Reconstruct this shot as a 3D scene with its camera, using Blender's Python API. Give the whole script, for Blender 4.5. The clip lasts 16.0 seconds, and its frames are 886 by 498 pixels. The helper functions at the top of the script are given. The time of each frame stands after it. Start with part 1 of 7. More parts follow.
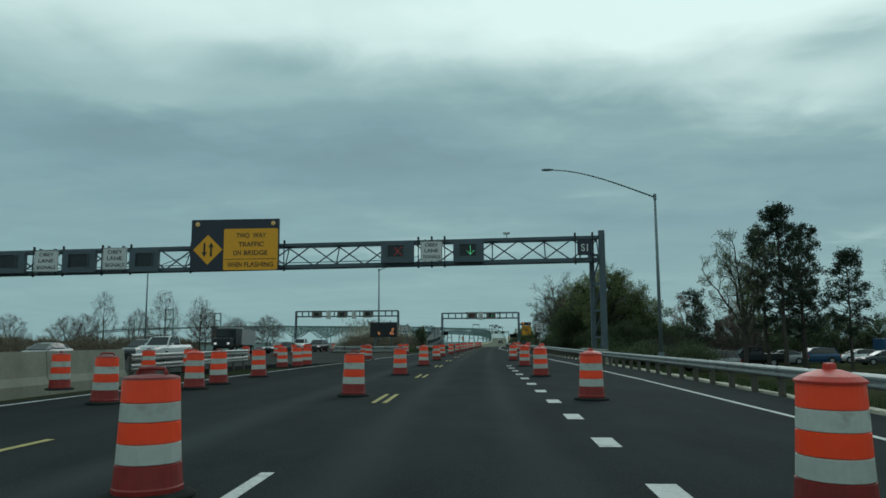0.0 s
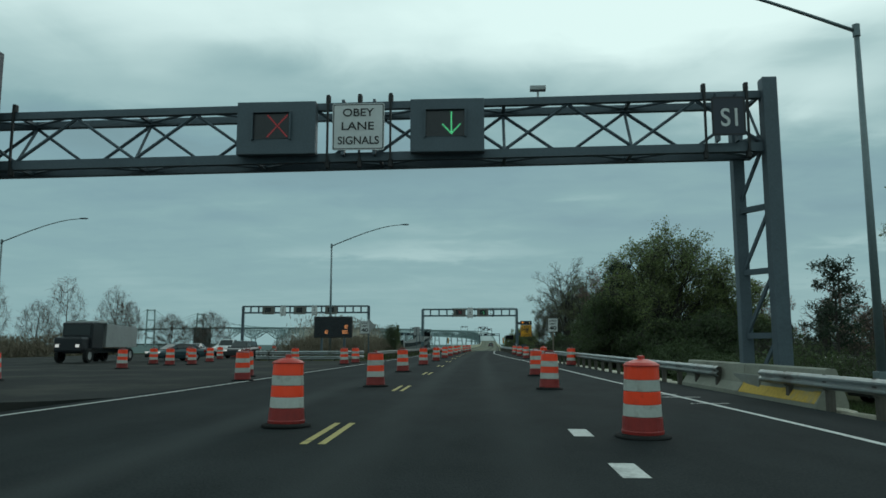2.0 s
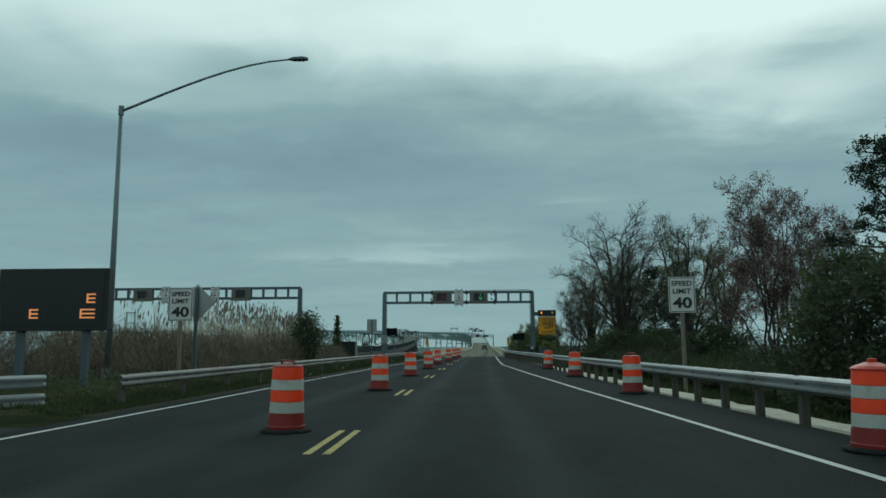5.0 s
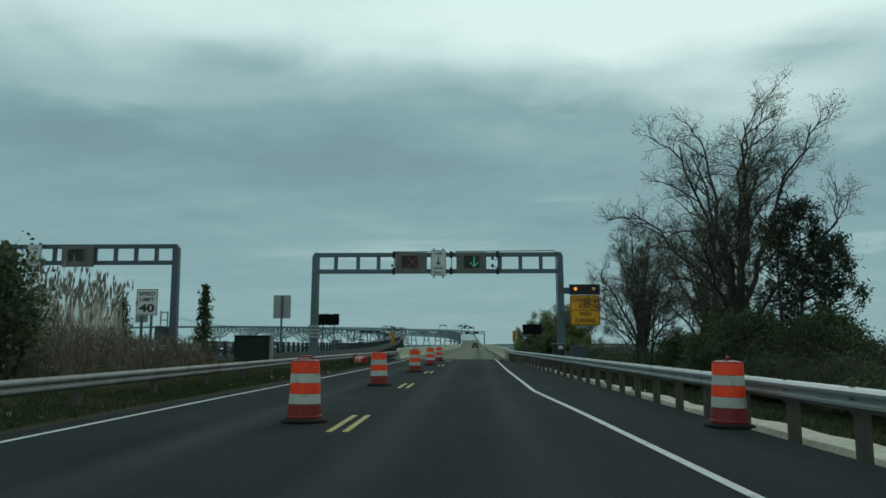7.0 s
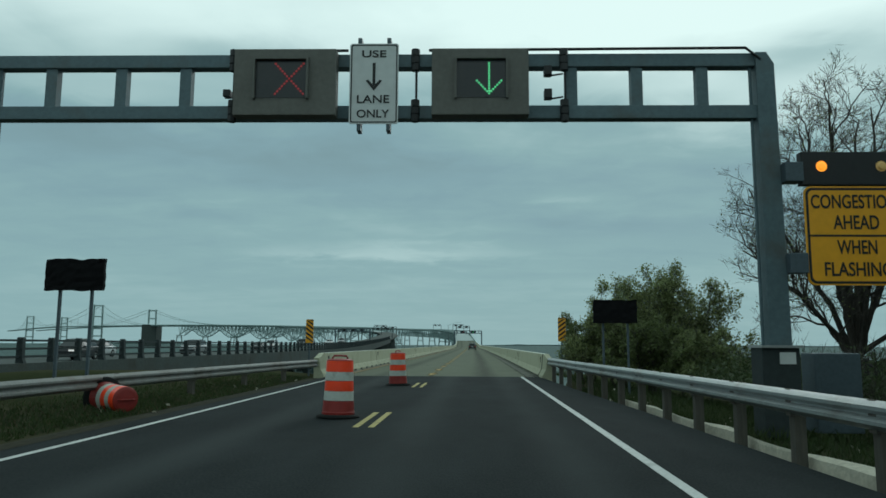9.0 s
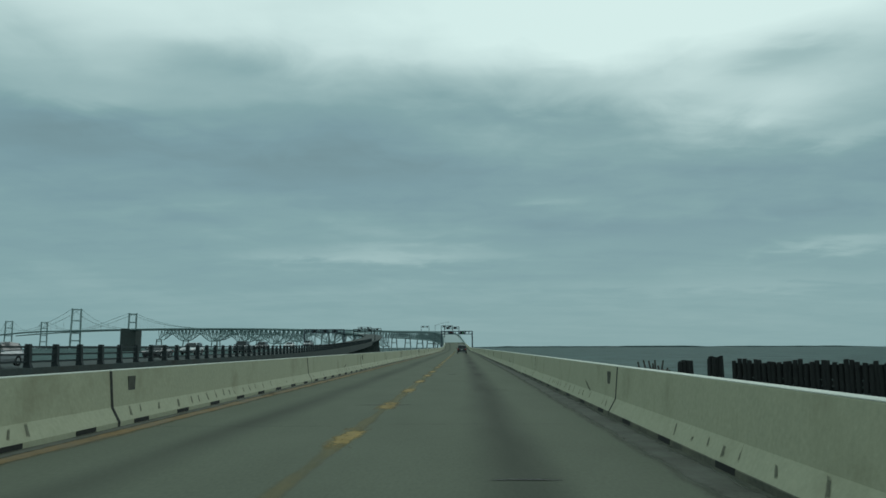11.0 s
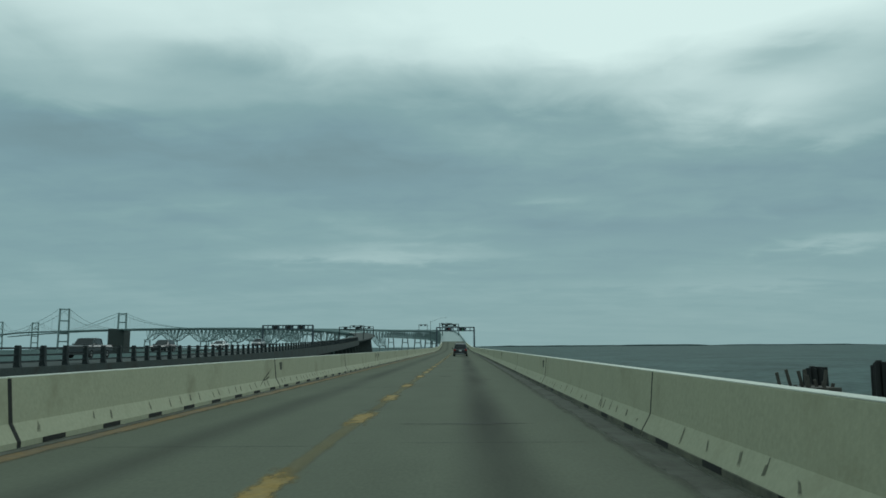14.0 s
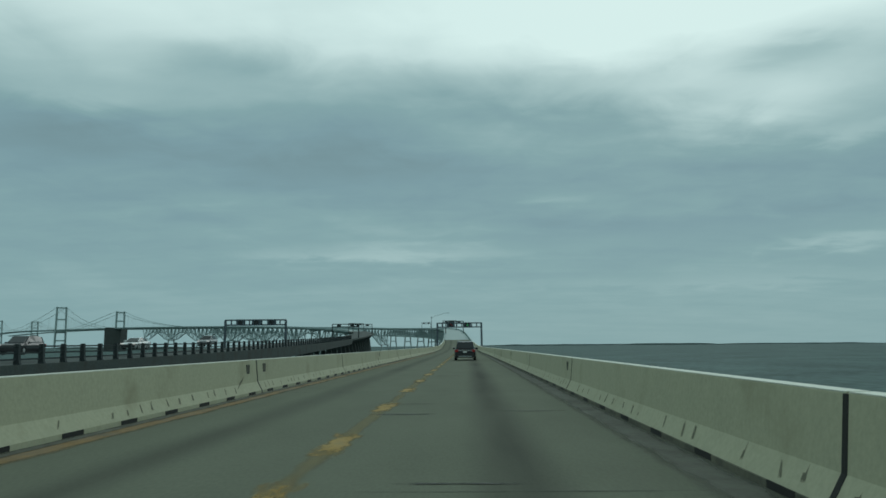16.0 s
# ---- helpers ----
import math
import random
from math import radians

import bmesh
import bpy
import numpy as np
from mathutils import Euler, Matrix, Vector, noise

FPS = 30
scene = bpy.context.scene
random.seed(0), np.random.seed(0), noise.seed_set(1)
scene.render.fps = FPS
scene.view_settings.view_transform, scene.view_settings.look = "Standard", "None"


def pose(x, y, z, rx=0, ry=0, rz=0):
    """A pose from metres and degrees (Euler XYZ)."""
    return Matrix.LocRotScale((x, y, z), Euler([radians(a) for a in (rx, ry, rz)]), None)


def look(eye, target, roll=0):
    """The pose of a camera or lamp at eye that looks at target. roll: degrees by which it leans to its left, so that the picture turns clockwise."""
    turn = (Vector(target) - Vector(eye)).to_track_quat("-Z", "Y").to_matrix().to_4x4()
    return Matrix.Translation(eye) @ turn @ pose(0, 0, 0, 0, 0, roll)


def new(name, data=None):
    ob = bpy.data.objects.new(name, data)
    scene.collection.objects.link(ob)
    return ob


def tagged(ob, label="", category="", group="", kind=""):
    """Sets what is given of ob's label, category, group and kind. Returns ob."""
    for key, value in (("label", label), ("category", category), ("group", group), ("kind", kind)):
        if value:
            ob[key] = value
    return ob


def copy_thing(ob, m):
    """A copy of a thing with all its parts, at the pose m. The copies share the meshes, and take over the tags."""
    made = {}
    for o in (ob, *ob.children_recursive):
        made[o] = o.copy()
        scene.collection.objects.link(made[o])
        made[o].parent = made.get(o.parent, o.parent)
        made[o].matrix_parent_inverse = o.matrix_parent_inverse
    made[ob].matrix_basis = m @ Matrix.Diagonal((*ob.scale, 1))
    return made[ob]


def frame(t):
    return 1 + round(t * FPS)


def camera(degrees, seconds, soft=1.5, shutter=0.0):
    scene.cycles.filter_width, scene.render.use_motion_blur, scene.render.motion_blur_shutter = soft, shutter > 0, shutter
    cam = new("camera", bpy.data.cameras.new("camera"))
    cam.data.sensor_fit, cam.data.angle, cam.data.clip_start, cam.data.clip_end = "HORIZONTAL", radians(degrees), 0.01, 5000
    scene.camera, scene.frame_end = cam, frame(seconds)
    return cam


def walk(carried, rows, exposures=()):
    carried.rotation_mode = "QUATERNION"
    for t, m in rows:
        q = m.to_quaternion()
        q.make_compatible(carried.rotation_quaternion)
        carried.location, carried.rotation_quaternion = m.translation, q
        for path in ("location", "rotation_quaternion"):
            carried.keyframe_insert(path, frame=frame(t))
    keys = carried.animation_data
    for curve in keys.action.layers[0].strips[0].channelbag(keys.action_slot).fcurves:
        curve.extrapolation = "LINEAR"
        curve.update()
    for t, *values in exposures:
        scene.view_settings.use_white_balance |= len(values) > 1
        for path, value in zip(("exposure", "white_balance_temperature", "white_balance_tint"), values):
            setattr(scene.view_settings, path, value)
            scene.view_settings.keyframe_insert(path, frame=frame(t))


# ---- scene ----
import collections

cam = camera(62.0, 16.0, soft=1.6)
EXPO = [(0.0, 0.0), (1.5, -0.02), (2.0, 0.04), (2.5, 0.28), (3.0, 0.2), (5.5, -0.04), (7.0, -0.04), (9.0, 0.07), (9.5, 0.06), (10.0, -0.13), (12.5, -0.1), (16.0, -0.1)]
PATH = [
    (0, pose(0.000, 0.000, 1.396, 97.117, 0.329, 4.059)),
    (0.5, pose(-0.234, 7.280, 1.395, 97.195, 0.260, 3.737)),
    (1, pose(-0.448, 14.755, 1.394, 97.255, 0.195, 3.483)),
    (1.5, pose(-0.617, 22.289, 1.391, 97.293, 0.109, 3.263)),
    (2, pose(-0.782, 29.827, 1.389, 97.313, 0.067, 3.144)),
    (2.5, pose(-0.950, 37.351, 1.388, 97.357, 0.026, 3.107)),
    (3, pose(-1.114, 45.001, 1.385, 97.408, -0.005, 3.087)),
    (5.5, pose(-1.505, 85.086, 1.393, 97.511, 0.286, 2.161)),
    (6, pose(-1.520, 93.255, 1.392, 97.429, 0.217, 1.921)),
    (6.5, pose(-1.501, 101.445, 1.390, 97.352, 0.124, 1.719)),
    (7, pose(-1.472, 109.677, 1.389, 97.316, -0.005, 1.583)),
    (7.5, pose(-1.474, 118.000, 1.388, 97.273, -0.148, 1.493)),
    (8, pose(-1.468, 126.427, 1.387, 97.256, -0.287, 1.428)),
    (8.5, pose(-1.431, 135.021, 1.388, 97.287, -0.339, 1.352)),
    (9, pose(-1.362, 143.860, 1.390, 97.354, -0.280, 1.215)),
    (9.5, pose(-1.262, 152.706, 1.390, 97.333, -0.180, 1.024)),
    (10, pose(-1.143, 161.586, 1.392, 97.403, -0.078, 0.825)),
    (12.5, pose(-0.029, 204.074, 1.400, 97.572, 0.355, 0.053)),
    (13, pose(0.141, 212.176, 1.397, 97.524, 0.387, 0.147)),
    (13.5, pose(0.320, 220.284, 1.395, 97.494, 0.373, 0.240)),
    (14, pose(0.487, 228.474, 1.393, 97.500, 0.360, 0.461)),
    (14.5, pose(0.662, 236.816, 1.389, 97.476, 0.364, 0.690)),
    (15, pose(0.795, 245.246, 1.386, 97.425, 0.383, 0.805)),
    (15.5, pose(0.910, 253.733, 1.384, 97.396, 0.406, 0.787)),
    (16, pose(1.003, 262.283, 1.384, 97.422, 0.406, 0.836)),
]
walk(cam, PATH, exposures=EXPO)

# ---- world and light ----
world = bpy.data.worlds.new("overcast_sky")
scene.world = world
world.use_nodes = True
wt = world.node_tree
wt.nodes.clear()


def wnode(kind, **kw):
    n = wt.nodes.new(kind)
    for k, v in kw.items():
        n.inputs[k.replace("_", " ")].default_value = v
    return n


def wmath(op, a, b=0.0):
    n = wt.nodes.new("ShaderNodeMath")
    n.operation = op
    for i, v in enumerate((a, b)):
        if isinstance(v, (int, float)):
            n.inputs[i].default_value = v
        else:
            wt.links.new(v, n.inputs[i])
    return n.outputs[0]


def wramp(value, stops):
    n = wt.nodes.new("ShaderNodeValToRGB")
    els = n.color_ramp.elements
    while len(els) < len(stops):
        els.new(0.5)
    for e, (p, c) in zip(els, stops):
        e.position, e.color = p, (*c, 1) if isinstance(c, tuple) else (c, c, c, 1)
    wt.links.new(value, n.inputs[0])
    return n.outputs[0]


w_co = wnode("ShaderNodeTexCoord")
w_sep = wnode("ShaderNodeSeparateXYZ")
wt.links.new(w_co.outputs["Generated"], w_sep.inputs[0])
w_x, w_y, w_z = w_sep.outputs[0], w_sep.outputs[1], w_sep.outputs[2]
# the cloud sheet lies flat overhead, so its lumps flatten into streaks towards the horizon
w_den = wmath("ADD", wmath("MAXIMUM", w_z, 0.0), 0.11)
w_flat = wnode("ShaderNodeCombineXYZ")
wt.links.new(wmath("DIVIDE", w_x, w_den), w_flat.inputs[0])
wt.links.new(wmath("DIVIDE", w_y, w_den), w_flat.inputs[1])
w_flat.inputs[2].default_value = 3.7
w_big = wnode("ShaderNodeTexNoise", Scale=1.15, Detail=5.0, Roughness=0.5, Distortion=0.3)
w_small = wnode("ShaderNodeTexNoise", Scale=3.6, Detail=5.0, Roughness=0.55, Distortion=0.5)
w_streak = wnode("ShaderNodeTexNoise", Scale=1.0, Detail=4.0, Roughness=0.5, Distortion=0.2)
w_long = wnode("ShaderNodeMapping")
w_long.inputs["Scale"].default_value = (0.9, 3.4, 1.0)
wt.links.new(w_flat.outputs[0], w_long.inputs[0])
for n, src in ((w_big, w_flat), (w_small, w_flat), (w_streak, w_long)):
    wt.links.new(src.outputs[0], n.inputs["Vector"])
n_big, n_small, n_streak = (wmath("SUBTRACT", n.outputs[0], 0.5) for n in (w_big, w_small, w_streak))
w_fade = wmath("MINIMUM", wmath("ADD", wmath("MULTIPLY", wmath("MAXIMUM", w_z, 0.0), 4.2), 0.12), 1.0)
w_shift = wmath("ADD", w_z, wmath("MULTIPLY", wmath("MULTIPLY", n_big, w_fade), 0.10))
w_base = wramp(w_shift, [(0.0, 0.28), (0.05, 0.285), (0.11, 0.255), (0.17, 0.225), (0.22, 0.185), (0.265, 0.25), (0.31, 0.40), (0.36, 0.61),
                         (0.42, 0.82), (0.50, 0.90), (0.62, 0.66), (1.0, 0.42)])
w_az = wmath("ADD", wmath("ARCTAN2", w_x, w_y), wmath("MULTIPLY", n_small, 0.16))
w_el = wmath("ADD", wmath("ARCSINE", w_z), wmath("MULTIPLY", wmath("ADD", n_small, n_streak), 0.035))
# thin places and thick rolls in the overcast: bearing, elevation, half width, half height in degrees, brightness
ROLLS = [(8.7, 25.2, 11.4, 3.3, 0.30), (11.0, 22.1, 4.2, 1.5, 0.20), (-27.5, 23.5, 8.8, 1.6, 0.05), (24.8, 16.8, 6.5, 2.0, 0.28), (25.0, 23.5, 9.0, 2.4, 0.34), (15.0, 24.5, 8.0, 2.4, 0.15), (20.0, 19.5, 10.0, 3.0, 0.12), (1.0, 22.0, 7.0, 1.6, 0.08), (-6.0, 24.0, 9.0, 2.0, 0.12), (29.8, 14.4, 2.6, 0.6, 0.14),
         (-4.9, 7.1, 8.3, 0.6, 0.17), (28.3, 7.0, 4.4, 0.55, 0.17), (8.6, 11.3, 3.1, 0.3, 0.08), (-27.9, 17.2, 7.5, 1.0, 0.10), (21.6, 4.5, 11.4, 0.5, 0.05),
         (-18.7, 20.9, 4.8, 1.5, -0.26), (24.7, 20.2, 3.3, 1.1, -0.22), (14.2, 20.3, 4.0, 1.0, -0.07), (13.0, 18.3, 8.0, 1.6, 0.10), (-28.8, 14.6, 9.2, 1.6, -0.10), (-4.1, 13.6, 14.5, 1.0, -0.08),
         (19.9, 8.8, 13.2, 1.0, -0.06), (12.4, 16.8, 9.7, 1.5, -0.08)]
w_val = w_base
for az, el, wide, high, gain in ROLLS:
    du = wmath("DIVIDE", wmath("SUBTRACT", w_az, radians(az)), radians(wide))
    dv = wmath("DIVIDE", wmath("SUBTRACT", w_el, radians(el)), radians(high))
    r2 = wmath("ADD", wmath("MULTIPLY", du, du), wmath("MULTIPLY", dv, dv))
    w_val = wmath("ADD", w_val, wmath("MULTIPLY", wmath("EXPONENT", wmath("MULTIPLY", r2, -1.0)), gain))
for noise_value, gain in ((n_big, 0.34), (n_small, 0.22), (n_streak, 0.24)):
    w_val = wmath("ADD", w_val, wmath("MULTIPLY", wmath("MULTIPLY", noise_value, w_fade), gain))
w_layer = wramp(w_val, [(0.0, (0.178, 0.290, 0.318)), (0.15, (0.206, 0.345, 0.384)), (0.27, (0.239, 0.397, 0.416)), (0.5, (0.380, 0.552, 0.556)),
                        (0.75, (0.57, 0.755, 0.745)), (1.0, (0.70, 0.90, 0.875))])
w_sky = wt.nodes.new("ShaderNodeTexSky")
w_sky.sky_type, w_sky.sun_disc = "NISHITA", False
w_sky.sun_elevation, w_sky.sun_rotation = radians(32), radians(17)
w_mix = wt.nodes.new("ShaderNodeMix")
w_mix.data_type, w_mix.blend_type = "RGBA", "ADD"
w_mix.inputs[0].default_value = 0.0012
wt.links.new(w_layer, w_mix.inputs[6])
wt.links.new(w_sky.outputs[0], w_mix.inputs[7])
w_bg = wnode("ShaderNodeBackground", Strength=1.0)
wt.links.new(w_mix.outputs[2], w_bg.inputs[0])
w_out = wt.nodes.new("ShaderNodeOutputWorld")
wt.links.new(w_bg.outputs[0], w_out.inputs[0])

sun = new("sun", bpy.data.lights.new("sun", "SUN"))
sun.data.energy, sun.data.angle, sun.data.color = 0.5, radians(35), (0.93, 1.0, 0.97)
sun.matrix_world = look((52, 166, 108), (0, 0, 0))


# ---- materials ----
def material(name, base, rough=0.7, metal=0.0, vary=0.25, grain=30.0, stain=1.2, bump=0.15, dirt=None, dirt_amount=0.0,
             per_object=0.0, emit=None, strength=0.0, uv=False, spec=0.5, stretch=(1, 1, 1)):
    """Procedural surface: base colour with grain and blotches, optional dirt colour and relief."""
    m = bpy.data.materials.new(name)
    m.use_nodes = True
    nt = m.node_tree
    p = nt.nodes["Principled BSDF"]
    p.inputs["Roughness"].default_value, p.inputs["Metallic"].default_value = rough, metal
    p.inputs["Specular IOR Level"].default_value = spec
    co = nt.nodes.new("ShaderNodeTexCoord")
    mp = nt.nodes.new("ShaderNodeMapping")
    mp.inputs["Scale"].default_value = stretch
    nt.links.new(co.outputs["UV" if uv else "Object"], mp.inputs[0])
    fine, broad = nt.nodes.new("ShaderNodeTexNoise"), nt.nodes.new("ShaderNodeTexNoise")
    fine.inputs["Scale"].default_value, broad.inputs["Scale"].default_value = grain, stain
    fine.inputs["Detail"].default_value, broad.inputs["Detail"].default_value = 3, 5
    broad.inputs["Roughness"].default_value = 0.65
    for n in (fine, broad):
        nt.links.new(mp.outputs[0], n.inputs["Vector"])
    add = nt.nodes.new("ShaderNodeMath")
    add.operation = "ADD"
    nt.links.new(fine.outputs[0], add.inputs[0])
    nt.links.new(broad.outputs[0], add.inputs[1])
    val = nt.nodes.new("ShaderNodeMapRange")
    val.inputs["From Min"].default_value, val.inputs["From Max"].default_value = 0.6, 1.4
    val.inputs["To Min"].default_value, val.inputs["To Max"].default_value = 1 - vary, 1 + vary
    nt.links.new(add.outputs[0], val.inputs[0])
    hsv = nt.nodes.new("ShaderNodeHueSaturation")
    hsv.inputs["Color"].default_value = (*base, 1)
    value = val.outputs[0]
    if per_object:
        info = nt.nodes.new("ShaderNodeObjectInfo")
        r = nt.nodes.new("ShaderNodeMapRange")
        r.inputs["To Min"].default_value, r.inputs["To Max"].default_value = 1 - per_object, 1 + per_object
        nt.links.new(info.outputs["Random"], r.inputs[0])
        mul = nt.nodes.new("ShaderNodeMath")
        mul.operation = "MULTIPLY"
        nt.links.new(value, mul.inputs[0])
        nt.links.new(r.outputs[0], mul.inputs[1])
        value = mul.outputs[0]
    nt.links.new(value, hsv.inputs["Value"])
    colour = hsv.outputs[0]
    if dirt:
        mask = nt.nodes.new("ShaderNodeMapRange")
        mask.inputs["From Min"].default_value, mask.inputs["From Max"].default_value = 0.62 - 0.3 * dirt_amount, 0.72
        nt.links.new(broad.outputs[0], mask.inputs[0])
        mix = nt.nodes.new("ShaderNodeMix")
        mix.data_type = "RGBA"
        mix.inputs[7].default_value = (*dirt, 1)
        nt.links.new(mask.outputs[0], mix.inputs[0])
        nt.links.new(colour, mix.inputs[6])
        colour = mix.outputs[2]
    nt.links.new(colour, p.inputs["Base Color"])
    if bump:
        b = nt.nodes.new("ShaderNodeBump")
        b.inputs["Strength"].default_value, b.inputs["Distance"].default_value = bump, 0.02
        nt.links.new(fine.outputs[0], b.inputs["Height"])
        nt.links.new(b.outputs[0], p.inputs["Normal"])
    if emit:
        p.inputs["Emission Color"].default_value, p.inputs["Emission Strength"].default_value = (*emit, 1), strength
    return m


def lane_material(name, base, vary, grain, bands, band_colour, rough, relief=0.25):
    """Paving whose lengthwise wheel and oil stains follow the lanes (UV in metres: across, along)."""
    m = material(name, base, rough, vary=vary, grain=grain, stain=0.7, bump=0.25, uv=True, stretch=(1, 0.35, 1), spec=0.06)
    nt = m.node_tree
    p = nt.nodes["Principled BSDF"]
    for n in nt.nodes:
        if n.type == "BUMP":
            n.inputs["Strength"].default_value = relief
    colour = p.inputs["Base Color"].links[0].from_socket
    uvn = nt.nodes.new("ShaderNodeTexCoord")
    sep = nt.nodes.new("ShaderNodeSeparateXYZ")
    nt.links.new(uvn.outputs["UV"], sep.inputs[0])
    wob = nt.nodes.new("ShaderNodeTexNoise")
    wob.inputs["Scale"].default_value, wob.inputs["Detail"].default_value = 0.5, 6
    along_lane = nt.nodes.new("ShaderNodeMapping")
    along_lane.inputs["Scale"].default_value = (1.6, 0.16, 1.0)
    nt.links.new(uvn.outputs["UV"], along_lane.inputs[0])
    nt.links.new(along_lane.outputs[0], wob.inputs["Vector"])
    for centre, half, amount, *own in bands:
        d = nt.nodes.new("ShaderNodeMath")
        d.operation = "SUBTRACT"
        d.inputs[1].default_value = centre
        nt.links.new(sep.outputs[0], d.inputs[0])
        a = nt.nodes.new("ShaderNodeMath")
        a.operation = "ABSOLUTE"
        nt.links.new(d.outputs[0], a.inputs[0])
        r = nt.nodes.new("ShaderNodeMapRange")
        r.interpolation_type = "SMOOTHSTEP"
        r.inputs["From Min"].default_value, r.inputs["From Max"].default_value = 0, half
        r.inputs["To Min"].default_value, r.inputs["To Max"].default_value = amount, 0
        nt.links.new(a.outputs[0], r.inputs[0])
        mul = nt.nodes.new("ShaderNodeMath")
        mul.operation = "MULTIPLY"
        nt.links.new(r.outputs[0], mul.inputs[0])
        nt.links.new(wob.outputs[0], mul.inputs[1])
        mix = nt.nodes.new("ShaderNodeMix")
        mix.data_type = "RGBA"
        mix.inputs[7].default_value = (*(own[0] if own else band_colour), 1)
        nt.links.new(mul.outputs[0], mix.inputs[0])
        nt.links.new(colour, mix.inputs[6])
        colour = mix.outputs[2]
    nt.links.new(colour, p.inputs["Base Color"])
    return m


M = {}
M["asphalt"] = lane_material("asphalt", (0.0236, 0.0278, 0.0286), 0.5, 45, [(-8.6, 6.2, 1.9, (0.0125, 0.0155, 0.0165)), (-4.4, 0.8, 0.25), (-1.8, 0.7, 1.0), (0.9, 0.7, 1.0), (3.0, 0.6, 0.8)], (0.050, 0.055, 0.055), 0.95)
M["old_asphalt"] = material("old_asphalt", (0.031, 0.033, 0.032), 0.95, spec=0.06, vary=0.3, grain=40, stain=0.25, bump=0.3, dirt=(0.06, 0.057, 0.05), dirt_amount=0.5)
M["deck"] = lane_material("concrete_deck", (0.141, 0.150, 0.113), 0.14, 25, [(2.3, 0.75, 1.3), (-2.2, 0.7, 0.9), (4.4, 0.5, 0.8), (-4.2, 0.45, 0.8)], (0.05, 0.05, 0.043), 0.95, 0.06)
M["concrete"] = material("barrier_concrete", (0.385, 0.382, 0.266), 0.85, vary=0.13, grain=14, stain=0.7, bump=0.25, dirt=(0.30, 0.292, 0.195), dirt_amount=0.3, per_object=0.05)
M["wall_concrete"] = material("median_wall_concrete", (0.25, 0.25, 0.205), 0.9, vary=0.18, grain=12, stain=0.6, bump=0.25, dirt=(0.16, 0.155, 0.125), dirt_amount=0.6)
# top strip of the bridge barrier, paler than its faces
M["concrete_top"] = material("pale_cap", (0.66, 0.66, 0.58), 0.85, vary=0.15, grain=20, stain=2)
M["grey_concrete"] = material("grey_concrete", (0.195, 0.2, 0.18), 0.9, vary=0.2, grain=10, stain=0.5, dirt=(0.15, 0.145, 0.125), dirt_amount=0.5)
M["dark_gap"] = material("dark_gap", (0.02, 0.02, 0.018), 0.95, vary=0.3)
M["seal"] = material("crack_seal", (0.045, 0.046, 0.042), 0.9, vary=0.4, grain=9, stain=2, dirt=(0.09, 0.092, 0.08), dirt_amount=0.5)
M["joint_seal"] = material("joint_seal", (0.085, 0.088, 0.076), 0.95, vary=0.4, grain=9, stain=0.7, dirt=(0.13, 0.135, 0.115), dirt_amount=0.7)
M["gutter"] = material("gutter_dirt", (0.10, 0.10, 0.078), 0.95, vary=0.35, grain=12, stain=1.2, dirt=(0.14, 0.145, 0.12), dirt_amount=0.6)
M["scuff"] = material("dark_scuff", (0.145, 0.142, 0.10), 0.95, vary=0.4, grain=9, stain=3)
M["tyre_rub"] = material("tyre_rub", (0.11, 0.11, 0.085), 0.95, vary=0.3, grain=9, stain=3)
M["foot_dirt"] = material("foot_dirt", (0.10, 0.10, 0.075), 0.95, vary=0.35, grain=12, stain=1.2, dirt=(0.17, 0.165, 0.115), dirt_amount=0.6)
M["plate_grey"] = material("dull_inset_plate", (0.07, 0.07, 0.055), 0.9, vary=0.35, grain=12, stain=4)
M["rust"] = material("rust_stain", (0.25, 0.15, 0.05), 0.95, vary=0.4, grain=9, stain=1.1, dirt=(0.13, 0.12, 0.095), dirt_amount=0.8)
M["white_line"] = material("road_paint_white", (0.55, 0.55, 0.53), 0.8, vary=0.25, grain=20, stain=2, dirt=(0.25, 0.25, 0.24), dirt_amount=0.3)
M["yellow_line"] = material("road_paint_yellow", (0.40, 0.325, 0.11), 0.8, vary=0.25, grain=20, stain=2, dirt=(0.2, 0.17, 0.07), dirt_amount=0.35)
M["worn_yellow"] = material("worn_yellow_paint", (0.34, 0.21, 0.045), 0.9, vary=0.4, grain=14, stain=4.0, dirt=(0.20, 0.16, 0.075), dirt_amount=0.7)
M["block_yellow"] = material("faded_yellow_block_paint", (0.44, 0.28, 0.04), 0.85, vary=0.3, grain=9, stain=1.5, dirt=(0.26, 0.22, 0.13), dirt_amount=0.3)
M["old_yellow"] = material("faded_yellow_paint", (0.22, 0.175, 0.075), 0.95, vary=0.3, grain=9, stain=1.6, dirt=(0.165, 0.15, 0.09), dirt_amount=0.7)
M["steel"] = material("galvanised_steel", (0.34, 0.36, 0.36), 0.48, 0.75, vary=0.18, grain=25, stain=1.2, bump=0.05, dirt=(0.2, 0.19, 0.17), dirt_amount=0.35)
M["steel_dull"] = material("dull_rusty_steel", (0.23, 0.235, 0.225), 0.7, 0.3, vary=0.25, grain=20, stain=0.8, bump=0.05, dirt=(0.12, 0.09, 0.075), dirt_amount=0.5)
M["gantry"] = material("painted_gantry_steel", (0.072, 0.098, 0.116), 0.55, 0.15, vary=0.2, grain=18, stain=0.9, bump=0.05)
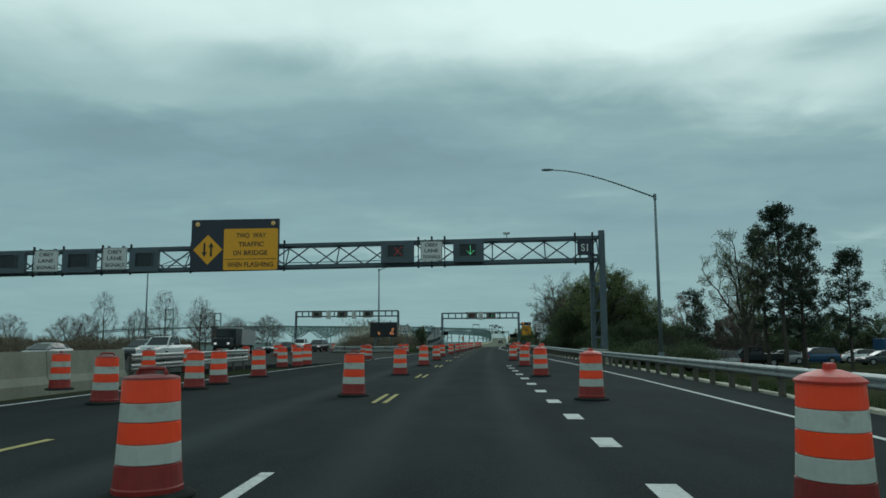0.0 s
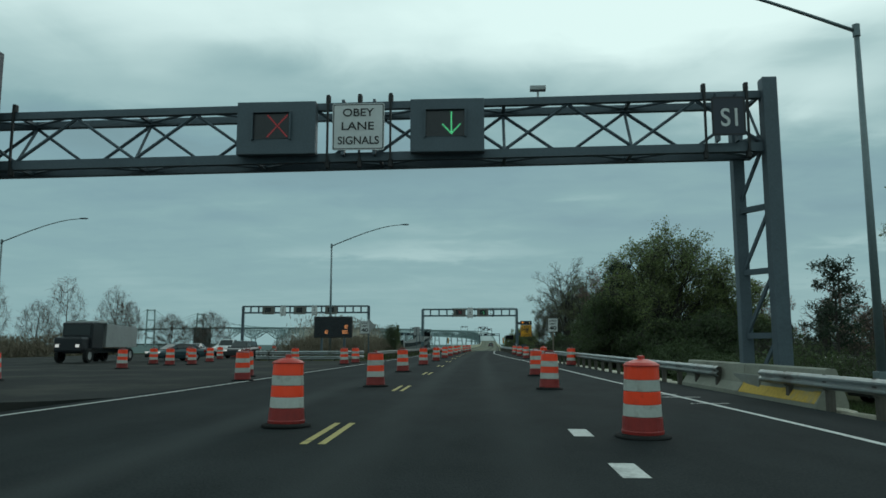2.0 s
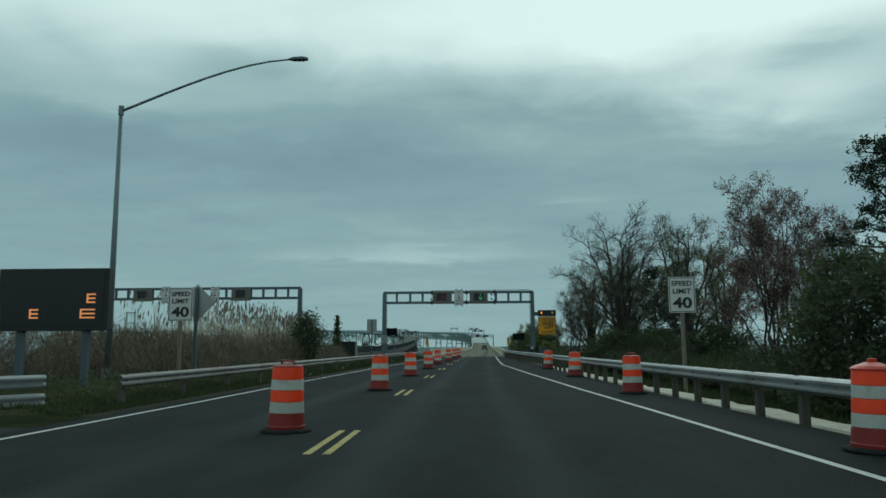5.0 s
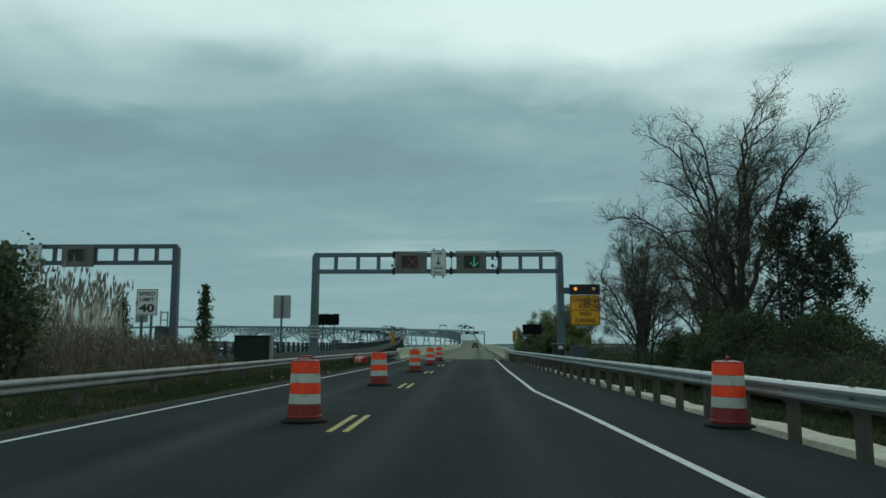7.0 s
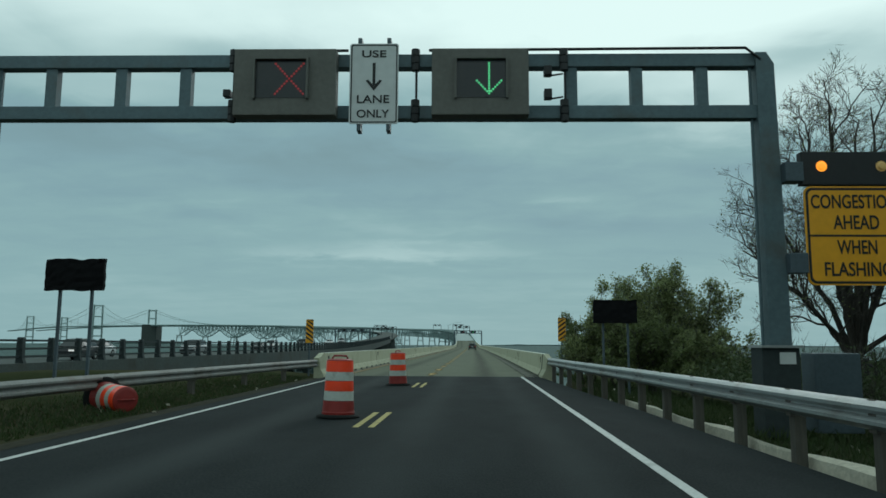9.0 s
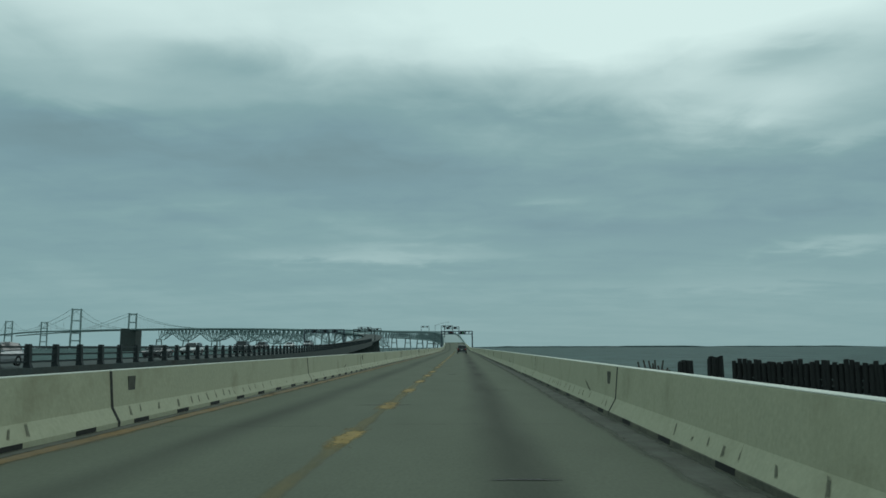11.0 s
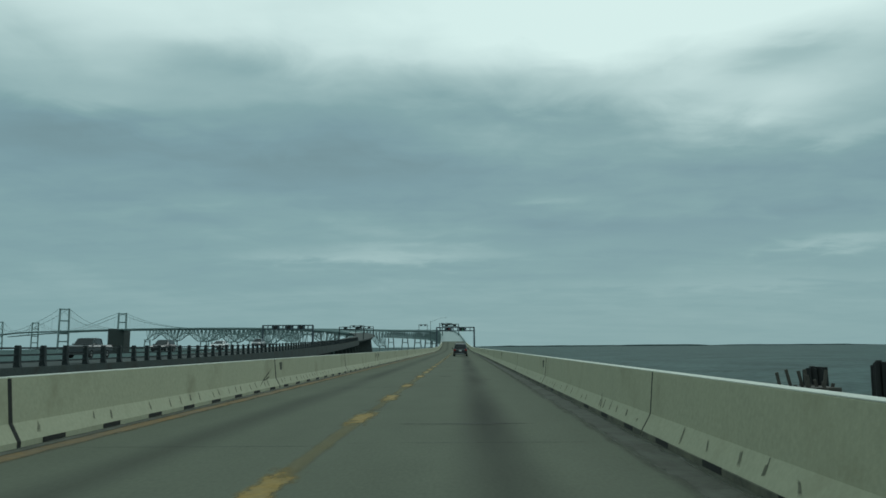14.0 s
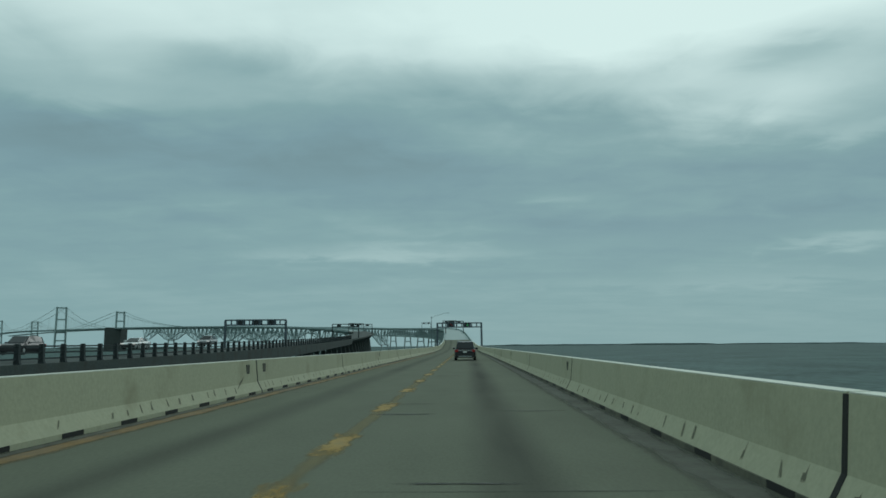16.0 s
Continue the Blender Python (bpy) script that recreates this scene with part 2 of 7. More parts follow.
M["gantry_light"] = material("weathered_gantry_steel", (0.100, 0.148, 0.166), 0.6, 0.2, vary=0.2, grain=12, stain=1.1, bump=0.05, dirt=(0.09, 0.105, 0.105), dirt_amount=0.4)
M["lamp_pole"] = material("weathered_lamp_steel", (0.15, 0.19, 0.20), 0.5, 0.3, vary=0.15, grain=10, stain=0.8)
M["sign_back"] = material("brown_grey_housing", (0.14, 0.135, 0.12), 0.7, 0.1, vary=0.18, grain=10, stain=1.6)
M["alu"] = material("dull_aluminium", (0.33, 0.34, 0.335), 0.5, 0.4, vary=0.15, grain=8, stain=1.2)
M["black"] = material("matt_black", (0.014, 0.015, 0.016), 0.6, vary=0.2, grain=10)
M["screen"] = material("dark_signal_glass", (0.012, 0.013, 0.015), 0.25, vary=0.2, grain=90)
M["black_plastic"] = material("black_plastic_wrap", (0.007, 0.007, 0.008), 0.8, spec=0.12, vary=0.3, grain=6, bump=0.6)
M["sign_white"] = material("retroreflective_white", (0.60, 0.61, 0.60), 0.5, vary=0.07, grain=6, stain=1.5)
M["sign_yellow"] = material("retroreflective_yellow", (0.85, 0.37, 0.012), 0.5, vary=0.07, grain=6, stain=1.5)
M["sign_text"] = material("sign_black", (0.015, 0.014, 0.013), 0.6, vary=0.1)
M["navy"] = material("dark_sign_blue", (0.018, 0.025, 0.04), 0.5, vary=0.1)
M["orange"] = material("drum_orange", (1.0, 0.062, 0.012), 0.35, vary=0.09, grain=10, stain=3, bump=0.05, per_object=0.08, dirt=(0.75, 0.05, 0.015), dirt_amount=0.1)
M["drum_white"] = material("drum_white_sheeting", (0.45, 0.47, 0.43), 0.5, vary=0.10, grain=12, stain=4, bump=0.05, per_object=0.1, dirt=(0.3, 0.28, 0.24), dirt_amount=0.25)
M["drum_foot"] = material("drum_red_plastic", (0.24, 0.018, 0.014), 0.5, vary=0.2, grain=10, stain=4, per_object=0.15)
M["drum_lid"] = material("drum_lid_plastic", (0.50, 0.035, 0.02), 0.45, vary=0.2, grain=10, stain=4, per_object=0.1)
M["rubber"] = material("rubber", (0.018, 0.019, 0.019), 0.95, spec=0.15, vary=0.3, grain=12)
M["wood"] = material("weathered_wood", (0.20, 0.17, 0.13), 0.9, vary=0.3, grain=18, stain=3, stretch=(1, 1, 0.15))
M["post_wood"] = material("grey_post_timber", (0.075, 0.067, 0.055), 0.9, vary=0.35, grain=18, stain=3, stretch=(1, 1, 0.2))
M["pile_wood"] = material("tarred_pile", (0.018, 0.019, 0.018), 0.9, vary=0.4, grain=12, stain=2)
M["ground"] = material("rough_ground", (0.036, 0.042, 0.022), 0.95, spec=0.0, vary=0.4, grain=6, stain=0.12, bump=0.5, dirt=(0.07, 0.06, 0.04), dirt_amount=0.5)
M["gravel"] = material("pale_gravel", (0.50, 0.46, 0.37), 0.95, vary=0.3, grain=14, stain=1.5, bump=0.6)
M["verge"] = material("verge_soil", (0.045, 0.043, 0.033), 0.95, spec=0.02, vary=0.4, grain=9, stain=0.8, bump=0.5)
M["grass"] = material("grass_blades", (0.036, 0.056, 0.017), 0.8, vary=0.4, grain=3, stain=0.5, bump=0)
M["dry_grass"] = material("dry_grass_blades", (0.085, 0.075, 0.042), 0.85, vary=0.4, grain=3, stain=0.5, bump=0)
M["reed"] = material("dry_reed", (0.52, 0.47, 0.37), 0.85, vary=0.35, grain=3, stain=0.6, bump=0)
M["plume"] = material("reed_plume", (0.20, 0.175, 0.14), 0.9, vary=0.3, grain=3, stain=0.6, bump=0)
M["brush"] = material("brown_brush_twigs", (0.15, 0.122, 0.085), 0.9, vary=0.4, grain=3, stain=0.5, bump=0)
M["bark"] = material("bark", (0.048, 0.042, 0.035), 0.95, vary=0.4, grain=16, stain=2, bump=0.6, stretch=(1, 1, 0.3))
M["twig"] = material("grey_twigs", (0.075, 0.066, 0.057), 0.95, vary=0.35, grain=4, stain=1, bump=0)
M["leaf_olive"] = material("spring_leaves", (0.145, 0.180, 0.065), 0.7, vary=0.45, grain=2.5, stain=0.45, bump=0)
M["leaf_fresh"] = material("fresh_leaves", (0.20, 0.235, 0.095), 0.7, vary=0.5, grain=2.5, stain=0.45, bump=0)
M["leaf_dark"] = material("dark_leaves", (0.066, 0.093, 0.038), 0.7, vary=0.45, grain=2.5, stain=0.45, bump=0)
M["needles"] = material("pine_needles", (0.033, 0.050, 0.031), 0.75, vary=0.45, grain=2.5, stain=0.5, bump=0)
M["bud"] = material("reddish_buds", (0.20, 0.125, 0.10), 0.8, vary=0.4, grain=2.5, stain=0.5, bump=0)
M["glass"] = material("car_glass", (0.012, 0.014, 0.015), 0.08, vary=0.05, bump=0)
M["chrome"] = material("chrome", (0.55, 0.56, 0.57), 0.2, 0.9, vary=0.05, bump=0)
M["tail"] = material("red_lens", (0.30, 0.015, 0.012), 0.25, vary=0.1, bump=0)
M["head"] = material("headlight_lens", (0.6, 0.62, 0.63), 0.15, vary=0.05, bump=0, emit=(1, 0.97, 0.9), strength=0.35)
M["plate"] = material("plate_white", (0.6, 0.6, 0.58), 0.5, vary=0.05)
# distance haze is mixed into these two base colours; the air itself is clear
M["truss"] = material("haze_tinted_bridge_steel", (0.245, 0.325, 0.318), 0.7, 0.1, vary=0.1, grain=0.3, stain=0.02, bump=0)
M["pier"] = material("haze_tinted_pier_concrete", (0.24, 0.29, 0.28), 0.9, vary=0.12, grain=0.3, stain=0.03, bump=0)
M["dark_concrete"] = material("dark_weathered_concrete", (0.068, 0.082, 0.078), 0.9, vary=0.3, grain=6, stain=0.4, dirt=(0.05, 0.048, 0.042), dirt_amount=0.6, spec=0.2)
M["near_rail"] = material("dark_bridge_rail", (0.038, 0.047, 0.048), 0.8, 0.0, spec=0.2, vary=0.2, grain=8)
M["box_green"] = material("dark_green_steel", (0.018, 0.027, 0.024), 0.7, spec=0.2, vary=0.25, grain=8)
# shore and ship get their haze from this blue-green base colour
M["far_land"] = material("haze_tinted_far_land", (0.09, 0.125, 0.12), 1.0, vary=0.2, grain=0.05, stain=0.005, bump=0)
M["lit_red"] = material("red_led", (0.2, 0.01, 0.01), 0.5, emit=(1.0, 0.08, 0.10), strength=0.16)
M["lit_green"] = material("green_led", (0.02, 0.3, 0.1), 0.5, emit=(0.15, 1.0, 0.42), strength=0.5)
M["lit_amber"] = material("amber_lamp", (0.8, 0.3, 0.03), 0.4, emit=(1.0, 0.34, 0.03), strength=0.9)
M["amber_off"] = material("dull_amber_lens", (0.55, 0.38, 0.14), 0.3, vary=0.1, emit=(1.0, 0.6, 0.2), strength=0.06)
M["led_amber"] = material("amber_led", (0.4, 0.15, 0.05), 0.5, emit=(1.0, 0.38, 0.14), strength=0.5)
for key, col in (("car_white", (0.62, 0.63, 0.63)), ("car_black", (0.014, 0.015, 0.018)), ("car_silver", (0.30, 0.31, 0.32)), ("car_grey", (0.06, 0.07, 0.075)),
                 ("car_blue", (0.02, 0.07, 0.15)), ("car_teal", (0.03, 0.06, 0.07))):
    M[key] = material("paint_" + key, col, 0.3, 0.1, vary=0.05, grain=3, bump=0)

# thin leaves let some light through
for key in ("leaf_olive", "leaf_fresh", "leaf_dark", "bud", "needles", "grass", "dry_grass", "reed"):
    nt = M[key].node_tree
    bsdf, out = nt.nodes["Principled BSDF"], nt.nodes["Material Output"]
    thin = nt.nodes.new("ShaderNodeBsdfTranslucent")
    nt.links.new(bsdf.inputs["Base Color"].links[0].from_socket, thin.inputs["Color"])
    both = nt.nodes.new("ShaderNodeMixShader")
    both.inputs[0].default_value = 0.4
    nt.links.new(bsdf.outputs[0], both.inputs[1])
    nt.links.new(thin.outputs[0], both.inputs[2])
    nt.links.new(both.outputs[0], out.inputs["Surface"])

def worn(key, cover, scale, ragged_edge, stretch=(1, 1, 1)):
    """Lets a thin covering of paint, rust or dirt wear through towards its edges and in flakes (UV: 0 to 1 across and along)."""
    nt = M[key].node_tree
    bsdf, out = nt.nodes["Principled BSDF"], nt.nodes["Material Output"]

    def mth(op, a, b=0.0):
        n = nt.nodes.new("ShaderNodeMath")
        n.operation = op
        for i, v in enumerate((a, b)):
            if isinstance(v, (int, float)):
                n.inputs[i].default_value = v
            else:
                nt.links.new(v, n.inputs[i])
        return n.outputs[0]
    co = nt.nodes.new("ShaderNodeTexCoord")
    sp = nt.nodes.new("ShaderNodeSeparateXYZ")
    nt.links.new(co.outputs["UV"], sp.inputs[0])
    u, v = sp.outputs[0], sp.outputs[1]
    edge = mth("MULTIPLY", mth("MINIMUM", mth("MINIMUM", u, mth("SUBTRACT", 1.0, u)), mth("MINIMUM", v, mth("SUBTRACT", 1.0, v))), 2.0)
    mp = nt.nodes.new("ShaderNodeMapping")
    mp.inputs["Scale"].default_value = stretch
    nt.links.new(co.outputs["Object"], mp.inputs[0])
    flakes = nt.nodes.new("ShaderNodeTexNoise")
    flakes.inputs["Scale"].default_value, flakes.inputs["Detail"].default_value, flakes.inputs["Roughness"].default_value = scale, 6, 0.65
    nt.links.new(mp.outputs[0], flakes.inputs["Vector"])
    mask = mth("ADD", mth("MULTIPLY", mth("MINIMUM", edge, 0.7), 1.5), mth("MULTIPLY", mth("SUBTRACT", flakes.outputs[0], 0.5), ragged_edge))
    alpha = nt.nodes.new("ShaderNodeMapRange")
    alpha.interpolation_type = "SMOOTHSTEP"
    alpha.inputs["From Min"].default_value, alpha.inputs["From Max"].default_value = 0.05, 1.15
    alpha.inputs["To Max"].default_value = cover
    nt.links.new(mask, alpha.inputs[0])
    clear = nt.nodes.new("ShaderNodeBsdfTransparent")
    both = nt.nodes.new("ShaderNodeMixShader")
    nt.links.new(alpha.outputs[0], both.inputs[0])
    nt.links.new(clear.outputs[0], both.inputs[1])
    nt.links.new(bsdf.outputs[0], both.inputs[2])
    nt.links.new(both.outputs[0], out.inputs["Surface"])


worn("worn_yellow", 1.0, 4.0, 3.0, (1.0, 0.5, 1.0))
worn("old_yellow", 0.6, 1.2, 3.0, (1.0, 0.3, 1.0))
worn("rust", 1.0, 1.6, 1.8, (1.0, 0.35, 1.0))
worn("gutter", 0.9, 2.2, 1.3, (1.0, 0.4, 1.0))
worn("seal", 0.95, 6.0, 1.6)
worn("joint_seal", 0.8, 1.4, 2.6)
worn("scuff", 0.85, 7.0, 2.2)
worn("tyre_rub", 0.75, 6.0, 2.4)

# rippled water: sky sheen and wave tones put into base colour, little reflection
M["water"] = material("choppy_water", (0.090, 0.132, 0.126), 0.7, vary=0.5, grain=0.35, stain=0.03, bump=0, spec=0.015)
nt = M["water"].node_tree
w_b = nt.nodes.new("ShaderNodeBump")
w_b.inputs["Strength"].default_value, w_b.inputs["Distance"].default_value = 0.9, 0.6
w_n = nt.nodes.new("ShaderNodeTexNoise")
w_n.inputs["Scale"].default_value, w_n.inputs["Detail"].default_value = 0.45, 5
w_c = nt.nodes.new("ShaderNodeTexCoord")
nt.links.new(w_c.outputs["Object"], w_n.inputs["Vector"])
nt.links.new(w_n.outputs[0], w_b.inputs["Height"])
nt.links.new(w_b.outputs[0], nt.nodes["Principled BSDF"].inputs["Normal"])


# ---- mesh helpers ----
def part(name, bm, mat, parent, label="", smooth=False):
    """Links a bmesh (or ready mesh) as one object under a thing."""
    if isinstance(bm, bmesh.types.BMesh):
        me = bpy.data.meshes.new(name)
        bmesh.ops.recalc_face_normals(bm, faces=bm.faces)
        bm.to_mesh(me)
        bm.free()
        me.materials.append(M[mat])
        if smooth:
            me.shade_smooth()
    else:
        me = bm
    ob = new(name, me)
    ob.parent = parent
    if label:
        ob["label"] = label
    return ob


def thing(name, label, category, x=0, y=0, z=0, rz=0, group="", kind=""):
    ob = new(name)
    ob.empty_display_size = 0.3
    ob.matrix_world = pose(x, y, z, 0, 0, rz)
    return tagged(ob, label, category, group, kind)


def box(bm, x0, x1, y0, y1, z0, z1, bevel=0.0):
    r = bmesh.ops.create_cube(bm, size=1, matrix=Matrix.Translation(((x0 + x1) / 2, (y0 + y1) / 2, (z0 + z1) / 2)) @ Matrix.Diagonal((x1 - x0, y1 - y0, z1 - z0, 1)))
    if bevel:
        edges = {e for v in r["verts"] for e in v.link_edges}
        bmesh.ops.bevel(bm, geom=list(edges), offset=bevel, segments=2, affect="EDGES", profile=0.7)
    return bm


def tube(bm, pts, r, n=8, r1=None, caps=True):
    """A round bar along points, tapering from r to r1."""
    pts = [Vector(p) for p in pts]
    r1 = r if r1 is None else r1
    rings = []
    for i, p in enumerate(pts):
        d = (pts[min(i + 1, len(pts) - 1)] - pts[max(i - 1, 0)]).normalized()
        a = d.cross((0, 0, 1) if abs(d.z) < 0.9 else (0, 1, 0)).normalized()
        b = a.cross(d)
        rr = r + (r1 - r) * i / max(1, len(pts) - 1)
        rings.append([bm.verts.new(p + (a * math.cos(t) + b * math.sin(t)) * rr) for t in (2 * math.pi * k / n for k in range(n))])
    for u, v in zip(rings, rings[1:]):
        for k in range(n):
            bm.faces.new((u[k], u[(k + 1) % n], v[(k + 1) % n], v[k]))
    if caps:
        bm.faces.new(rings[0])
        bm.faces.new(rings[-1])
    return bm


def beam(bm, a, b, w, h):
    """A square bar from a to b, w across and h high."""
    a, b = Vector(a), Vector(b)
    d = (b - a).normalized()
    s = d.cross((0, 0, 1) if abs(d.z) < 0.95 else (0, 1, 0)).normalized() * w / 2
    u = s.cross(d).normalized() * h / 2
    va = [bm.verts.new(a + i * s + j * u) for i, j in ((-1, -1), (1, -1), (1, 1), (-1, 1))]
    vb = [bm.verts.new(b + i * s + j * u) for i, j in ((-1, -1), (1, -1), (1, 1), (-1, 1))]
    for k in range(4):
        bm.faces.new((va[k], va[(k + 1) % 4], vb[(k + 1) % 4], vb[k]))
    bm.faces.new(va)
    bm.faces.new(vb)
    return bm


def sweep(bm, path, profile, closed=True):
    """A profile of (out, up), out to the right of travel, drawn along a path."""
    path = [Vector(p) for p in path]
    rings = []
    for i, p in enumerate(path):
        d = path[min(i + 1, len(path) - 1)] - path[max(i - 1, 0)]
        side = Vector((d.y, -d.x, 0)).normalized()
        rings.append([bm.verts.new(p + side * u + Vector((0, 0, v))) for u, v in profile])
    n = len(profile)
    for a, b in zip(rings, rings[1:]):
        for k in range(n if closed else n - 1):
            bm.faces.new((a[k], a[(k + 1) % n], b[(k + 1) % n], b[k]))
    if closed:
        bm.faces.new(rings[0])
        bm.faces.new(rings[-1])
    return bm


def lathe(bm, prof, n=24):
    """A turned shape from (radius, height) pairs."""
    rings = [[bm.verts.new((r * math.cos(2 * math.pi * k / n), r * math.sin(2 * math.pi * k / n), z)) for k in range(n)] for r, z in prof]
    for a, b in zip(rings, rings[1:]):
        for k in range(n):
            bm.faces.new((a[k], a[(k + 1) % n], b[(k + 1) % n], b[k]))
    return bm


def prism(bm, outline, y0, y1):
    """An outline of (x, z) given thickness along y."""
    a = [bm.verts.new((x, y0, z)) for x, z in outline]
    b = [bm.verts.new((x, y1, z)) for x, z in outline]
    n = len(a)
    bm.faces.new(a)
    bm.faces.new(b)
    for k in range(n):
        bm.faces.new((a[k], a[(k + 1) % n], b[(k + 1) % n], b[k]))
    return bm


def rounded(x0, x1, z0, z1, r, n=4):
    pts = []
    for cx, cz, a0 in ((x1 - r, z1 - r, 0), (x0 + r, z1 - r, 90), (x0 + r, z0 + r, 180), (x1 - r, z0 + r, 270)):
        pts += [(cx + r * math.cos(radians(a0 + 90 * k / n)), cz + r * math.sin(radians(a0 + 90 * k / n))) for k in range(n + 1)]
    return pts


def letters(text, x0, x1, z, h, y, parent, mat="sign_text", bold=0.012):
    """Words in a row, each fitted to its share of the width."""
    words = text.split(" ")
    unit = (x1 - x0) / (len(text) - 0.25 * (len(words) - 1))
    x = x0
    for w in words:
        one_word(w, x, x + unit * len(w), z, h, y, parent, mat, bold)
        x += unit * (len(w) + 0.75)


def one_word(text, x0, x1, z, h, y, parent, mat, bold):
    """Raised lettering facing -y, cap height h, fitted between x0 and x1 on the base line z."""
    cu = bpy.data.curves.new("lettering", "FONT")
    cu.body, cu.align_x, cu.size, cu.extrude, cu.offset = text, "CENTER", 1.0, 0.004, bold
    tmp = bpy.data.objects.new("lettering", cu)
    scene.collection.objects.link(tmp)
    bpy.context.view_layer.update()
    me = bpy.data.meshes.new_from_object(tmp.evaluated_get(bpy.context.evaluated_depsgraph_get()))
    bpy.data.objects.remove(tmp)
    bpy.data.curves.remove(cu)
    co = np.empty(len(me.vertices) * 3)
    me.vertices.foreach_get("co", co)
    co = co.reshape(-1, 3)
    lo, hi = co.min(0), co.max(0)
    sx, sz = (x1 - x0) / (hi[0] - lo[0]), h / (hi[1] - lo[1])
    outv = np.stack([x0 + (co[:, 0] - lo[0]) * sx, y - (co[:, 2] - lo[2]) - 0.002, z + (co[:, 1] - lo[1]) * sz], 1)
    me.vertices.foreach_set("co", outv.ravel())
    me.materials.clear()
    me.materials.append(M[mat])
    me.update()
    ob = new("lettering", me)
    ob.parent = parent
    return ob


def at(table, y):
    """Interpolates a table of (station, value)."""
    return float(np.interp(y, [a for a, _ in table], [b for _, b in table]))


def ribbon(name, left, right, y0, y1, step, z, mat, thick=0.0, crown=None):
    """Paving between two side tables, with UV in metres, and a skirt of the given thickness."""
    ys = list(np.arange(y0, y1, step)) + [y1]
    bm = bmesh.new()
    uvl = bm.loops.layers.uv.new("UVMap")
    cols = 7
    rows = []
    for y in ys:
        a, b, zz = left(y), right(y), z(y) if callable(z) else z
        rows.append([bm.verts.new((a + (b - a) * k / cols, y, zz)) for k in range(cols + 1)])
    for r0, r1 in zip(rows, rows[1:]):
        for k in range(cols):
            f = bm.faces.new((r0[k], r0[k + 1], r1[k + 1], r1[k]))
            for lp in f.loops:
                c = lp.vert.co
                lp[uvl].uv = (c.x - (crown(c.y) if crown else 0), c.y)
    if thick:
        for side in (0, cols):
            low = [bm.verts.new((r[side].co.x, r[side].co.y, r[side].co.z - thick)) for r in rows]
            for i in range(len(rows) - 1):
                bm.faces.new((rows[i][side], rows[i + 1][side], low[i + 1], low[i]))
    me = bpy.data.meshes.new(name)
    bm.to_mesh(me)
    bm.free()
    me.materials.append(M[mat])
    return new(name, me)

# ---- plan of the road ----
RE = [(-60, 6.3), (14, 5.35), (27, 5.15), (32, 4.95), (43, 4.65), (50, 4.3), (59, 3.85), (75, 3.25), (93, 2.36), (102, 1.87), (108, 1.6),
      (115.5, 1.23), (122, 1.02), (127, 0.84), (131.5, 0.6), (136, 0.66), (149, 0.82), (160, 1.04), (176.4, 1.36)]
LE = [(-60, -12.6), (19, -11.1), (32, -10.75), (39, -10.5), (51, -9.85), (70, -9.3), (96, -8.55), (107, -8.4), (118, -8.1), (129.5, -7.75),
      (141, -7.2), (155, -6.7), (176.4, -6.37)]
YC = [(-60, -0.5), (6.5, -2.46), (18, -2.84), (30, -3.1), (53.5, -3.56), (100, -3.75), (123, -3.55), (135, -3.42), (157, -2.95), (170, -2.68),
      (214, -1.66), (221.5, -1.5), (249, -1.02), (273, -0.56), (300, -0.05), (360, 0.95), (451, 2.1), (520, 2.3), (560, 2.0)]
RR = [(-60, 8.6), (14, 7.4), (40, 6.85), (54, 6.3), (64, 5.8), (75, 5.35), (93, 4.45), (105, 4.0), (120, 3.6), (140, 3.25), (150, 3.05), (160, 2.9), (168, 2.65), (177, 2.5)]
LR = [(95, -10.3), (105, -10.15), (120, -9.95), (136, -9.65), (148, -9.5), (158, -9.05), (164, -8.45), (170, -7.95), (175.4, -7.3)]
BRIDGE = 176.4
yc, re_x, le_x, rr_x, lr_x = (lambda t: (lambda y: at(t, y)))(YC), (lambda y: at(RE, y)), (lambda y: at(LE, y)), (lambda y: at(RR, y)), (lambda y: at(LR, y))

# ---- ground and water ----
ys = [-160, -100, -60, -30, 0, 20, 40, 60, 80, 91, 100, 120, 140, 155, 165, 171, 174, 177, 180, 184, 187, 190, 194, 200, 210]
xs = [-900, -500, -300, -200, -140, -100, -80, -65, -55, -50, -40, -30, -24, -20, -16, -13, -11.6, -10.4, -9.4, -8.4, -7.4, -6.2, -3, 0, 3, 5, 7, 9, 12, 16, 22, 30, 45, 70, 120, 250, 500, 900]


def land(x, y):
    wave = 4.0 * noise.noise((x * 0.035, 1.7, 0)) * min(1.0, max(0.0, (abs(x) - 14) / 20))
    edge = wave + 187 if x > 4.0 else (178 + wave if x < -7.2 else 172)
    if y < edge:
        z = -0.28
        if x > at(RR, y) + 1.5:
            z -= min(0.9, (x - at(RR, y) - 1.5) * 0.12)
        if x < -55:
            z -= min(0.8, (-55 - x) * 0.02)
        if y > 91 and -22 < x < at(LE, y):
            z = -0.08 + min(0.24, 0.1 * (at(LE, y) - 0.6 - x))
        return z + 0.07 * noise.noise((x * 0.2, y * 0.2, 0))
    return max(-6.5, -0.28 - (y - edge) * 0.55) + 0.12 * noise.noise((x * 0.3, y * 0.3, 0))


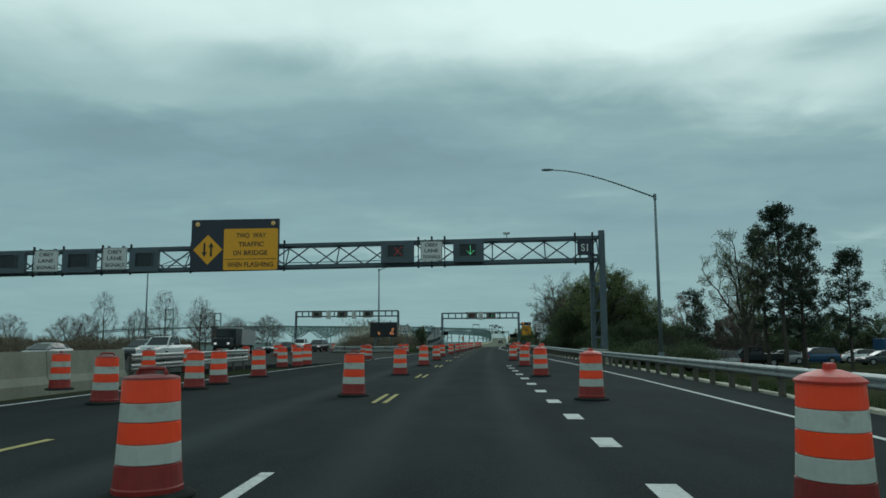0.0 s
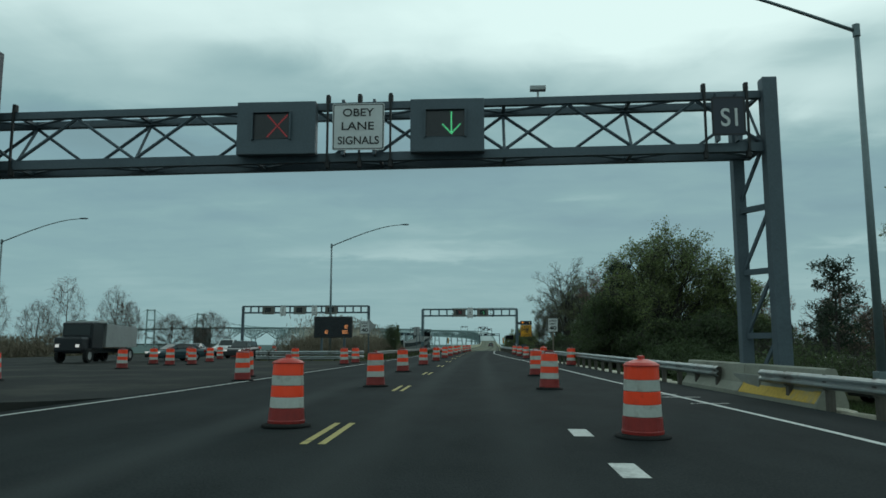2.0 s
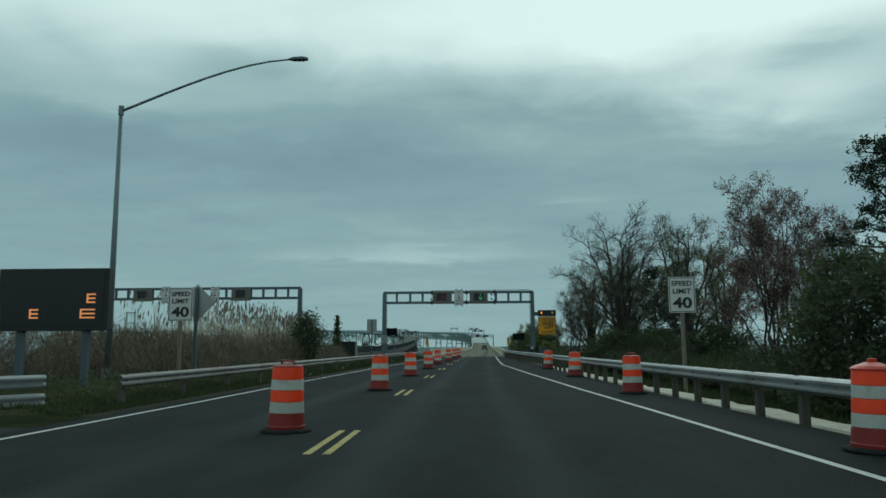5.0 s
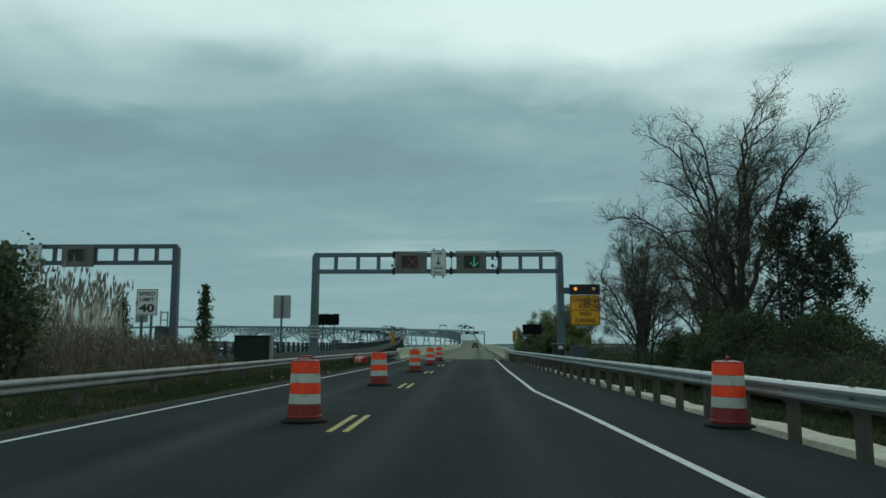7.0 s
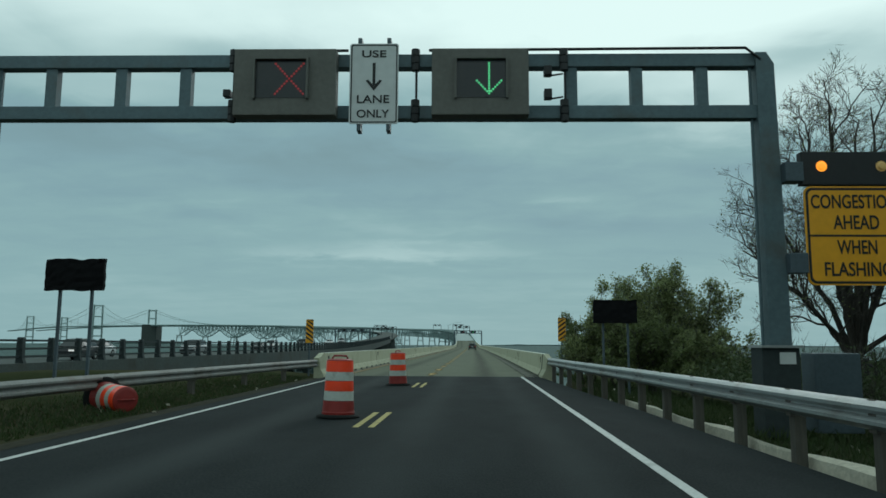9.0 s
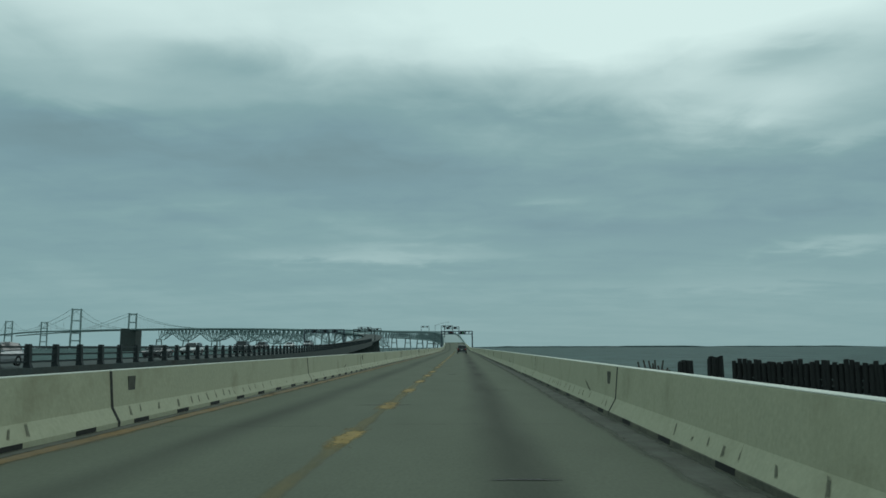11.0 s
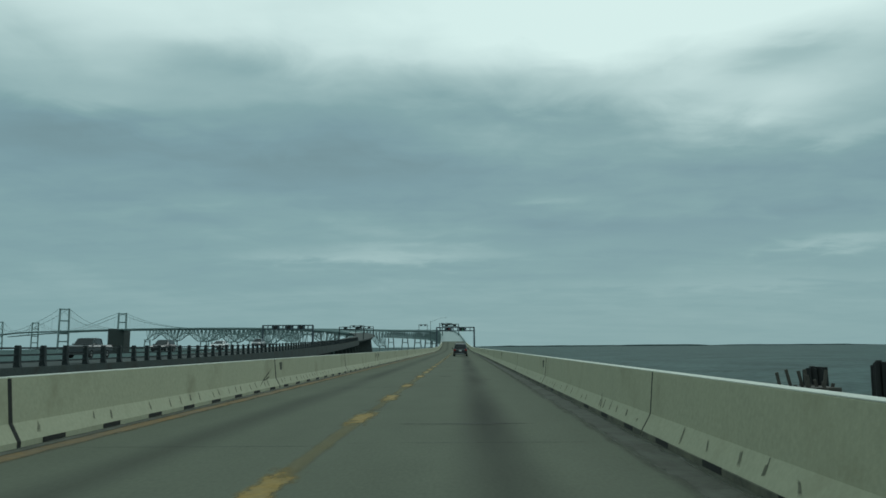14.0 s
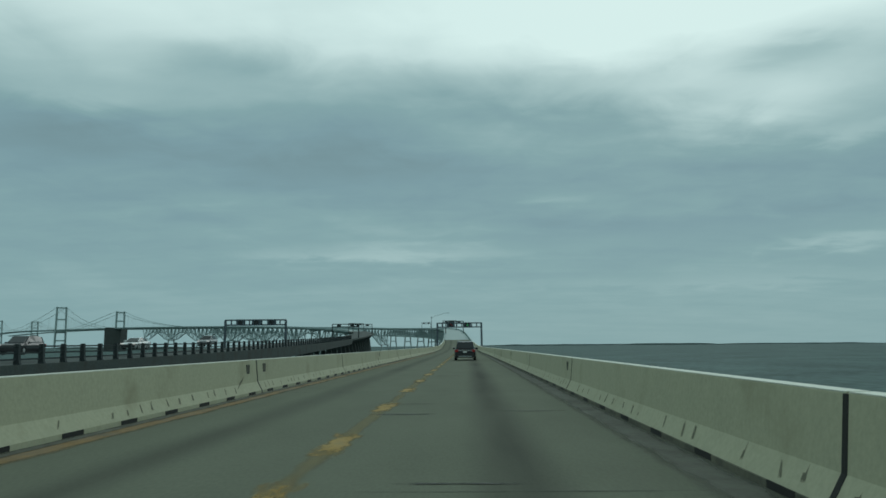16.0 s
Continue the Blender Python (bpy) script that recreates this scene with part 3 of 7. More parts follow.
bm = bmesh.new()
grid = [[bm.verts.new((x, y, land(x, y))) for x in xs] for y in ys]
for a, b in zip(grid, grid[1:]):
    for k in range(len(xs) - 1):
        bm.faces.new((a[k], a[k + 1], b[k + 1], b[k]))
ground = part("ground", bm, "ground", None, smooth=True)
tagged(ground, "rough grassy land with bare soil beside the highway", "ground", kind="structure")
bm = bmesh.new()
bmesh.ops.create_grid(bm, x_segments=40, y_segments=40, size=4900)
water = part("water", bm, "water", None)
water.location = (0, 0, -5.6)
tagged(water, "choppy grey-green bay water under an overcast sky", "water", kind="structure")

# ---- paving and markings ----
road = ribbon("road", lambda y: le_x(y) - 0.55, lambda y: rr_x(y) - 0.35, -60, BRIDGE, 2, 0.0, "asphalt", 0.35, yc)
tagged(road, "dark fresh asphalt carriageway with painted lane lines", "road", kind="structure")
LEFT_ROAD = [(-60, -14.9), (28, -14.9), (29, -15.6), (46, -15.4), (48.5, -10.55), (70, -9.9), (88, -9.35), (90, -9.4), (91.5, -20.2), (100, -22.5), (120, -24), (176, -25.6)]
left_road = ribbon("road_westbound", lambda y: -50.0 + max(0, y - 120) * 0.19, lambda y: at(LEFT_ROAD, y), -60, 178, 1.5, -0.02, "old_asphalt", 0.33)
tagged(left_road, "worn grey asphalt of the opposing carriageway and its crossover", "road", kind="structure")


def line(name, xf, y0, y1, w, mat, parent, z=0.005, step=3.0):
    bm = bmesh.new()
    ys_ = list(np.arange(y0, y1, step)) + [y1]
    row = [[bm.verts.new((xf(y) + s * w / 2, y, z)) for s in (-1, 1)] for y in ys_]
    for a, b in zip(row, row[1:]):
        bm.faces.new((a[0], a[1], b[1], b[0]))
    return part(name, bm, mat, parent)


line("edge_line", re_x, -60, BRIDGE, 0.13, "white_line", road)
line("edge_line", le_x, -60, BRIDGE, 0.12, "white_line", road)
for y in np.arange(17.0, 174, 11.62):
    if y + 2.7 < BRIDGE:
        for s in (-0.13, 0.13):
            line("lane_dash", lambda q: yc(q) + at([(44, 0.12), (54, 0.19), (102, 0.13), (150, 0.0)], q) + s, y + 0.0, y + 2.75, 0.11, "yellow_line", road, step=2)
y = -7.3
for k in range(15):
    x_dot = at([(0, 1.7), (7, 1.57), (21, 1.21), (41, 0.72), (60, 0.4)], y)
    line("lane_dot", lambda q, a=x_dot: a, y, y + 0.95, 0.30, "white_line", road)
    y += 3.47
for y in (-18.0, -6.4, 5.2):
    line("lane_dash", lambda q: yc(q) + 0.05, y, y + 2.8, 0.15, "white_line", road, z=0.007)
line("lane_dash", lambda q: -6.5, 8.0, 10.6, 0.14, "yellow_line", road, z=0.007)

# ---- our bridge ----
def covering(name, rows, mat, parent, label="", ends=True):
    """A thin covering over rows of (left point, right point); its UV runs 0 to 1 across and, with ends, along."""
    bm = bmesh.new()
    uvl = bm.loops.layers.uv.new("UVMap")
    n = len(rows) - 1
    vs = [[bm.verts.new(p) for p in pair] for pair in rows]
    for i in range(n):
        f = bm.faces.new((vs[i][0], vs[i][1], vs[i + 1][1], vs[i + 1][0]))
        for lp, (a, b) in zip(f.loops, ((0, i), (1, i), (1, i + 1), (0, i + 1))):
            lp[uvl].uv = (a, b / n if ends else 0.5)
    return part(name, bm, mat, parent, label)


DECK_Z = [(400, 0.0), (451, 0.3), (520, 1.9), (560, 3.6)]
deck = ribbon("bridge_deck", lambda y: yc(y) - 4.95, lambda y: yc(y) + 5.15, BRIDGE, 560, 3, lambda y: at(DECK_Z, y) + 0.004, "deck", 0.9, yc)
tagged(deck, "worn grey concrete bridge deck with dark tyre stains", "bridge deck", kind="structure")
LEFT_JOINTS = [175.9, 192.3, 208.8, 224.0, 239.1, 254.1, 269.2, 284.6] + [299.8 + 15.2 * k for k in range(16)]
RIGHT_JOINTS = [176.4, 194.2, 211.8, 225.7, 240.1, 254.7, 268.4, 284.2] + [299.0 + 14.8 * k for k in range(16)]


def tar(name, x0, x1, y, half, seed, mat, label="", z=0.0115):
    """An irregular dark strip across the deck."""
    rnd = random.Random(seed)
    n = max(4, int((x1 - x0) / 0.22))
    rows = [((x0 + (x1 - x0) * i / n, y + half * rnd.uniform(0.9, 1.6), z), (x0 + (x1 - x0) * i / n, y - half * rnd.uniform(0.9, 1.6), z)) for i in range(n + 1)]
    covering(name, rows, mat, deck, label)


for k, y in enumerate(LEFT_JOINTS[1:17]):
    tar("deck_joint", yc(y) - 4.35, yc(y) + 0.2, y, 0.016, k, "joint_seal", z=0.0095)
    tar("deck_joint", yc(y) + 0.2, yc(y) + 4.5, y + 0.3, 0.016, 40 + k, "joint_seal", z=0.0095)
# dark crack seals and patches: start, end (from the old centre line), station, half depth
for k, (a, b, y, half) in enumerate(((1.9, 2.8, 187.0, 0.05), (-0.35, 0.2, 217.4, 0.06), (0.8, 1.3, 216.4, 0.22), (2.2, 2.55, 216.0, 0.28), (-1.2, 1.3, 231.4, 0.17), (0.5, 3.4, 242.0, 0.045),
                                     (-0.35, 0.2, 244.9, 0.06), (2.3, 3.15, 259.4, 0.05), (2.3, 3.15, 260.0, 0.05), (0.75, 1.4, 262.8, 0.16), (-0.45, 0.05, 264.5, 0.06), (0.95, 2.4, 269.9, 0.04),
                                     (-0.3, 1.17, 277.4, 0.11), (2.25, 3.9, 278.0, 0.06), (-0.4, 1.1, 280.0, 0.05), (0.2, 1.6, 296.0, 0.1), (1.9, 3.3, 203.0, 0.05), (-1.0, 0.6, 197.0, 0.08),
                                     (1.0, 2.6, 312.0, 0.08), (-0.6, 1.2, 330.0, 0.1))):
    tar("deck_seam", yc(y) + a, yc(y) + b, y, half, 90 + k, "seal", "dark transverse crack seal")
DASHES = list(np.arange(178.5, 216, 6.1)) + [220.5, 229.3, 235.7, 243.2, 248.8, 255.2, 263.1, 268.6, 272.9, 279.2, 285.5] + list(np.arange(291.4, 400, 6.2))
for c in DASHES:
    # worn flakes of the old centre line
    y0, y1 = c - 1.5 + random.uniform(-0.1, 0.2), c + 1.5 + random.uniform(-0.2, 0.1)
    rows = []
    for i in range(9):
        q = y0 + (y1 - y0) * i / 8
        rows.append(((yc(q) - 0.36, q, 0.009), (yc(q) + 0.16, q, 0.009)))
    covering("worn_dash", rows, "worn_yellow", deck)
covering("old_line", [((yc(q) - 0.26, q, 0.0065), (yc(q) + 0.06, q, 0.0065)) for q in np.arange(BRIDGE, 440, 3.0)], "old_yellow", deck, ends=False)


for name, mid, wide, mat, z in (("rust_stain", -4.0, 0.62, "rust", 0.008), ("gutter_dirt", -4.26, 0.36, "gutter", 0.0095), ("gutter_dirt", 4.32, 0.78, "gutter", 0.008)):
    covering(name, [((yc(q) + mid - wide / 2, q, z), (yc(q) + mid + wide / 2, q, z)) for q in np.arange(BRIDGE, 440, 3.0)], mat, deck, ends=False)


def barrier_meshes(sign, length):
    """One length of sloped bridge barrier with drain slots; sign -1 faces right, +1 faces left."""
    prof = [(0, 0), (0, 0.09), (0.14, 0.34), (0.20, 0.97), (0.22, 0.985), (0.40, 0.985), (0.42, 0.96), (0.42, -0.3), (0, -0.3)]
    prof = [(sign * u, v) for u, v in prof]
    bm = sweep(bmesh.new(), [(0, 0.02, 0), (0, 5, 0), (0, 10, 0), (0, length - 0.02, 0)], prof)
    count = 8 if sign < 0 else 7
    body = bpy.data.meshes.new("barrier_body")
    bmesh.ops.recalc_face_normals(bm, faces=bm.faces)
    bm.to_mesh(body)
    bm.free()
    body.materials.append(M["concrete"])
    bm = bmesh.new()
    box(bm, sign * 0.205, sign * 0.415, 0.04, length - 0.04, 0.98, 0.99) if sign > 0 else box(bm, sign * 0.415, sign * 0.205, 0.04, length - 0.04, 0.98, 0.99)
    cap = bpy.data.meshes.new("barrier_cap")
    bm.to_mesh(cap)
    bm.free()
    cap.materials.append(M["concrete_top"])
    bm = bmesh.new()
    for k in range(count):
        q = 0.6 + length / count * k
        a, b = sorted((sign * -0.012, sign * 0.05))
        box(bm, a, b, q, q + 0.62, 0.012, 0.088)
    slots = bpy.data.meshes.new("drain_slot")
    bm.to_mesh(slots)
    bm.free()
    slots.materials.append(M["dark_gap"])
    return body, cap, slots


def scuffs(sign, seed):
    rnd = random.Random(seed)
    bm = bmesh.new()
    uvl = bm.loops.layers.uv.new("UVMap")
    q = 0.5
    while q < 14.1:
        w, h = rnd.uniform(0.08, 0.17), rnd.uniform(0.12, 0.22)
        z0 = 0.12 + rnd.uniform(0, 0.05)
        lean = rnd.uniform(0.03, 0.12)
        pts = [(q, z0 + 0.015), (q + w * 0.8, z0), (q + w + lean, z0 + h), (q + lean + w * 0.2, z0 + h * 0.93)]
        vs = [bm.verts.new((sign * (0.14 * (z - 0.09) / 0.25 - 0.006), yy, min(z, 0.335))) for yy, z in pts]
        for lp, uv in zip(bm.faces.new(vs).loops, ((0, 0.1), (1, 0.1), (1, 0.9), (0, 0.9))):
            lp[uvl].uv = uv
        q += rnd.choice((0.45, 0.6, 0.8, 1.0, 1.7))
    me = bpy.data.meshes.new("scuff_marks")
    bm.to_mesh(me)
    bm.free()
    me.materials.append(M["scuff"])
    return me


for sign, off, side in ((-1, -4.4, "left"), (1, 4.62, "right")):
    wall = thing("bridge_parapet_" + side, "sloped pale concrete bridge barrier with dark joints and drain slots", "barrier", kind="structure")
    joints = LEFT_JOINTS if sign < 0 else RIGHT_JOINTS
    start, meshes = joints[0], {}
    marks = [scuffs(sign, 5 + k + (20 if sign > 0 else 0)) for k in range(4)]
    bm = bmesh.new()
    prof = [(sign * (u - 0.004), v + 0.001) for u, v in [(0, 0), (0, 0.09), (0.14, 0.34), (0.20, 0.97), (0.40, 0.97), (0.40, -0.2), (0, -0.2)]]
    sweep(bm, [(0, -0.05, 0), (0, 0.05, 0)], prof)
    joint = bpy.data.meshes.new("joint")
    bm.to_mesh(joint)
    bm.free()
    joint.materials.append(M["dark_gap"])
    bm = bmesh.new()
    a, b = sorted((sign * 0.165, sign * 0.21))
    box(bm, a, b, -0.14, 0.14, 0.42, 0.86)
    plate = bpy.data.meshes.new("dark_patch")
    bm.to_mesh(plate)
    bm.free()
    plate.materials.append(M["plate_grey"])
    for k, (y, y_next) in enumerate(zip(joints, joints[1:])):
        length = round(y_next - y, 1)
        if length not in meshes:
            meshes[length] = barrier_meshes(sign, length)
        body, cap, slots = meshes[length]
        x0, x1 = yc(y) + off, yc(y + length) + off
        m = pose(x0, y, at(DECK_Z, y), math.degrees(math.atan2(at(DECK_Z, y + length) - at(DECK_Z, y), length)), 0, -math.degrees(math.atan2(x1 - x0, length)))
        seg = part("barrier_segment", body, "", wall)
        seg.matrix_world = m
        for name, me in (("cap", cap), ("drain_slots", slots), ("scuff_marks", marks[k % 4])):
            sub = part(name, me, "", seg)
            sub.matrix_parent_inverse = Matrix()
        jt = part("joint", joint, "", wall)
        jt.matrix_world = m @ Matrix.Diagonal((1, 0.45 if sign > 0 and k in (2, 3, 4) else 0.9, 1, 1))
        for dy in {0: (0.75,), 1: (0.8,), 3: (0.8,) if sign < 0 else (), 5: (0.8,), 7: (-0.9, 0.8) if sign < 0 else (0.9,), 9: (0.8,)}.get(k, ()):
            dp = part("dark_patch", plate, "", wall)
            dp.matrix_world = m @ pose(0, dy, 0)
    # long rubbed tyre marks: station, length, low, high, width
    for my, ln, z0, z1, wd in (((251.6, 2.1, 0.14, 0.72, 0.09), (252.4, 1.0, 0.30, 0.46, 0.07), (217.3, 1.1, 0.30, 0.50, 0.10), (282.4, 0.9, 0.2, 0.55, 0.06)) if sign < 0 else
                               ((229.2, 0.35, 0.10, 0.74, 0.26), (227.9, 0.9, 0.36, 0.40, 0.05), (243.6, 0.5, 0.12, 0.40, 0.10), (261.0, 0.5, 0.14, 0.36, 0.12), (197.0, 1.2, 0.3, 0.6, 0.1))):
        rnd = random.Random(int(my * 10))
        rows = []
        for i in range(9):
            u = i / 8
            z, yy = z0 + (z1 - z0) * u ** 1.2, my + ln * u
            face = yc(yy) + off + sign * (at([(0.09, 0.0), (0.34, 0.14), (0.97, 0.20)], z) - 0.006)
            half = wd * (0.45 + 0.65 * math.sin(math.pi * min(1, 0.1 + u))) * rnd.uniform(0.8, 1.1) * 0.8
            rows.append(((face, yy - half, z + 0.03), (face, yy + half, z - 0.03)))
        covering("tyre_mark", rows, "tyre_rub", wall, "dark rubbed tyre mark")
    if sign > 0:
        for y, y_next in zip(joints[:14], joints[1:]):
            bm = sweep(bmesh.new(), [(yc(q) + off - 0.004, q, 0) for q in np.linspace(y + 0.06, y_next - 0.06, 4)], [(-0.004, 0.004), (-0.004, 0.078), (0.006, 0.09), (0.006, 0.004)])
            part("dirty_foot", bm, "foot_dirt", wall, "grimy foot of the barrier")
    bm = bmesh.new()
    # tapered end block on the land side
    x0 = yc(177) + off
    ring = []
    for q, top, push in ((start - 1.15, 0.80, 0.05), (start - 0.75, 0.88, 0.02), (start - 0.3, 0.985, 0.0), (start - 0.06, 0.985, 0.0)):
        ring.append([bm.verts.new((x0 + sign * (u + push), q, min(v, top))) for u, v in [(0, -0.3), (0, 0.09), (0.14, 0.34), (0.2, top), (0.42, top), (0.42, -0.3)]])
    for a, b in zip(ring, ring[1:]):
        for j in range(6):
            bm.faces.new((a[j], a[(j + 1) % 6], b[(j + 1) % 6], b[j]))
    bm.faces.new(ring[0])
    bm.faces.new(ring[-1])
    part("end_block", bm, "concrete", wall)
    # hazard marker on its post at the bridge end
    hx, hz = (-7.77, 2.42) if sign < 0 else (3.03, 2.53)
    mk = thing("hazard_marker", "black and yellow diagonally striped bridge-end marker on a post", "road sign", hx, 175.6, 0, group="hazard markers at the bridge end")
    bm = prism(bmesh.new(), rounded(-0.16, 0.16, hz - 1.0, hz, 0.03), 0, 0.012)
    part("panel", bm, "sign_yellow", mk)
    for k in range(6):
        z0 = hz - 1.13 + k * 0.19
        d = -0.22 if sign > 0 else 0.22
        quad = [(-0.15, z0 + (0.11 if d < 0 else 0.11 - 0.0)), (0.15, z0 + 0.11 - d), (0.15, z0 + 0.2 - d), (-0.15, z0 + 0.2)]
        if sign < 0:
            quad = [(-0.15, z0 + 0.33), (0.15, z0 + 0.11), (0.15, z0 + 0.2), (-0.15, z0 + 0.42)]
        else:
            quad = [(-0.15, z0 + 0.11), (0.15, z0 + 0.33), (0.15, z0 + 0.42), (-0.15, z0 + 0.2)]
        quad = [(u, min(max(v, hz - 0.985), hz - 0.015)) for u, v in quad]
        if abs(quad[0][1] - quad[3][1]) > 0.01 or abs(quad[1][1] - quad[2][1]) > 0.01:
            bm = prism(bmesh.new(), quad, -0.006, -0.001)
            part("stripe", bm, "sign_text", mk)
    bm = bmesh.new()
    box(bm, -0.035, 0.035, 0.014, 0.06, -0.5, hz - 0.1)
    part("post", bm, "gantry", mk)


# ---- guard rails ----
W_BEAM = [(0, 0), (0.03, 0.02), (0.075, 0.06), (0.075, 0.10), (0.01, 0.145), (0.01, 0.165), (0.075, 0.21), (0.075, 0.25), (0.03, 0.29), (0, 0.31),
          (-0.01, 0.31), (0.02, 0.285), (0.062, 0.245), (0.062, 0.215), (-0.005, 0.17), (-0.005, 0.14), (0.062, 0.095), (0.062, 0.065), (0.02, 0.025), (-0.01, 0)]


def guard_rail(name, label, path, top, face, post_mat, double=False, spacing=1.9, beam_mat="steel"):
    """W-beam along a path; face +1: the hollow side looks right of travel."""
    rail = thing(name, label, "guard rail")
    path = [Vector(p) for p in path]
    dist = [0.0]
    for a, b in zip(path, path[1:]):
        dist.append(dist[-1] + (b - a).length)
    xs_, ys_, zs_ = zip(*path)

    def point(s):
        return Vector((np.interp(s, dist, xs_), np.interp(s, dist, ys_), np.interp(s, dist, zs_)))
    prof = [(face * (u + 0.10), v) for u, v in W_BEAM]
    s = 0.0
    while s < dist[-1] - 0.5:
        e = min(s + 3.81, dist[-1])
        pts = [point(s + (e - s) * k / 3) for k in range(4)]
        for level in ((top - 0.31,) if not double else (top - 0.31, top - 0.72)):
            bm = sweep(bmesh.new(), [p + Vector((0, 0, level)) for p in pts], prof)
            part("beam", bm, beam_mat, rail, smooth=False)
        s = e
    bm = bmesh.new()
    box(bm, -0.075, 0.075, -0.075, 0.075, -0.7, top - 0.03, 0.008)
    post = bpy.data.meshes.new("post")
    bm.to_mesh(post)
    bm.free()
    post.materials.append(M[post_mat])
    bm = bmesh.new()
    a, b = sorted((face * 0.07, face * 0.115))
    box(bm, a, b, -0.07, 0.07, top - 0.34, top - 0.0)
    block = bpy.data.meshes.new("blockout")
    bm.to_mesh(block)
    bm.free()
    block.materials.append(M[post_mat])
    s = 0.3
    while s < dist[-1]:
        p, d = point(s), point(min(s + 0.1, dist[-1])) - point(max(0, s - 0.1))
        rz = -math.degrees(math.atan2(d.x, d.y))
        po = part("post", post, "", rail)
        po.matrix_world = pose(p.x, p.y, p.z, 0, 0, rz)
        part("blockout", block, "", po)
        s += spacing
    return rail


def along(table, y0, y1, dx=0.0, step=3.0, z=0.0):
    q = list(np.arange(y0, y1, step)) + [y1]
    return [(at(table, y) + dx, y, z) for y in q]


guard_rail("guard_rail", "galvanised W-beam guard rail on timber posts beside the shoulder", along(RR, -30, 49.6), 0.72, -1, "post_wood")
guard_rail("guard_rail", "galvanised W-beam guard rail on timber posts leading to the bridge", [(x, y, at([(52, -0.13), (75, -0.03), (100, 0.0)], y)) for x, y, _ in along(RR, 52.7, 176.0)], 0.84, -1, "post_wood")
nose = [(-21.8, 104, 0), (-21.2, 97, 0), (-20.4, 93.2, 0), (-19.2, 91.4, 0), (-17.2, 90.7, 0), (-14.6, 90.7, 0), (-12.4, 91.6, 0), (-11.2, 93.4, 0)]
guard_rail("guard_rail", "galvanised double guard rail wrapped round the end of the median", nose, 0.80, 1, "post_wood", double=True)
guard_rail("guard_rail", "galvanised W-beam guard rail along the grassy median edge", along(LR, 95, 175.4), 0.73, 1, "post_wood", spacing=3.8, beam_mat="steel_dull")
guard_rail("guard_rail", "galvanised double guard rail beside the work zone", [(-14.9, 29.3, 0), (-15.2, 36, 0), (-15.5, 45.3, 0)], 0.95, 1, "post_wood", double=True)

wall = thing("concrete_wall", "long pale concrete median barrier", "barrier", kind="structure")
for k in range(11):
    y = -28.0 + 5.15 * k
    bm = sweep(bmesh.new(), [(-14.55, y + 0.02, 0), (-14.55, y + 5.13, 0)], [(0, -0.3), (0, 0.08), (-0.12, 0.33), (-0.2, 1.14), (-0.4, 1.14), (-0.48, 0.33), (-0.6, 0.08), (-0.6, -0.3)])
    part("wall_segment", bm, "wall_concrete", wall)

blk = thing("crash_block", "sloped pale concrete barrier block with a yellow painted foot", "barrier")
for a, b in ((46.7, 51.2), (51.22, 56.2)):
    bm = sweep(bmesh.new(), [(at(RR, y) + 0.1, y, 0) for y in np.linspace(a, b - 0.02, 5)], [(-0.22, -0.3), (-0.22, 0.07), (-0.06, 0.30), (0.02, 0.80), (0.06, 0.83), (0.24, 0.83), (0.28, 0.80), (0.5, 0.07), (0.5, -0.3)])
    part("block", bm, "wall_concrete", blk)
bm = bmesh.new()
rowsv = []
for y in np.linspace(46.75, 51.15, 23):
    top = 0.30 + 0.10 * noise.noise((y * 0.7, 4.2, 0)) + 0.04 * noise.noise((y * 3.1, 1.2, 0))
    rowsv.append([bm.verts.new((at(RR, y) + 0.1 + at([(0.07, -0.226), (0.30, -0.066), (0.8, 0.014)], z) - 0.002, y, z)) for z in (0.06, 0.08, 0.2, min(top, 0.30), max(top, 0.301))])
for a, b in zip(rowsv, rowsv[1:]):
    for k in range(4):
        bm.faces.new((a[k], a[k + 1], b[k + 1], b[k]))
part("yellow_face", bm, "block_yellow", blk, "faded yellow painted slope")
for k, (x, y, ln) in enumerate(((3.7, 49.6, 1.1), (4.0, 47.6, 0.9), (3.75, 50.6, 0.7))):
    bm = bmesh.new()
    rnd = random.Random(k)
    lo = [bm.verts.new((x + ln * i / 7, y + rnd.uniform(-0.12, -0.01), 0.006)) for i in range(8)]
    hi = [bm.verts.new((x + ln * i / 7, y + rnd.uniform(0.01, 0.10), 0.006)) for i in range(8)]
    for i in range(7):
        bm.faces.new((lo[i], lo[i + 1], hi[i + 1], hi[i]))
    part("paint_remnant", bm, "white_line", road, "worn scrap of old white paint")

# pale sandy strip behind the right-hand rail
bm = bmesh.new()
rowsv = []
for y in np.arange(-20, 164, 0.5):
    full = at([(50, 0.0), (84, 1.0), (127, 1.0), (137, 0.0), (160, -0.45)], y)
    wob = noise.noise((0, y * 0.5, 5))
    a = at(RR, y) + 0.12 + 0.33 * max(0.0, full) + 0.22 * noise.noise((3, y * 0.45, 1)) + 0.1 * noise.noise((6, y * 1.9, 2)) - 0.1 * full
    wdt = max(0.03, 0.26 + 0.75 * wob + 0.66 * full)
    rowsv.append([bm.verts.new((a + wdt * u, y, -0.05 - 0.10 * max(0.0, full) + 0.05 * math.sin(math.pi * u) + 0.02 * noise.noise((9 + 5 * u, y * 1.3, 1)) - (0.28 if u in (0, 1) else 0.0))) for u in (0, 0.12, 0.5, 0.88, 1)])
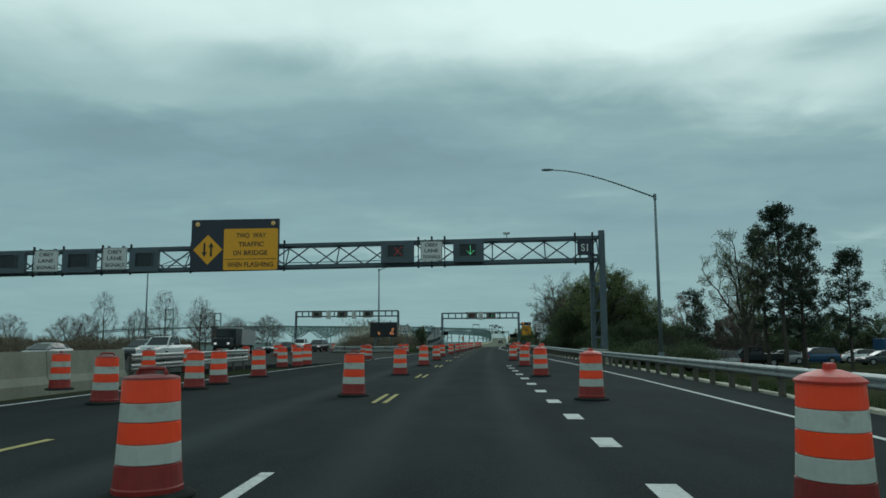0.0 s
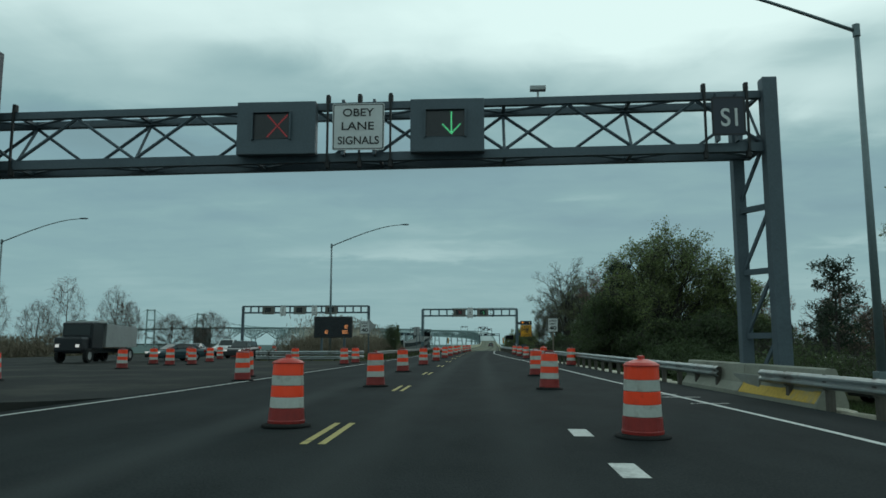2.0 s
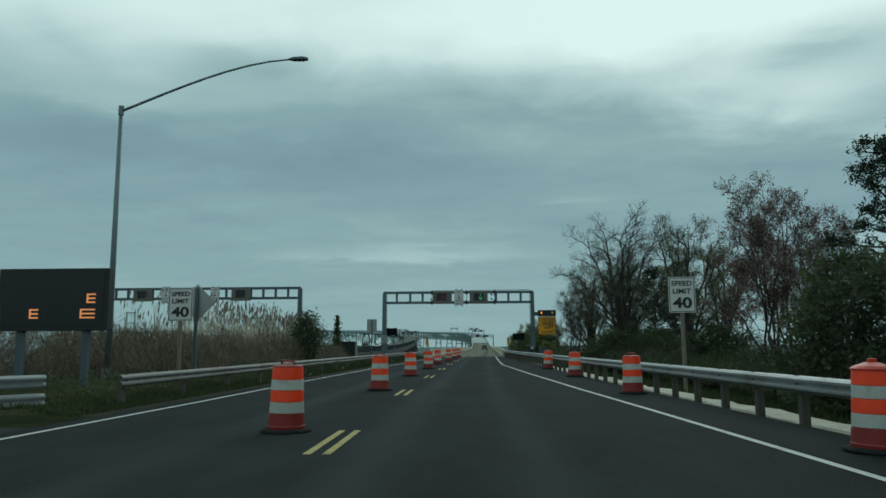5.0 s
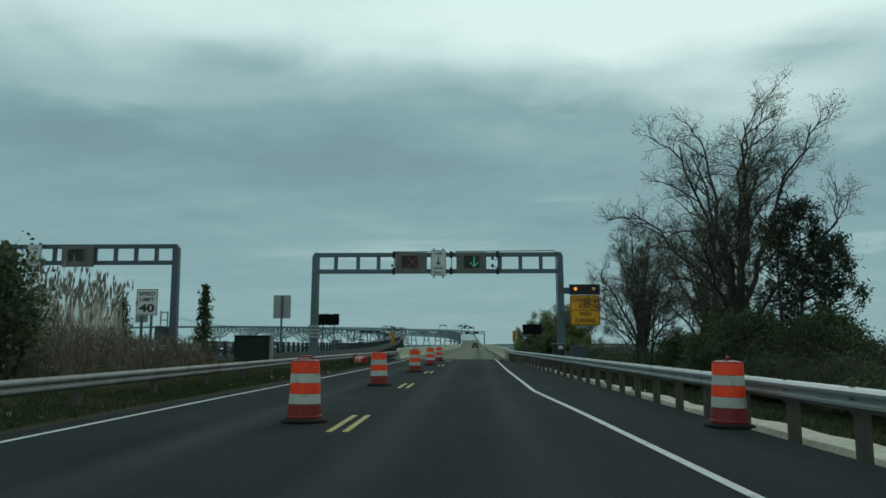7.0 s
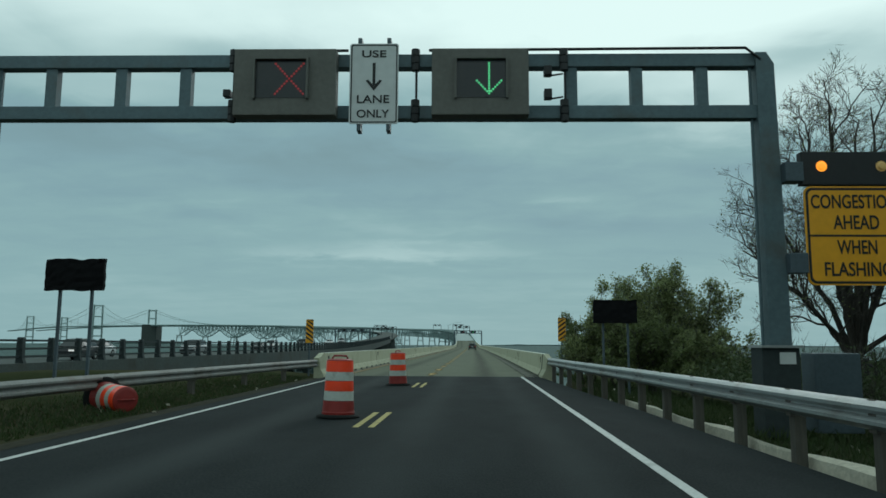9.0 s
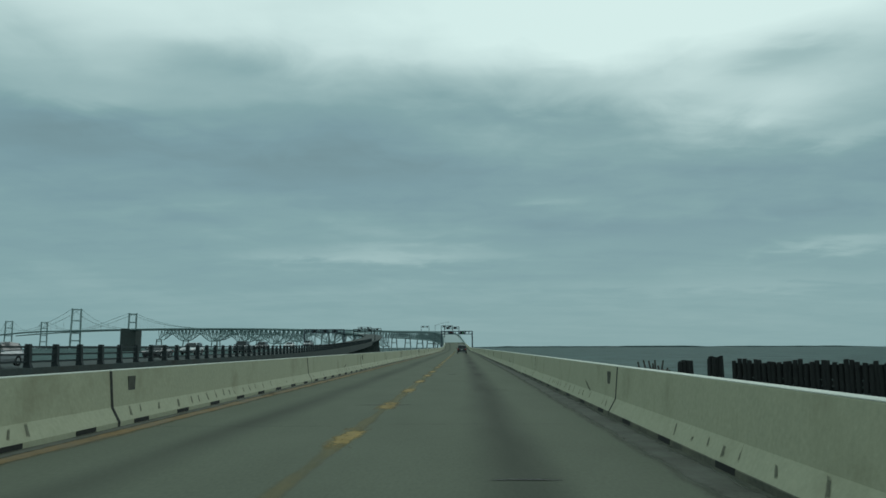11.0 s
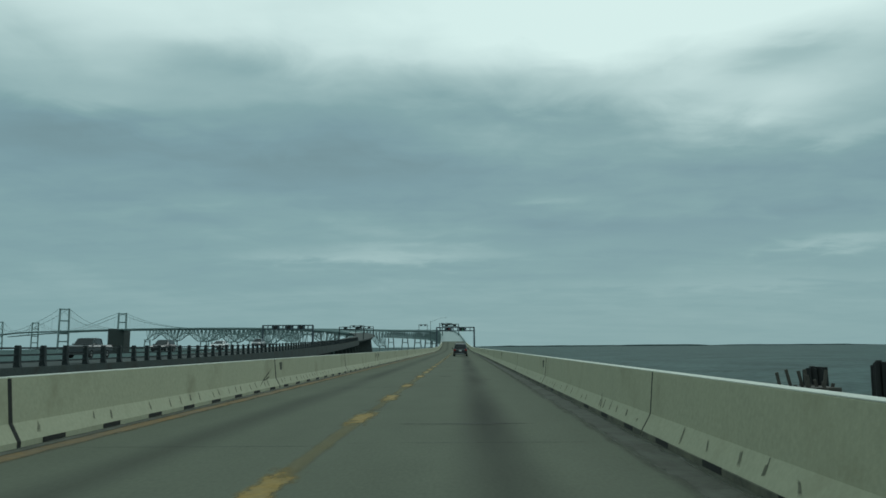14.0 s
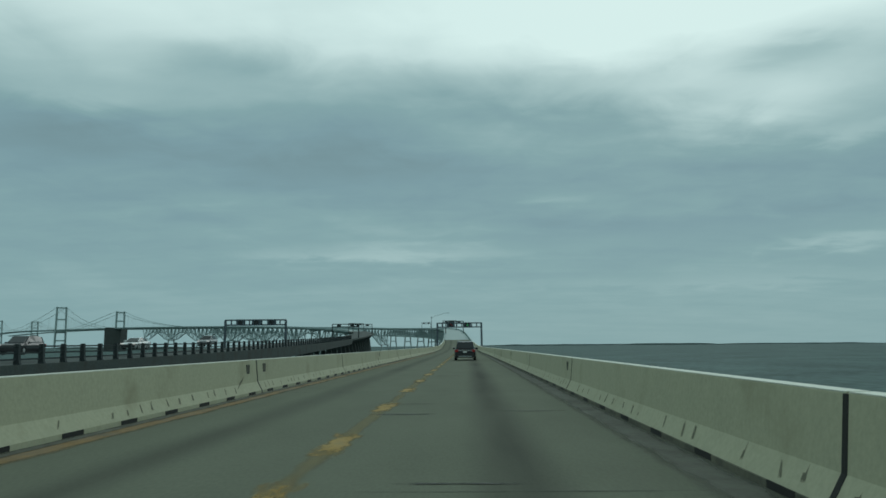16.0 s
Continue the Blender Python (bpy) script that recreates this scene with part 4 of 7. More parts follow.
for a, b in zip(rowsv, rowsv[1:]):
    for k in range(4):
        bm.faces.new((a[k], a[k + 1], b[k + 1], b[k]))
strip = part("gravel_strip", bm, "gravel", None)
tagged(strip, "strip of pale sand and gravel behind the guard rail", "ground", kind="structure")
bm = bmesh.new()
rowsv = [[bm.verts.new((at(LE, y) - 0.5 - wv, y, z0)) for wv, z0 in ((0, 0.004), (0.35, 0.0), (0.8, -0.06))] for y in np.arange(92, 175, 2.0)]
for a, b in zip(rowsv, rowsv[1:]):
    for k in range(2):
        bm.faces.new((a[k], a[k + 1], b[k + 1], b[k]))
verge = part("verge", bm, "verge", None)
tagged(verge, "bare soil verge along the asphalt edge", "ground", kind="structure")


# ---- traffic drums ----
def drum_proto():
    d = thing("traffic_drum", "orange and white striped plastic traffic drum on a black rubber base", "traffic drum", group="work zone drums")

    def r(z):
        return 0.295 - 0.042 * (z - 0.07) / 1.0
    for name, z0, z1, mat, lab in (("foot", 0.06, 0.31, "drum_foot", "dark red lower band"), ("white_band", 0.31, 0.49, "drum_white", ""), ("orange_band", 0.49, 0.68, "orange", ""),
                                   ("white_band", 0.68, 0.85, "drum_white", ""), ("orange_band", 0.85, 1.06, "orange", "")):
        out = 0.012 if name == "foot" else 0.0
        prof = [(r(z0) - 0.012, z0), (r(z0) + out, z0 + 0.008), (r(z1) + out * 0.5, z1 - 0.008), (r(z1) - 0.012, z1)]
        if name == "foot":
            prof = [(0.28, 0.05), (0.309, 0.06), (0.313, 0.10), (0.305, 0.115)] + prof[1:]
        part(name, lathe(bmesh.new(), prof, 28), mat, d, lab, smooth=False)
    part("lid", lathe(bmesh.new(), [(0.254, 1.055), (0.247, 1.075), (0.20, 1.09), (0.07, 1.10), (0.001, 1.10)], 28), "drum_foot", d, "red plastic lid")
    bm = tube(bmesh.new(), [(-0.15, 0, 1.07), (-0.145, 0, 1.12), (-0.12, 0, 1.15), (0, 0, 1.155), (0.12, 0, 1.15), (0.145, 0, 1.12), (0.15, 0, 1.07)], 0.02, 8)
    part("handle", bm, "drum_foot", d)
    part("rubber_base", lathe(bmesh.new(), [(0.29, 0.062), (0.35, 0.055), (0.40, 0.04), (0.415, 0.02), (0.41, 0.0), (0.2, 0.0)], 28), "rubber", d, "black rubber tyre ring")
    return d


drum = drum_proto()


def domed_drum():
    d = copy_thing(drum, Matrix())
    for ch in list(d.children):
        if ch.name.startswith(("handle", "lid")):
            bpy.data.objects.remove(ch)
    part("lid", lathe(bmesh.new(), [(0.268, 1.045), (0.27, 1.065), (0.22, 1.10), (0.09, 1.145), (0.001, 1.15)], 28), "drum_lid", d, "domed red plastic lid")
    bm = box(bmesh.new(), -0.055, 0.055, -0.03, 0.03, 1.13, 1.20, 0.015)
    part("handle", bm, "drum_lid", d)
    d["label"] = "orange and white striped traffic drum with a domed lid"
    return d


domed = domed_drum()
DRUMS = [(-3.17, 6.7), (-3.68, 19.1), (-3.99, 30.9), (-4.13, 42.4), (-4.32, 54.1), (-4.8, 66.7), (-4.72, 78.2), (-4.6, 89.3), (-4.5, 100.7), (-4.5, 112.1),
         (-4.33, 123.1), (-4.31, 134.7), (-3.9, 146.7), (-3.65, 158.1), (-3.42, 169.2),
         (2.63, 6.15), (2.24, 17.9), (1.75, 29.5), (1.57, 41.2), (1.21, 52.9), (1.5, 62.4), (4.75, 77.6), (3.75, 87.0), (3.12, 98.9), (3.08, 111.1), (3.0, 122.5),
         (-9.07, 16.8), (-9.1, 22.0), (-9.3, 24.5), (-9.55, 29.5), (-13.2, 21.8), (-14.2, 29.6), (-14.3, 33.9), (-11.64, 40.0), (-11.2, 41.5), (-11.3, 44.0),
         (-9.96, 57.8), (-11.0, 61.5), (-14.06, 81.7), (-10.35, 80.5), (-10.1, 83.5), (-19.75, 57.7), (-21.3, 71.1), (-21.5, 78.0), (-20.6, 79.5),
         (-22.0, 86.5), (-23.7, 80.4), (-24.2, 88.0), (-25.0, 97.0), (-26.7, 106.0), (-26.0, 112.0), (-26.5, 120.0)]
for k, (x, y) in enumerate(DRUMS):
    m = pose(x, y, 0.008 if x > -9.8 else 0.0, random.uniform(-1.2, 1.2), random.uniform(-1.2, 1.2), random.uniform(0, 360))
    if k == 0:
        drum.matrix_world = m
    elif k == 15:
        domed.matrix_world = m
    else:
        copy_thing(domed if k in (3, 16, 17, 18, 22, 27, 33) else drum, m)
tipped = copy_thing(drum, pose(-8.75, 159.3, 0.27, 90, 0, 48))
tipped["label"] = "fallen orange and white traffic drum lying on the grass"


# ---- signs ----
def sign_panel(ob, x0, x1, z0, z1, y, mat="sign_white", border=True, r=0.05):
    part("panel", prism(bmesh.new(), rounded(x0, x1, z0, z1, r), y, y + 0.015), mat, ob)
    if border:
        o, i = rounded(x0 + 0.025, x1 - 0.025, z0 + 0.025, z1 - 0.025, r * 0.8), rounded(x0 + 0.05, x1 - 0.05, z0 + 0.05, z1 - 0.05, r * 0.6)
        bm = bmesh.new()
        vo, vi = [bm.verts.new((a, y - 0.004, b)) for a, b in o], [bm.verts.new((a, y - 0.004, b)) for a, b in i]
        for k in range(len(vo)):
            bm.faces.new((vo[k], vo[(k + 1) % len(vo)], vi[(k + 1) % len(vi)], vi[k]))
        part("border", bm, "sign_text", ob)


def speed_sign(x, y, top, w, h, post_mat, label, wide=False):
    s = thing("speed_limit_sign", label, "road sign", x, y, 0, group="speed limit signs")
    sign_panel(s, -w / 2, w / 2, top - h, top, 0)
    letters("SPEED", -w * 0.38, w * 0.38, top - h * 0.25, h * 0.14, -0.002, s, bold=0.02)
    letters("LIMIT", -w * 0.34, w * 0.34, top - h * 0.47, h * 0.14, -0.002, s, bold=0.02)
    letters("40", -w * 0.36, w * 0.36, top - h * 0.88, h * 0.31, -0.002, s, bold=0.03)
    for px in ((-w * 0.22, w * 0.22) if wide else (0,)):
        bm = bmesh.new()
        box(bm, px - 0.06, px + 0.06, 0.018, 0.13, -0.6, top - 0.15, 0.008)
        part("post", bm, post_mat, s)
    return s


speed_sign(6.1, 104.1, 3.86, 0.96, 1.30, "wood", "white speed limit sign on a weathered timber post behind the rail")
speed_sign(-13.0, 105.5, 3.72, 0.97, 1.3, "wood", "white speed limit sign on a timber post in the brushy median")
speed_sign(-20.3, 153.1, 4.62, 1.3, 1.56, "gantry", "large white speed limit sign beside the opposing carriageway", True)


def back_sign(x, y, top, w, h, label):
    s = thing("sign_back", label, "road sign", x, y, 0)
    part("panel", prism(bmesh.new(), rounded(-w / 2, w / 2, top - h, top, 0.05), 0, 0.015), "alu", s)
    bm = bmesh.new()
    for z in (top - h * 0.25, top - h * 0.75):
        box(bm, -w / 2 + 0.05, w / 2 - 0.05, -0.03, -0.003, z - 0.03, z + 0.03)
    part("brace", bm, "alu", s)
    bm = bmesh.new()
    box(bm, -0.05, 0.05, -0.10, -0.032, -0.6, top - 0.05)
    part("post", bm, "gantry", s)


back_sign(-11.8, 151.5, 4.13, 1.0, 1.32, "bare aluminium back of a road sign on a single post")
back_sign(-21.4, 155.0, 3.6, 0.8, 0.9, "bare aluminium back of a small road sign")
# diamond sign seen from behind
s = thing("sign_back", "grey aluminium back of a large diamond sign on a pole", "road sign", -12.75, 106.6, 0)
part("panel", prism(bmesh.new(), [(-0.76, 3.2), (0, 2.44), (0.76, 3.2), (0, 3.96)], 0, 0.02), "alu", s)
bm = bmesh.new()
box(bm, -0.06, 0.06, -0.12, -0.003, -0.6, 3.8)
part("post", bm, "gantry", s)


def wrapped_sign(x, y, top, posts):
    s = thing("covered_sign", "sign wrapped in black plastic on two grey posts", "covered sign", x, y, 0, group="covered signs")
    bm = bmesh.new()
    bmesh.ops.create_grid(bm, x_segments=14, y_segments=7, size=0.5)
    for v in bm.verts:
        u, w = v.co.x, v.co.y
        edge = 0.03 * noise.noise((u * 6, w * 5, x))
        v.co = Vector((u * 1.5 + edge, 0.03 * noise.noise((u * 9, w * 9, y)) - 0.03, top - 0.41 + w * 0.8 + 0.05 * noise.noise((u * 5, x, 0)) * (1 if w > 0 else 0.6)))
    r = bmesh.ops.extrude_face_region(bm, geom=bm.faces[:])
    for v in r["geom"]:
        if isinstance(v, bmesh.types.BMVert):
            v.co.y += 0.12
    part("cover", bm, "black_plastic", s)
    for px in posts:
        bm = bmesh.new()
        box(bm, px - 0.035, px + 0.035, 0.10, 0.17, -0.8, top - 0.3, 0.006)
        part("post", bm, "gantry", s)


wrapped_sign(-11.1, 162.3, 3.5, (-0.42, 0.4))
wrapped_sign(4.05, 169.6, 2.95, (-0.4, 0.45))


# ---- gantries ----
def lane_signal(parent_gantry, x0, x1, z0, z1, y, state, sx0, sx1, sz0, sz1, mat="sign_back"):
    s = thing("lane_signal", {"x": "grey lane signal box with a dim red cross", "arrow": "grey lane signal box with a green down arrow", "off": "grey lane signal box with a dark screen"}[state],
              "lane signal", 0, y, 0, group="lane control signals")
    bm = bmesh.new()
    box(bm, x0, x1, 0, 0.32, z0, z1, 0.02)
    part("housing", bm, mat, s)
    bm = bmesh.new()
    box(bm, sx0, sx1, -0.012, 0.01, sz0, sz1)
    part("screen", bm, "screen", s)
    bm = bmesh.new()
    for a, b, c, d in ((sx0 - 0.04, sx1 + 0.04, sz1, sz1 + 0.04), (sx0 - 0.04, sx0, sz0 - 0.03, sz1), (sx1, sx1 + 0.04, sz0 - 0.03, sz1)):
        box(bm, a, b, -0.10, 0.004, c, d)
    part("hood", bm, mat, s)
    cx, cz, h = sx0 + (sx1 - sx0) * 0.66, (sz0 + sz1) / 2, (sz1 - sz0) * 0.40
    bm = bmesh.new()
    n = 13
    if state == "x":
        for k in range(n):
            u = -1 + 2 * k / (n - 1)
            for v in (u, -u):
                box(bm, cx + u * h * 0.9 - 0.019, cx + u * h * 0.9 + 0.019, -0.026, -0.014, cz + v * h - 0.019, cz + v * h + 0.019)
        part("cross", bm, "lit_red", s)
    elif state == "arrow":
        for k in range(n):
            u = -1 + 2 * k / (n - 1)
            box(bm, cx - 0.019, cx + 0.019, -0.026, -0.014, cz + u * h - 0.019, cz + u * h + 0.019)
        for k in range(1, 7):
            for sg in (-1, 1):
                a, b = cx + sg * k * h * 0.13, cz - h + k * h * 0.14
                box(bm, a - 0.019, a + 0.019, -0.026, -0.014, b - 0.019, b + 0.019)
        part("arrow", bm, "lit_green", s)
    else:
        bm.free()
    return s


def word_sign(lines, x0, x1, z0, z1, y, label, mat="sign_white", text="sign_text", arrow=False):
    s = thing("gantry_sign", label, "road sign", 0, y, 0)
    sign_panel(s, x0, x1, z0, z1, 0, mat)
    w = x1 - x0
    for txt, a, b, z, h in lines:
        letters(txt, x0 + w * a, x0 + w * b, z, h, -0.002, s, text)
    if arrow:
        c, top, low = (x0 + x1) / 2, z1 - 0.42, z0 + 0.72
        bm = bmesh.new()
        prism(bm, [(c - 0.03, top), (c - 0.03, low + 0.1), (c + 0.03, low + 0.1), (c + 0.03, top)], -0.008, -0.002)
        prism(bm, [(c, low - 0.02), (c + 0.17, low + 0.2), (c + 0.12, low + 0.22), (c, low + 0.09), (c - 0.12, low + 0.22), (c - 0.17, low + 0.2)], -0.009, -0.003)
        part("arrow", bm, "sign_text", s)
    for sx in (x0 + w * 0.2, x1 - w * 0.2):
        part("bracket", box(bmesh.new(), sx - 0.04, sx + 0.04, 0.018, 0.3, z0 - 0.13, z1 + 0.13), "gantry", s)
    return s


# large truss gantry
G1 = 51.0
g1 = thing("truss_gantry", "tall blue-grey steel box-truss gantry across all lanes", "sign gantry", 0, G1, 0)
X0, X1, ZB, ZT = -40.0, 7.1, 6.83, 8.38


def slope(x):
    """The truss dips slightly to the west."""
    return (x - 7.0) * 0.011


for y in (-0.5, 0.46):
    for z, hh in ((ZB + 0.03, 0.25), (ZT, 0.21)):
        bm = bmesh.new()
        beam(bm, (X0, y, z + slope(X0)), (X1, y, z + slope(X1)), 0.19, hh)
        part("chord", bm, "gantry", g1)
n = 26
for y in (-0.5, 0.46):
    for k in range(n):
        xa, xb = X0 + (X1 - X0) * k / n, X0 + (X1 - X0) * (k + 1) / n
        lo, hi = ZB + 0.15, ZT - 0.1
        a, b = ((xa, lo), (xb, hi)) if (k % 2 == 0) == (y < 0) else ((xa, hi), (xb, lo))
        bm = tube(bmesh.new(), [(a[0], y, a[1] + slope(a[0])), (b[0], y, b[1] + slope(b[0]))], 0.05, 6)
        part("diagonal", bm, "gantry", g1)
        if y > 0:
            for z in (ZB + 0.02, ZT):
                e = (-0.45, 0.42) if k % 2 else (0.42, -0.45)
                part("lateral_brace", tube(bmesh.new(), [(xa, e[0], z + slope(xa)), (xb, e[1], z + slope(xb))], 0.04, 6), "gantry", g1)
for k in range(0, n + 1, 2):
    xa = X0 + (X1 - X0) * k / n
    bm = bmesh.new()
    for z in (ZB, ZT):
        beam(bm, (xa, -0.5, z + slope(xa)), (xa, 0.5, z + slope(xa)), 0.1, 0.1)
    tube(bm, [(xa, -0.55, ZB + slope(xa)), (xa, 0.55, ZT + slope(xa))], 0.045, 6)
    part("cross_brace", bm, "gantry", g1)
bm = bmesh.new()
tube(bm, [(X0, 0.3, 7.22 + slope(X0)), (-8.0, 0.3, 7.22 + slope(-8.0))], 0.03, 6)
part("conduit", bm, "gantry", g1)
for xp in (7.25, -40.2):
    bm = bmesh.new()
    box(bm, xp - 0.17, xp + 0.23, -0.80, -0.40, -0.3, 8.82, 0.04)
    part("leg", bm, "gantry", g1)
    bm = bmesh.new()
    box(bm, xp - 0.68, xp - 0.36, 0.40, 0.74, -0.3, 8.5, 0.03)
    part("leg", bm, "gantry", g1)
    for z in (1.6, 3.4, 5.2, 7.2):
        part("leg_brace", beam(bmesh.new(), (xp, -0.42, z), (xp - 0.5, 0.42, z), 0.12, 0.16), "gantry", g1)
        part("leg_brace", beam(bmesh.new(), (xp, -0.42, z), (xp - 0.5, 0.42, z - 1.7), 0.07, 0.09), "gantry", g1)
    bm = bmesh.new()
    box(bm, xp - 0.8, xp + 0.45, -1.0, 1.0, -0.35, 0.55, 0.04)
    part("footing", bm, "grey_concrete", g1)
for xs_ in ((-5.25, -4.32, -3.42), (5.5, 6.68), (-33.0, -30.8), (-27.9, -25.8), (-14.7, -21.4)):
    for x in xs_:
        bm = bmesh.new()
        for z in (ZT + slope(x) + 0.1, ZB + slope(x) - 0.28):
            box(bm, x - 0.05, x + 0.05, -0.66, -0.5, z, z + 0.24, 0.01)
            tube(bm, [(x, -0.58, z + 0.02), (x, -0.58, z + 0.2)], 0.075, 8)
        box(bm, x - 0.03, x + 0.03, -0.69, -0.63, ZB + slope(x) - 0.1, ZT + slope(x) + 0.2)
        part("clamp", bm, "black", g1, "black sign clamp")
bm = tube(bmesh.new(), [(0.85, -0.3, 8.45), (0.85, -0.3, 8.72)], 0.03, 6)
box(bm, 0.62, 1.08, -0.42, -0.2, 8.70, 8.83, 0.02)
part("camera_housing", bm, "alu", g1)
for a, b, st, sa, sb in ((-7.80, -5.52, "x", -7.31, -6.26), (-2.81, -0.72, "arrow", -2.37, -1.27)):
    lane_signal(g1, a, b, 6.74, 8.28, G1 - 1.02, st, sa, sb, 7.18, 7.94, "gantry")
for a, b, sa, sb in ((-36.2, -33.4, -35.4, -34.0), (-30.6, -28.2, -30.1, -28.7), (-25.7, -23.6, -25.2, -24.0)):
    lane_signal(g1, a, b, 6.35, 7.95, G1 - 1.02, "off", sa, sb, 6.75, 7.65, "gantry")
for a, b, z0, z1 in ((-5.07, -3.57, 6.87, 8.24), (-32.79, -31.0, 6.45, 7.98), (-27.74, -25.95, 6.55, 8.11)):
    h = (z1 - z0)
    word_sign([("OBEY", 0.2, 0.8, z0 + h * 0.72, h * 0.17), ("LANE", 0.18, 0.8, z0 + h * 0.43, h * 0.17), ("SIGNALS", 0.11, 0.9, z0 + h * 0.12, h * 0.17)], a, b, z0, z1, G1 - 0.85,
              "white lane control sign with black lettering on the gantry")
word_sign([("S1", 0.27, 0.76, 7.38, 0.52)], 5.62, 6.55, 7.12, 8.24, G1 - 0.85, "dark gantry number plate with white characters", "navy", "sign_white")

tw = thing("warning_sign", "large black sign with a yellow two-way traffic warning panel", "road sign", 0, G1 - 1.15, 0)
bm = bmesh.new()
box(bm, -21.2, -14.95, 0, 0.25, 6.35, 9.95, 0.02)
part("backboard", bm, "navy", tw)
part("yellow_panel", prism(bmesh.new(), rounded(-18.85, -15.0, 6.37, 9.27, 0.12), -0.02, -0.004), "sign_yellow", tw)
bm = bmesh.new()
box(bm, -18.75, -15.1, -0.026, -0.021, 7.11, 7.15)
part("divider", bm, "sign_text", tw)
for txt, a, b, z in (("TWO WAY", -17.95, -15.85, 8.62), ("TRAFFIC", -17.8, -16.0, 8.0), ("ON BRIDGE", -18.15, -15.72, 7.4), ("WHEN FLASHING", -18.55, -15.3, 6.58)):
    letters(txt, a, b, z, 0.34, -0.021, tw)
part("diamond", prism(bmesh.new(), [(-21.03, 7.82), (-19.98, 6.77), (-18.93, 7.82), (-19.98, 8.87)], -0.02, -0.004), "sign_yellow", tw)
for cx, d in ((-20.22, -1), (-19.74, 1)):
    z = 7.82
    pts = [(cx - 0.07, z - d * 0.48), (cx - 0.07, z + d * 0.18), (cx - 0.2, z + d * 0.14), (cx, z + d * 0.52), (cx + 0.2, z + d * 0.14), (cx + 0.07, z + d * 0.18), (cx + 0.07, z - d * 0.48)]
    part("arrow", prism(bmesh.new(), pts, -0.027, -0.021), "sign_text", tw)
for bx in (-20.75, -15.35):
    bm = lathe(bmesh.new(), [(0.001, 0.05), (0.10, 0.04), (0.14, 0.0), (0.16, 0.0), (0.16, -0.03)], 16)
    bmesh.ops.transform(bm, matrix=pose(bx, -0.03, 9.62, 90), verts=bm.verts)
    part("beacon", bm, "amber_off", tw, "dull amber beacon")


def frame_gantry(y, x0, x1, top, depth, signals, mat, base, label, posts=11, ups=None):
    """A light open-frame gantry: two chords, uprights between, two legs."""
    g = thing("frame_gantry", label, "sign gantry", 0, y, 0, group="lane control gantries")
    for z in (top - 0.15, top - depth + 0.13):
        bm = bmesh.new()
        box(bm, x0, x1, -0.14, 0.14, z - 0.13, z + 0.15, 0.015)
        part("chord", bm, mat, g)
    for x in ups or [x0 + (x1 - x0) * k / posts for k in range(1, posts)]:
        bm = bmesh.new()
        box(bm, x - 0.12, x + 0.12, -0.10, 0.10, top - depth + 0.2, top - 0.22)
        part("upright", bm, mat, g)
    for x in (x0, x1):
        bm = bmesh.new()
        s = 1 if x == x1 else -1
        ring = [(x - s * 0.2, base - 0.5), (x + s * 0.25, base - 0.5), (x + s * 0.17, top - 0.25), (x + s * 0.02, top), (x - s * 0.2, top)]
        prism(bm, ring, -0.2, 0.2)
        part("leg", bm, mat, g)
        bm = bmesh.new()
        tube(bm, [(x - s * 0.28, -0.05, base), (x - s * 0.28, -0.05, top - 0.1)], 0.035, 6)
        part("conduit", bm, mat, g)
    return g


frame_gantry(158.9, -11.45, 5.0, 7.46, 1.40, None, "gantry_light", 0, "weathered grey steel frame gantry over the bridge approach", ups=[-10.05, -8.55] + [-7.17 + 1.36 * k for k in range(9)])
for a, b, st, sa, sb in ((-6.02, -3.9, "x", -5.56, -4.5), (-1.93, 0.06, "arrow", -1.42, -0.41)):
    lane_signal(None, a, b, 6.03, 7.44, 158.9 - 0.5, st, sa, sb, 6.39, 7.19)
word_sign([("USE", 0.25, 0.75, 7.28, 0.15), ("LANE", 0.16, 0.82, 6.30, 0.17), ("ONLY", 0.16, 0.82, 5.99, 0.17)], -3.63, -2.62, 5.86, 7.58, 158.9 - 0.42,
          "white lane use sign with a black down arrow", arrow=True)
bands = thing("cable_box", "pale metal boxes strapped round the gantry leg", "junction box", -11.45, 158.9, 0)
for z in (1.75, 1.98, 2.21, 2.44):
    part("band", box(bmesh.new(), -0.34, 0.3, -0.27, 0.24, z, z + 0.17, 0.015), "alu", bands)
fit1 = thing("gantry_bracket", "black cable clamps and small camera mounts on the gantry", "bracket", 0, 158.9, 0)
for x in (-2.28, 0.82, -6.12):
    bm = bmesh.new()
    for z in (7.3, 6.2):
        for dz in (-0.16, 0, 0.16):
            tube(bm, [(x, -0.2, z + dz - 0.07), (x, -0.2, z + dz + 0.07)], 0.09, 8)
    tube(bm, [(x + 0.02, -0.2, 6.1), (x + 0.02, -0.2, 7.5)], 0.025, 6)
    part("clamp", bm, "black", fit1)
bm = tube(bmesh.new(), [(-6.1, -0.2, 7.5), (-3.7, -0.2, 7.52)], 0.03, 6)
tube(bm, [(-2.0, -0.2, 7.52), (4.6, -0.2, 7.55), (4.9, -0.2, 7.3)], 0.03, 6)
part("cable", bm, "black", fit1)
bm = bmesh.new()
for z in (6.95, 6.45):
    box(bm, 0.40, 0.56, -0.3, -0.1, z, z + 0.2, 0.02)
    beam(bm, (0.5, -0.2, z), (0.8, -0.2, z + 0.05), 0.03, 0.03)
box(bm, -6.3, -6.15, -0.3, -0.1, 6.5, 6.65, 0.02)
part("camera_mount", bm, "black", fit1)

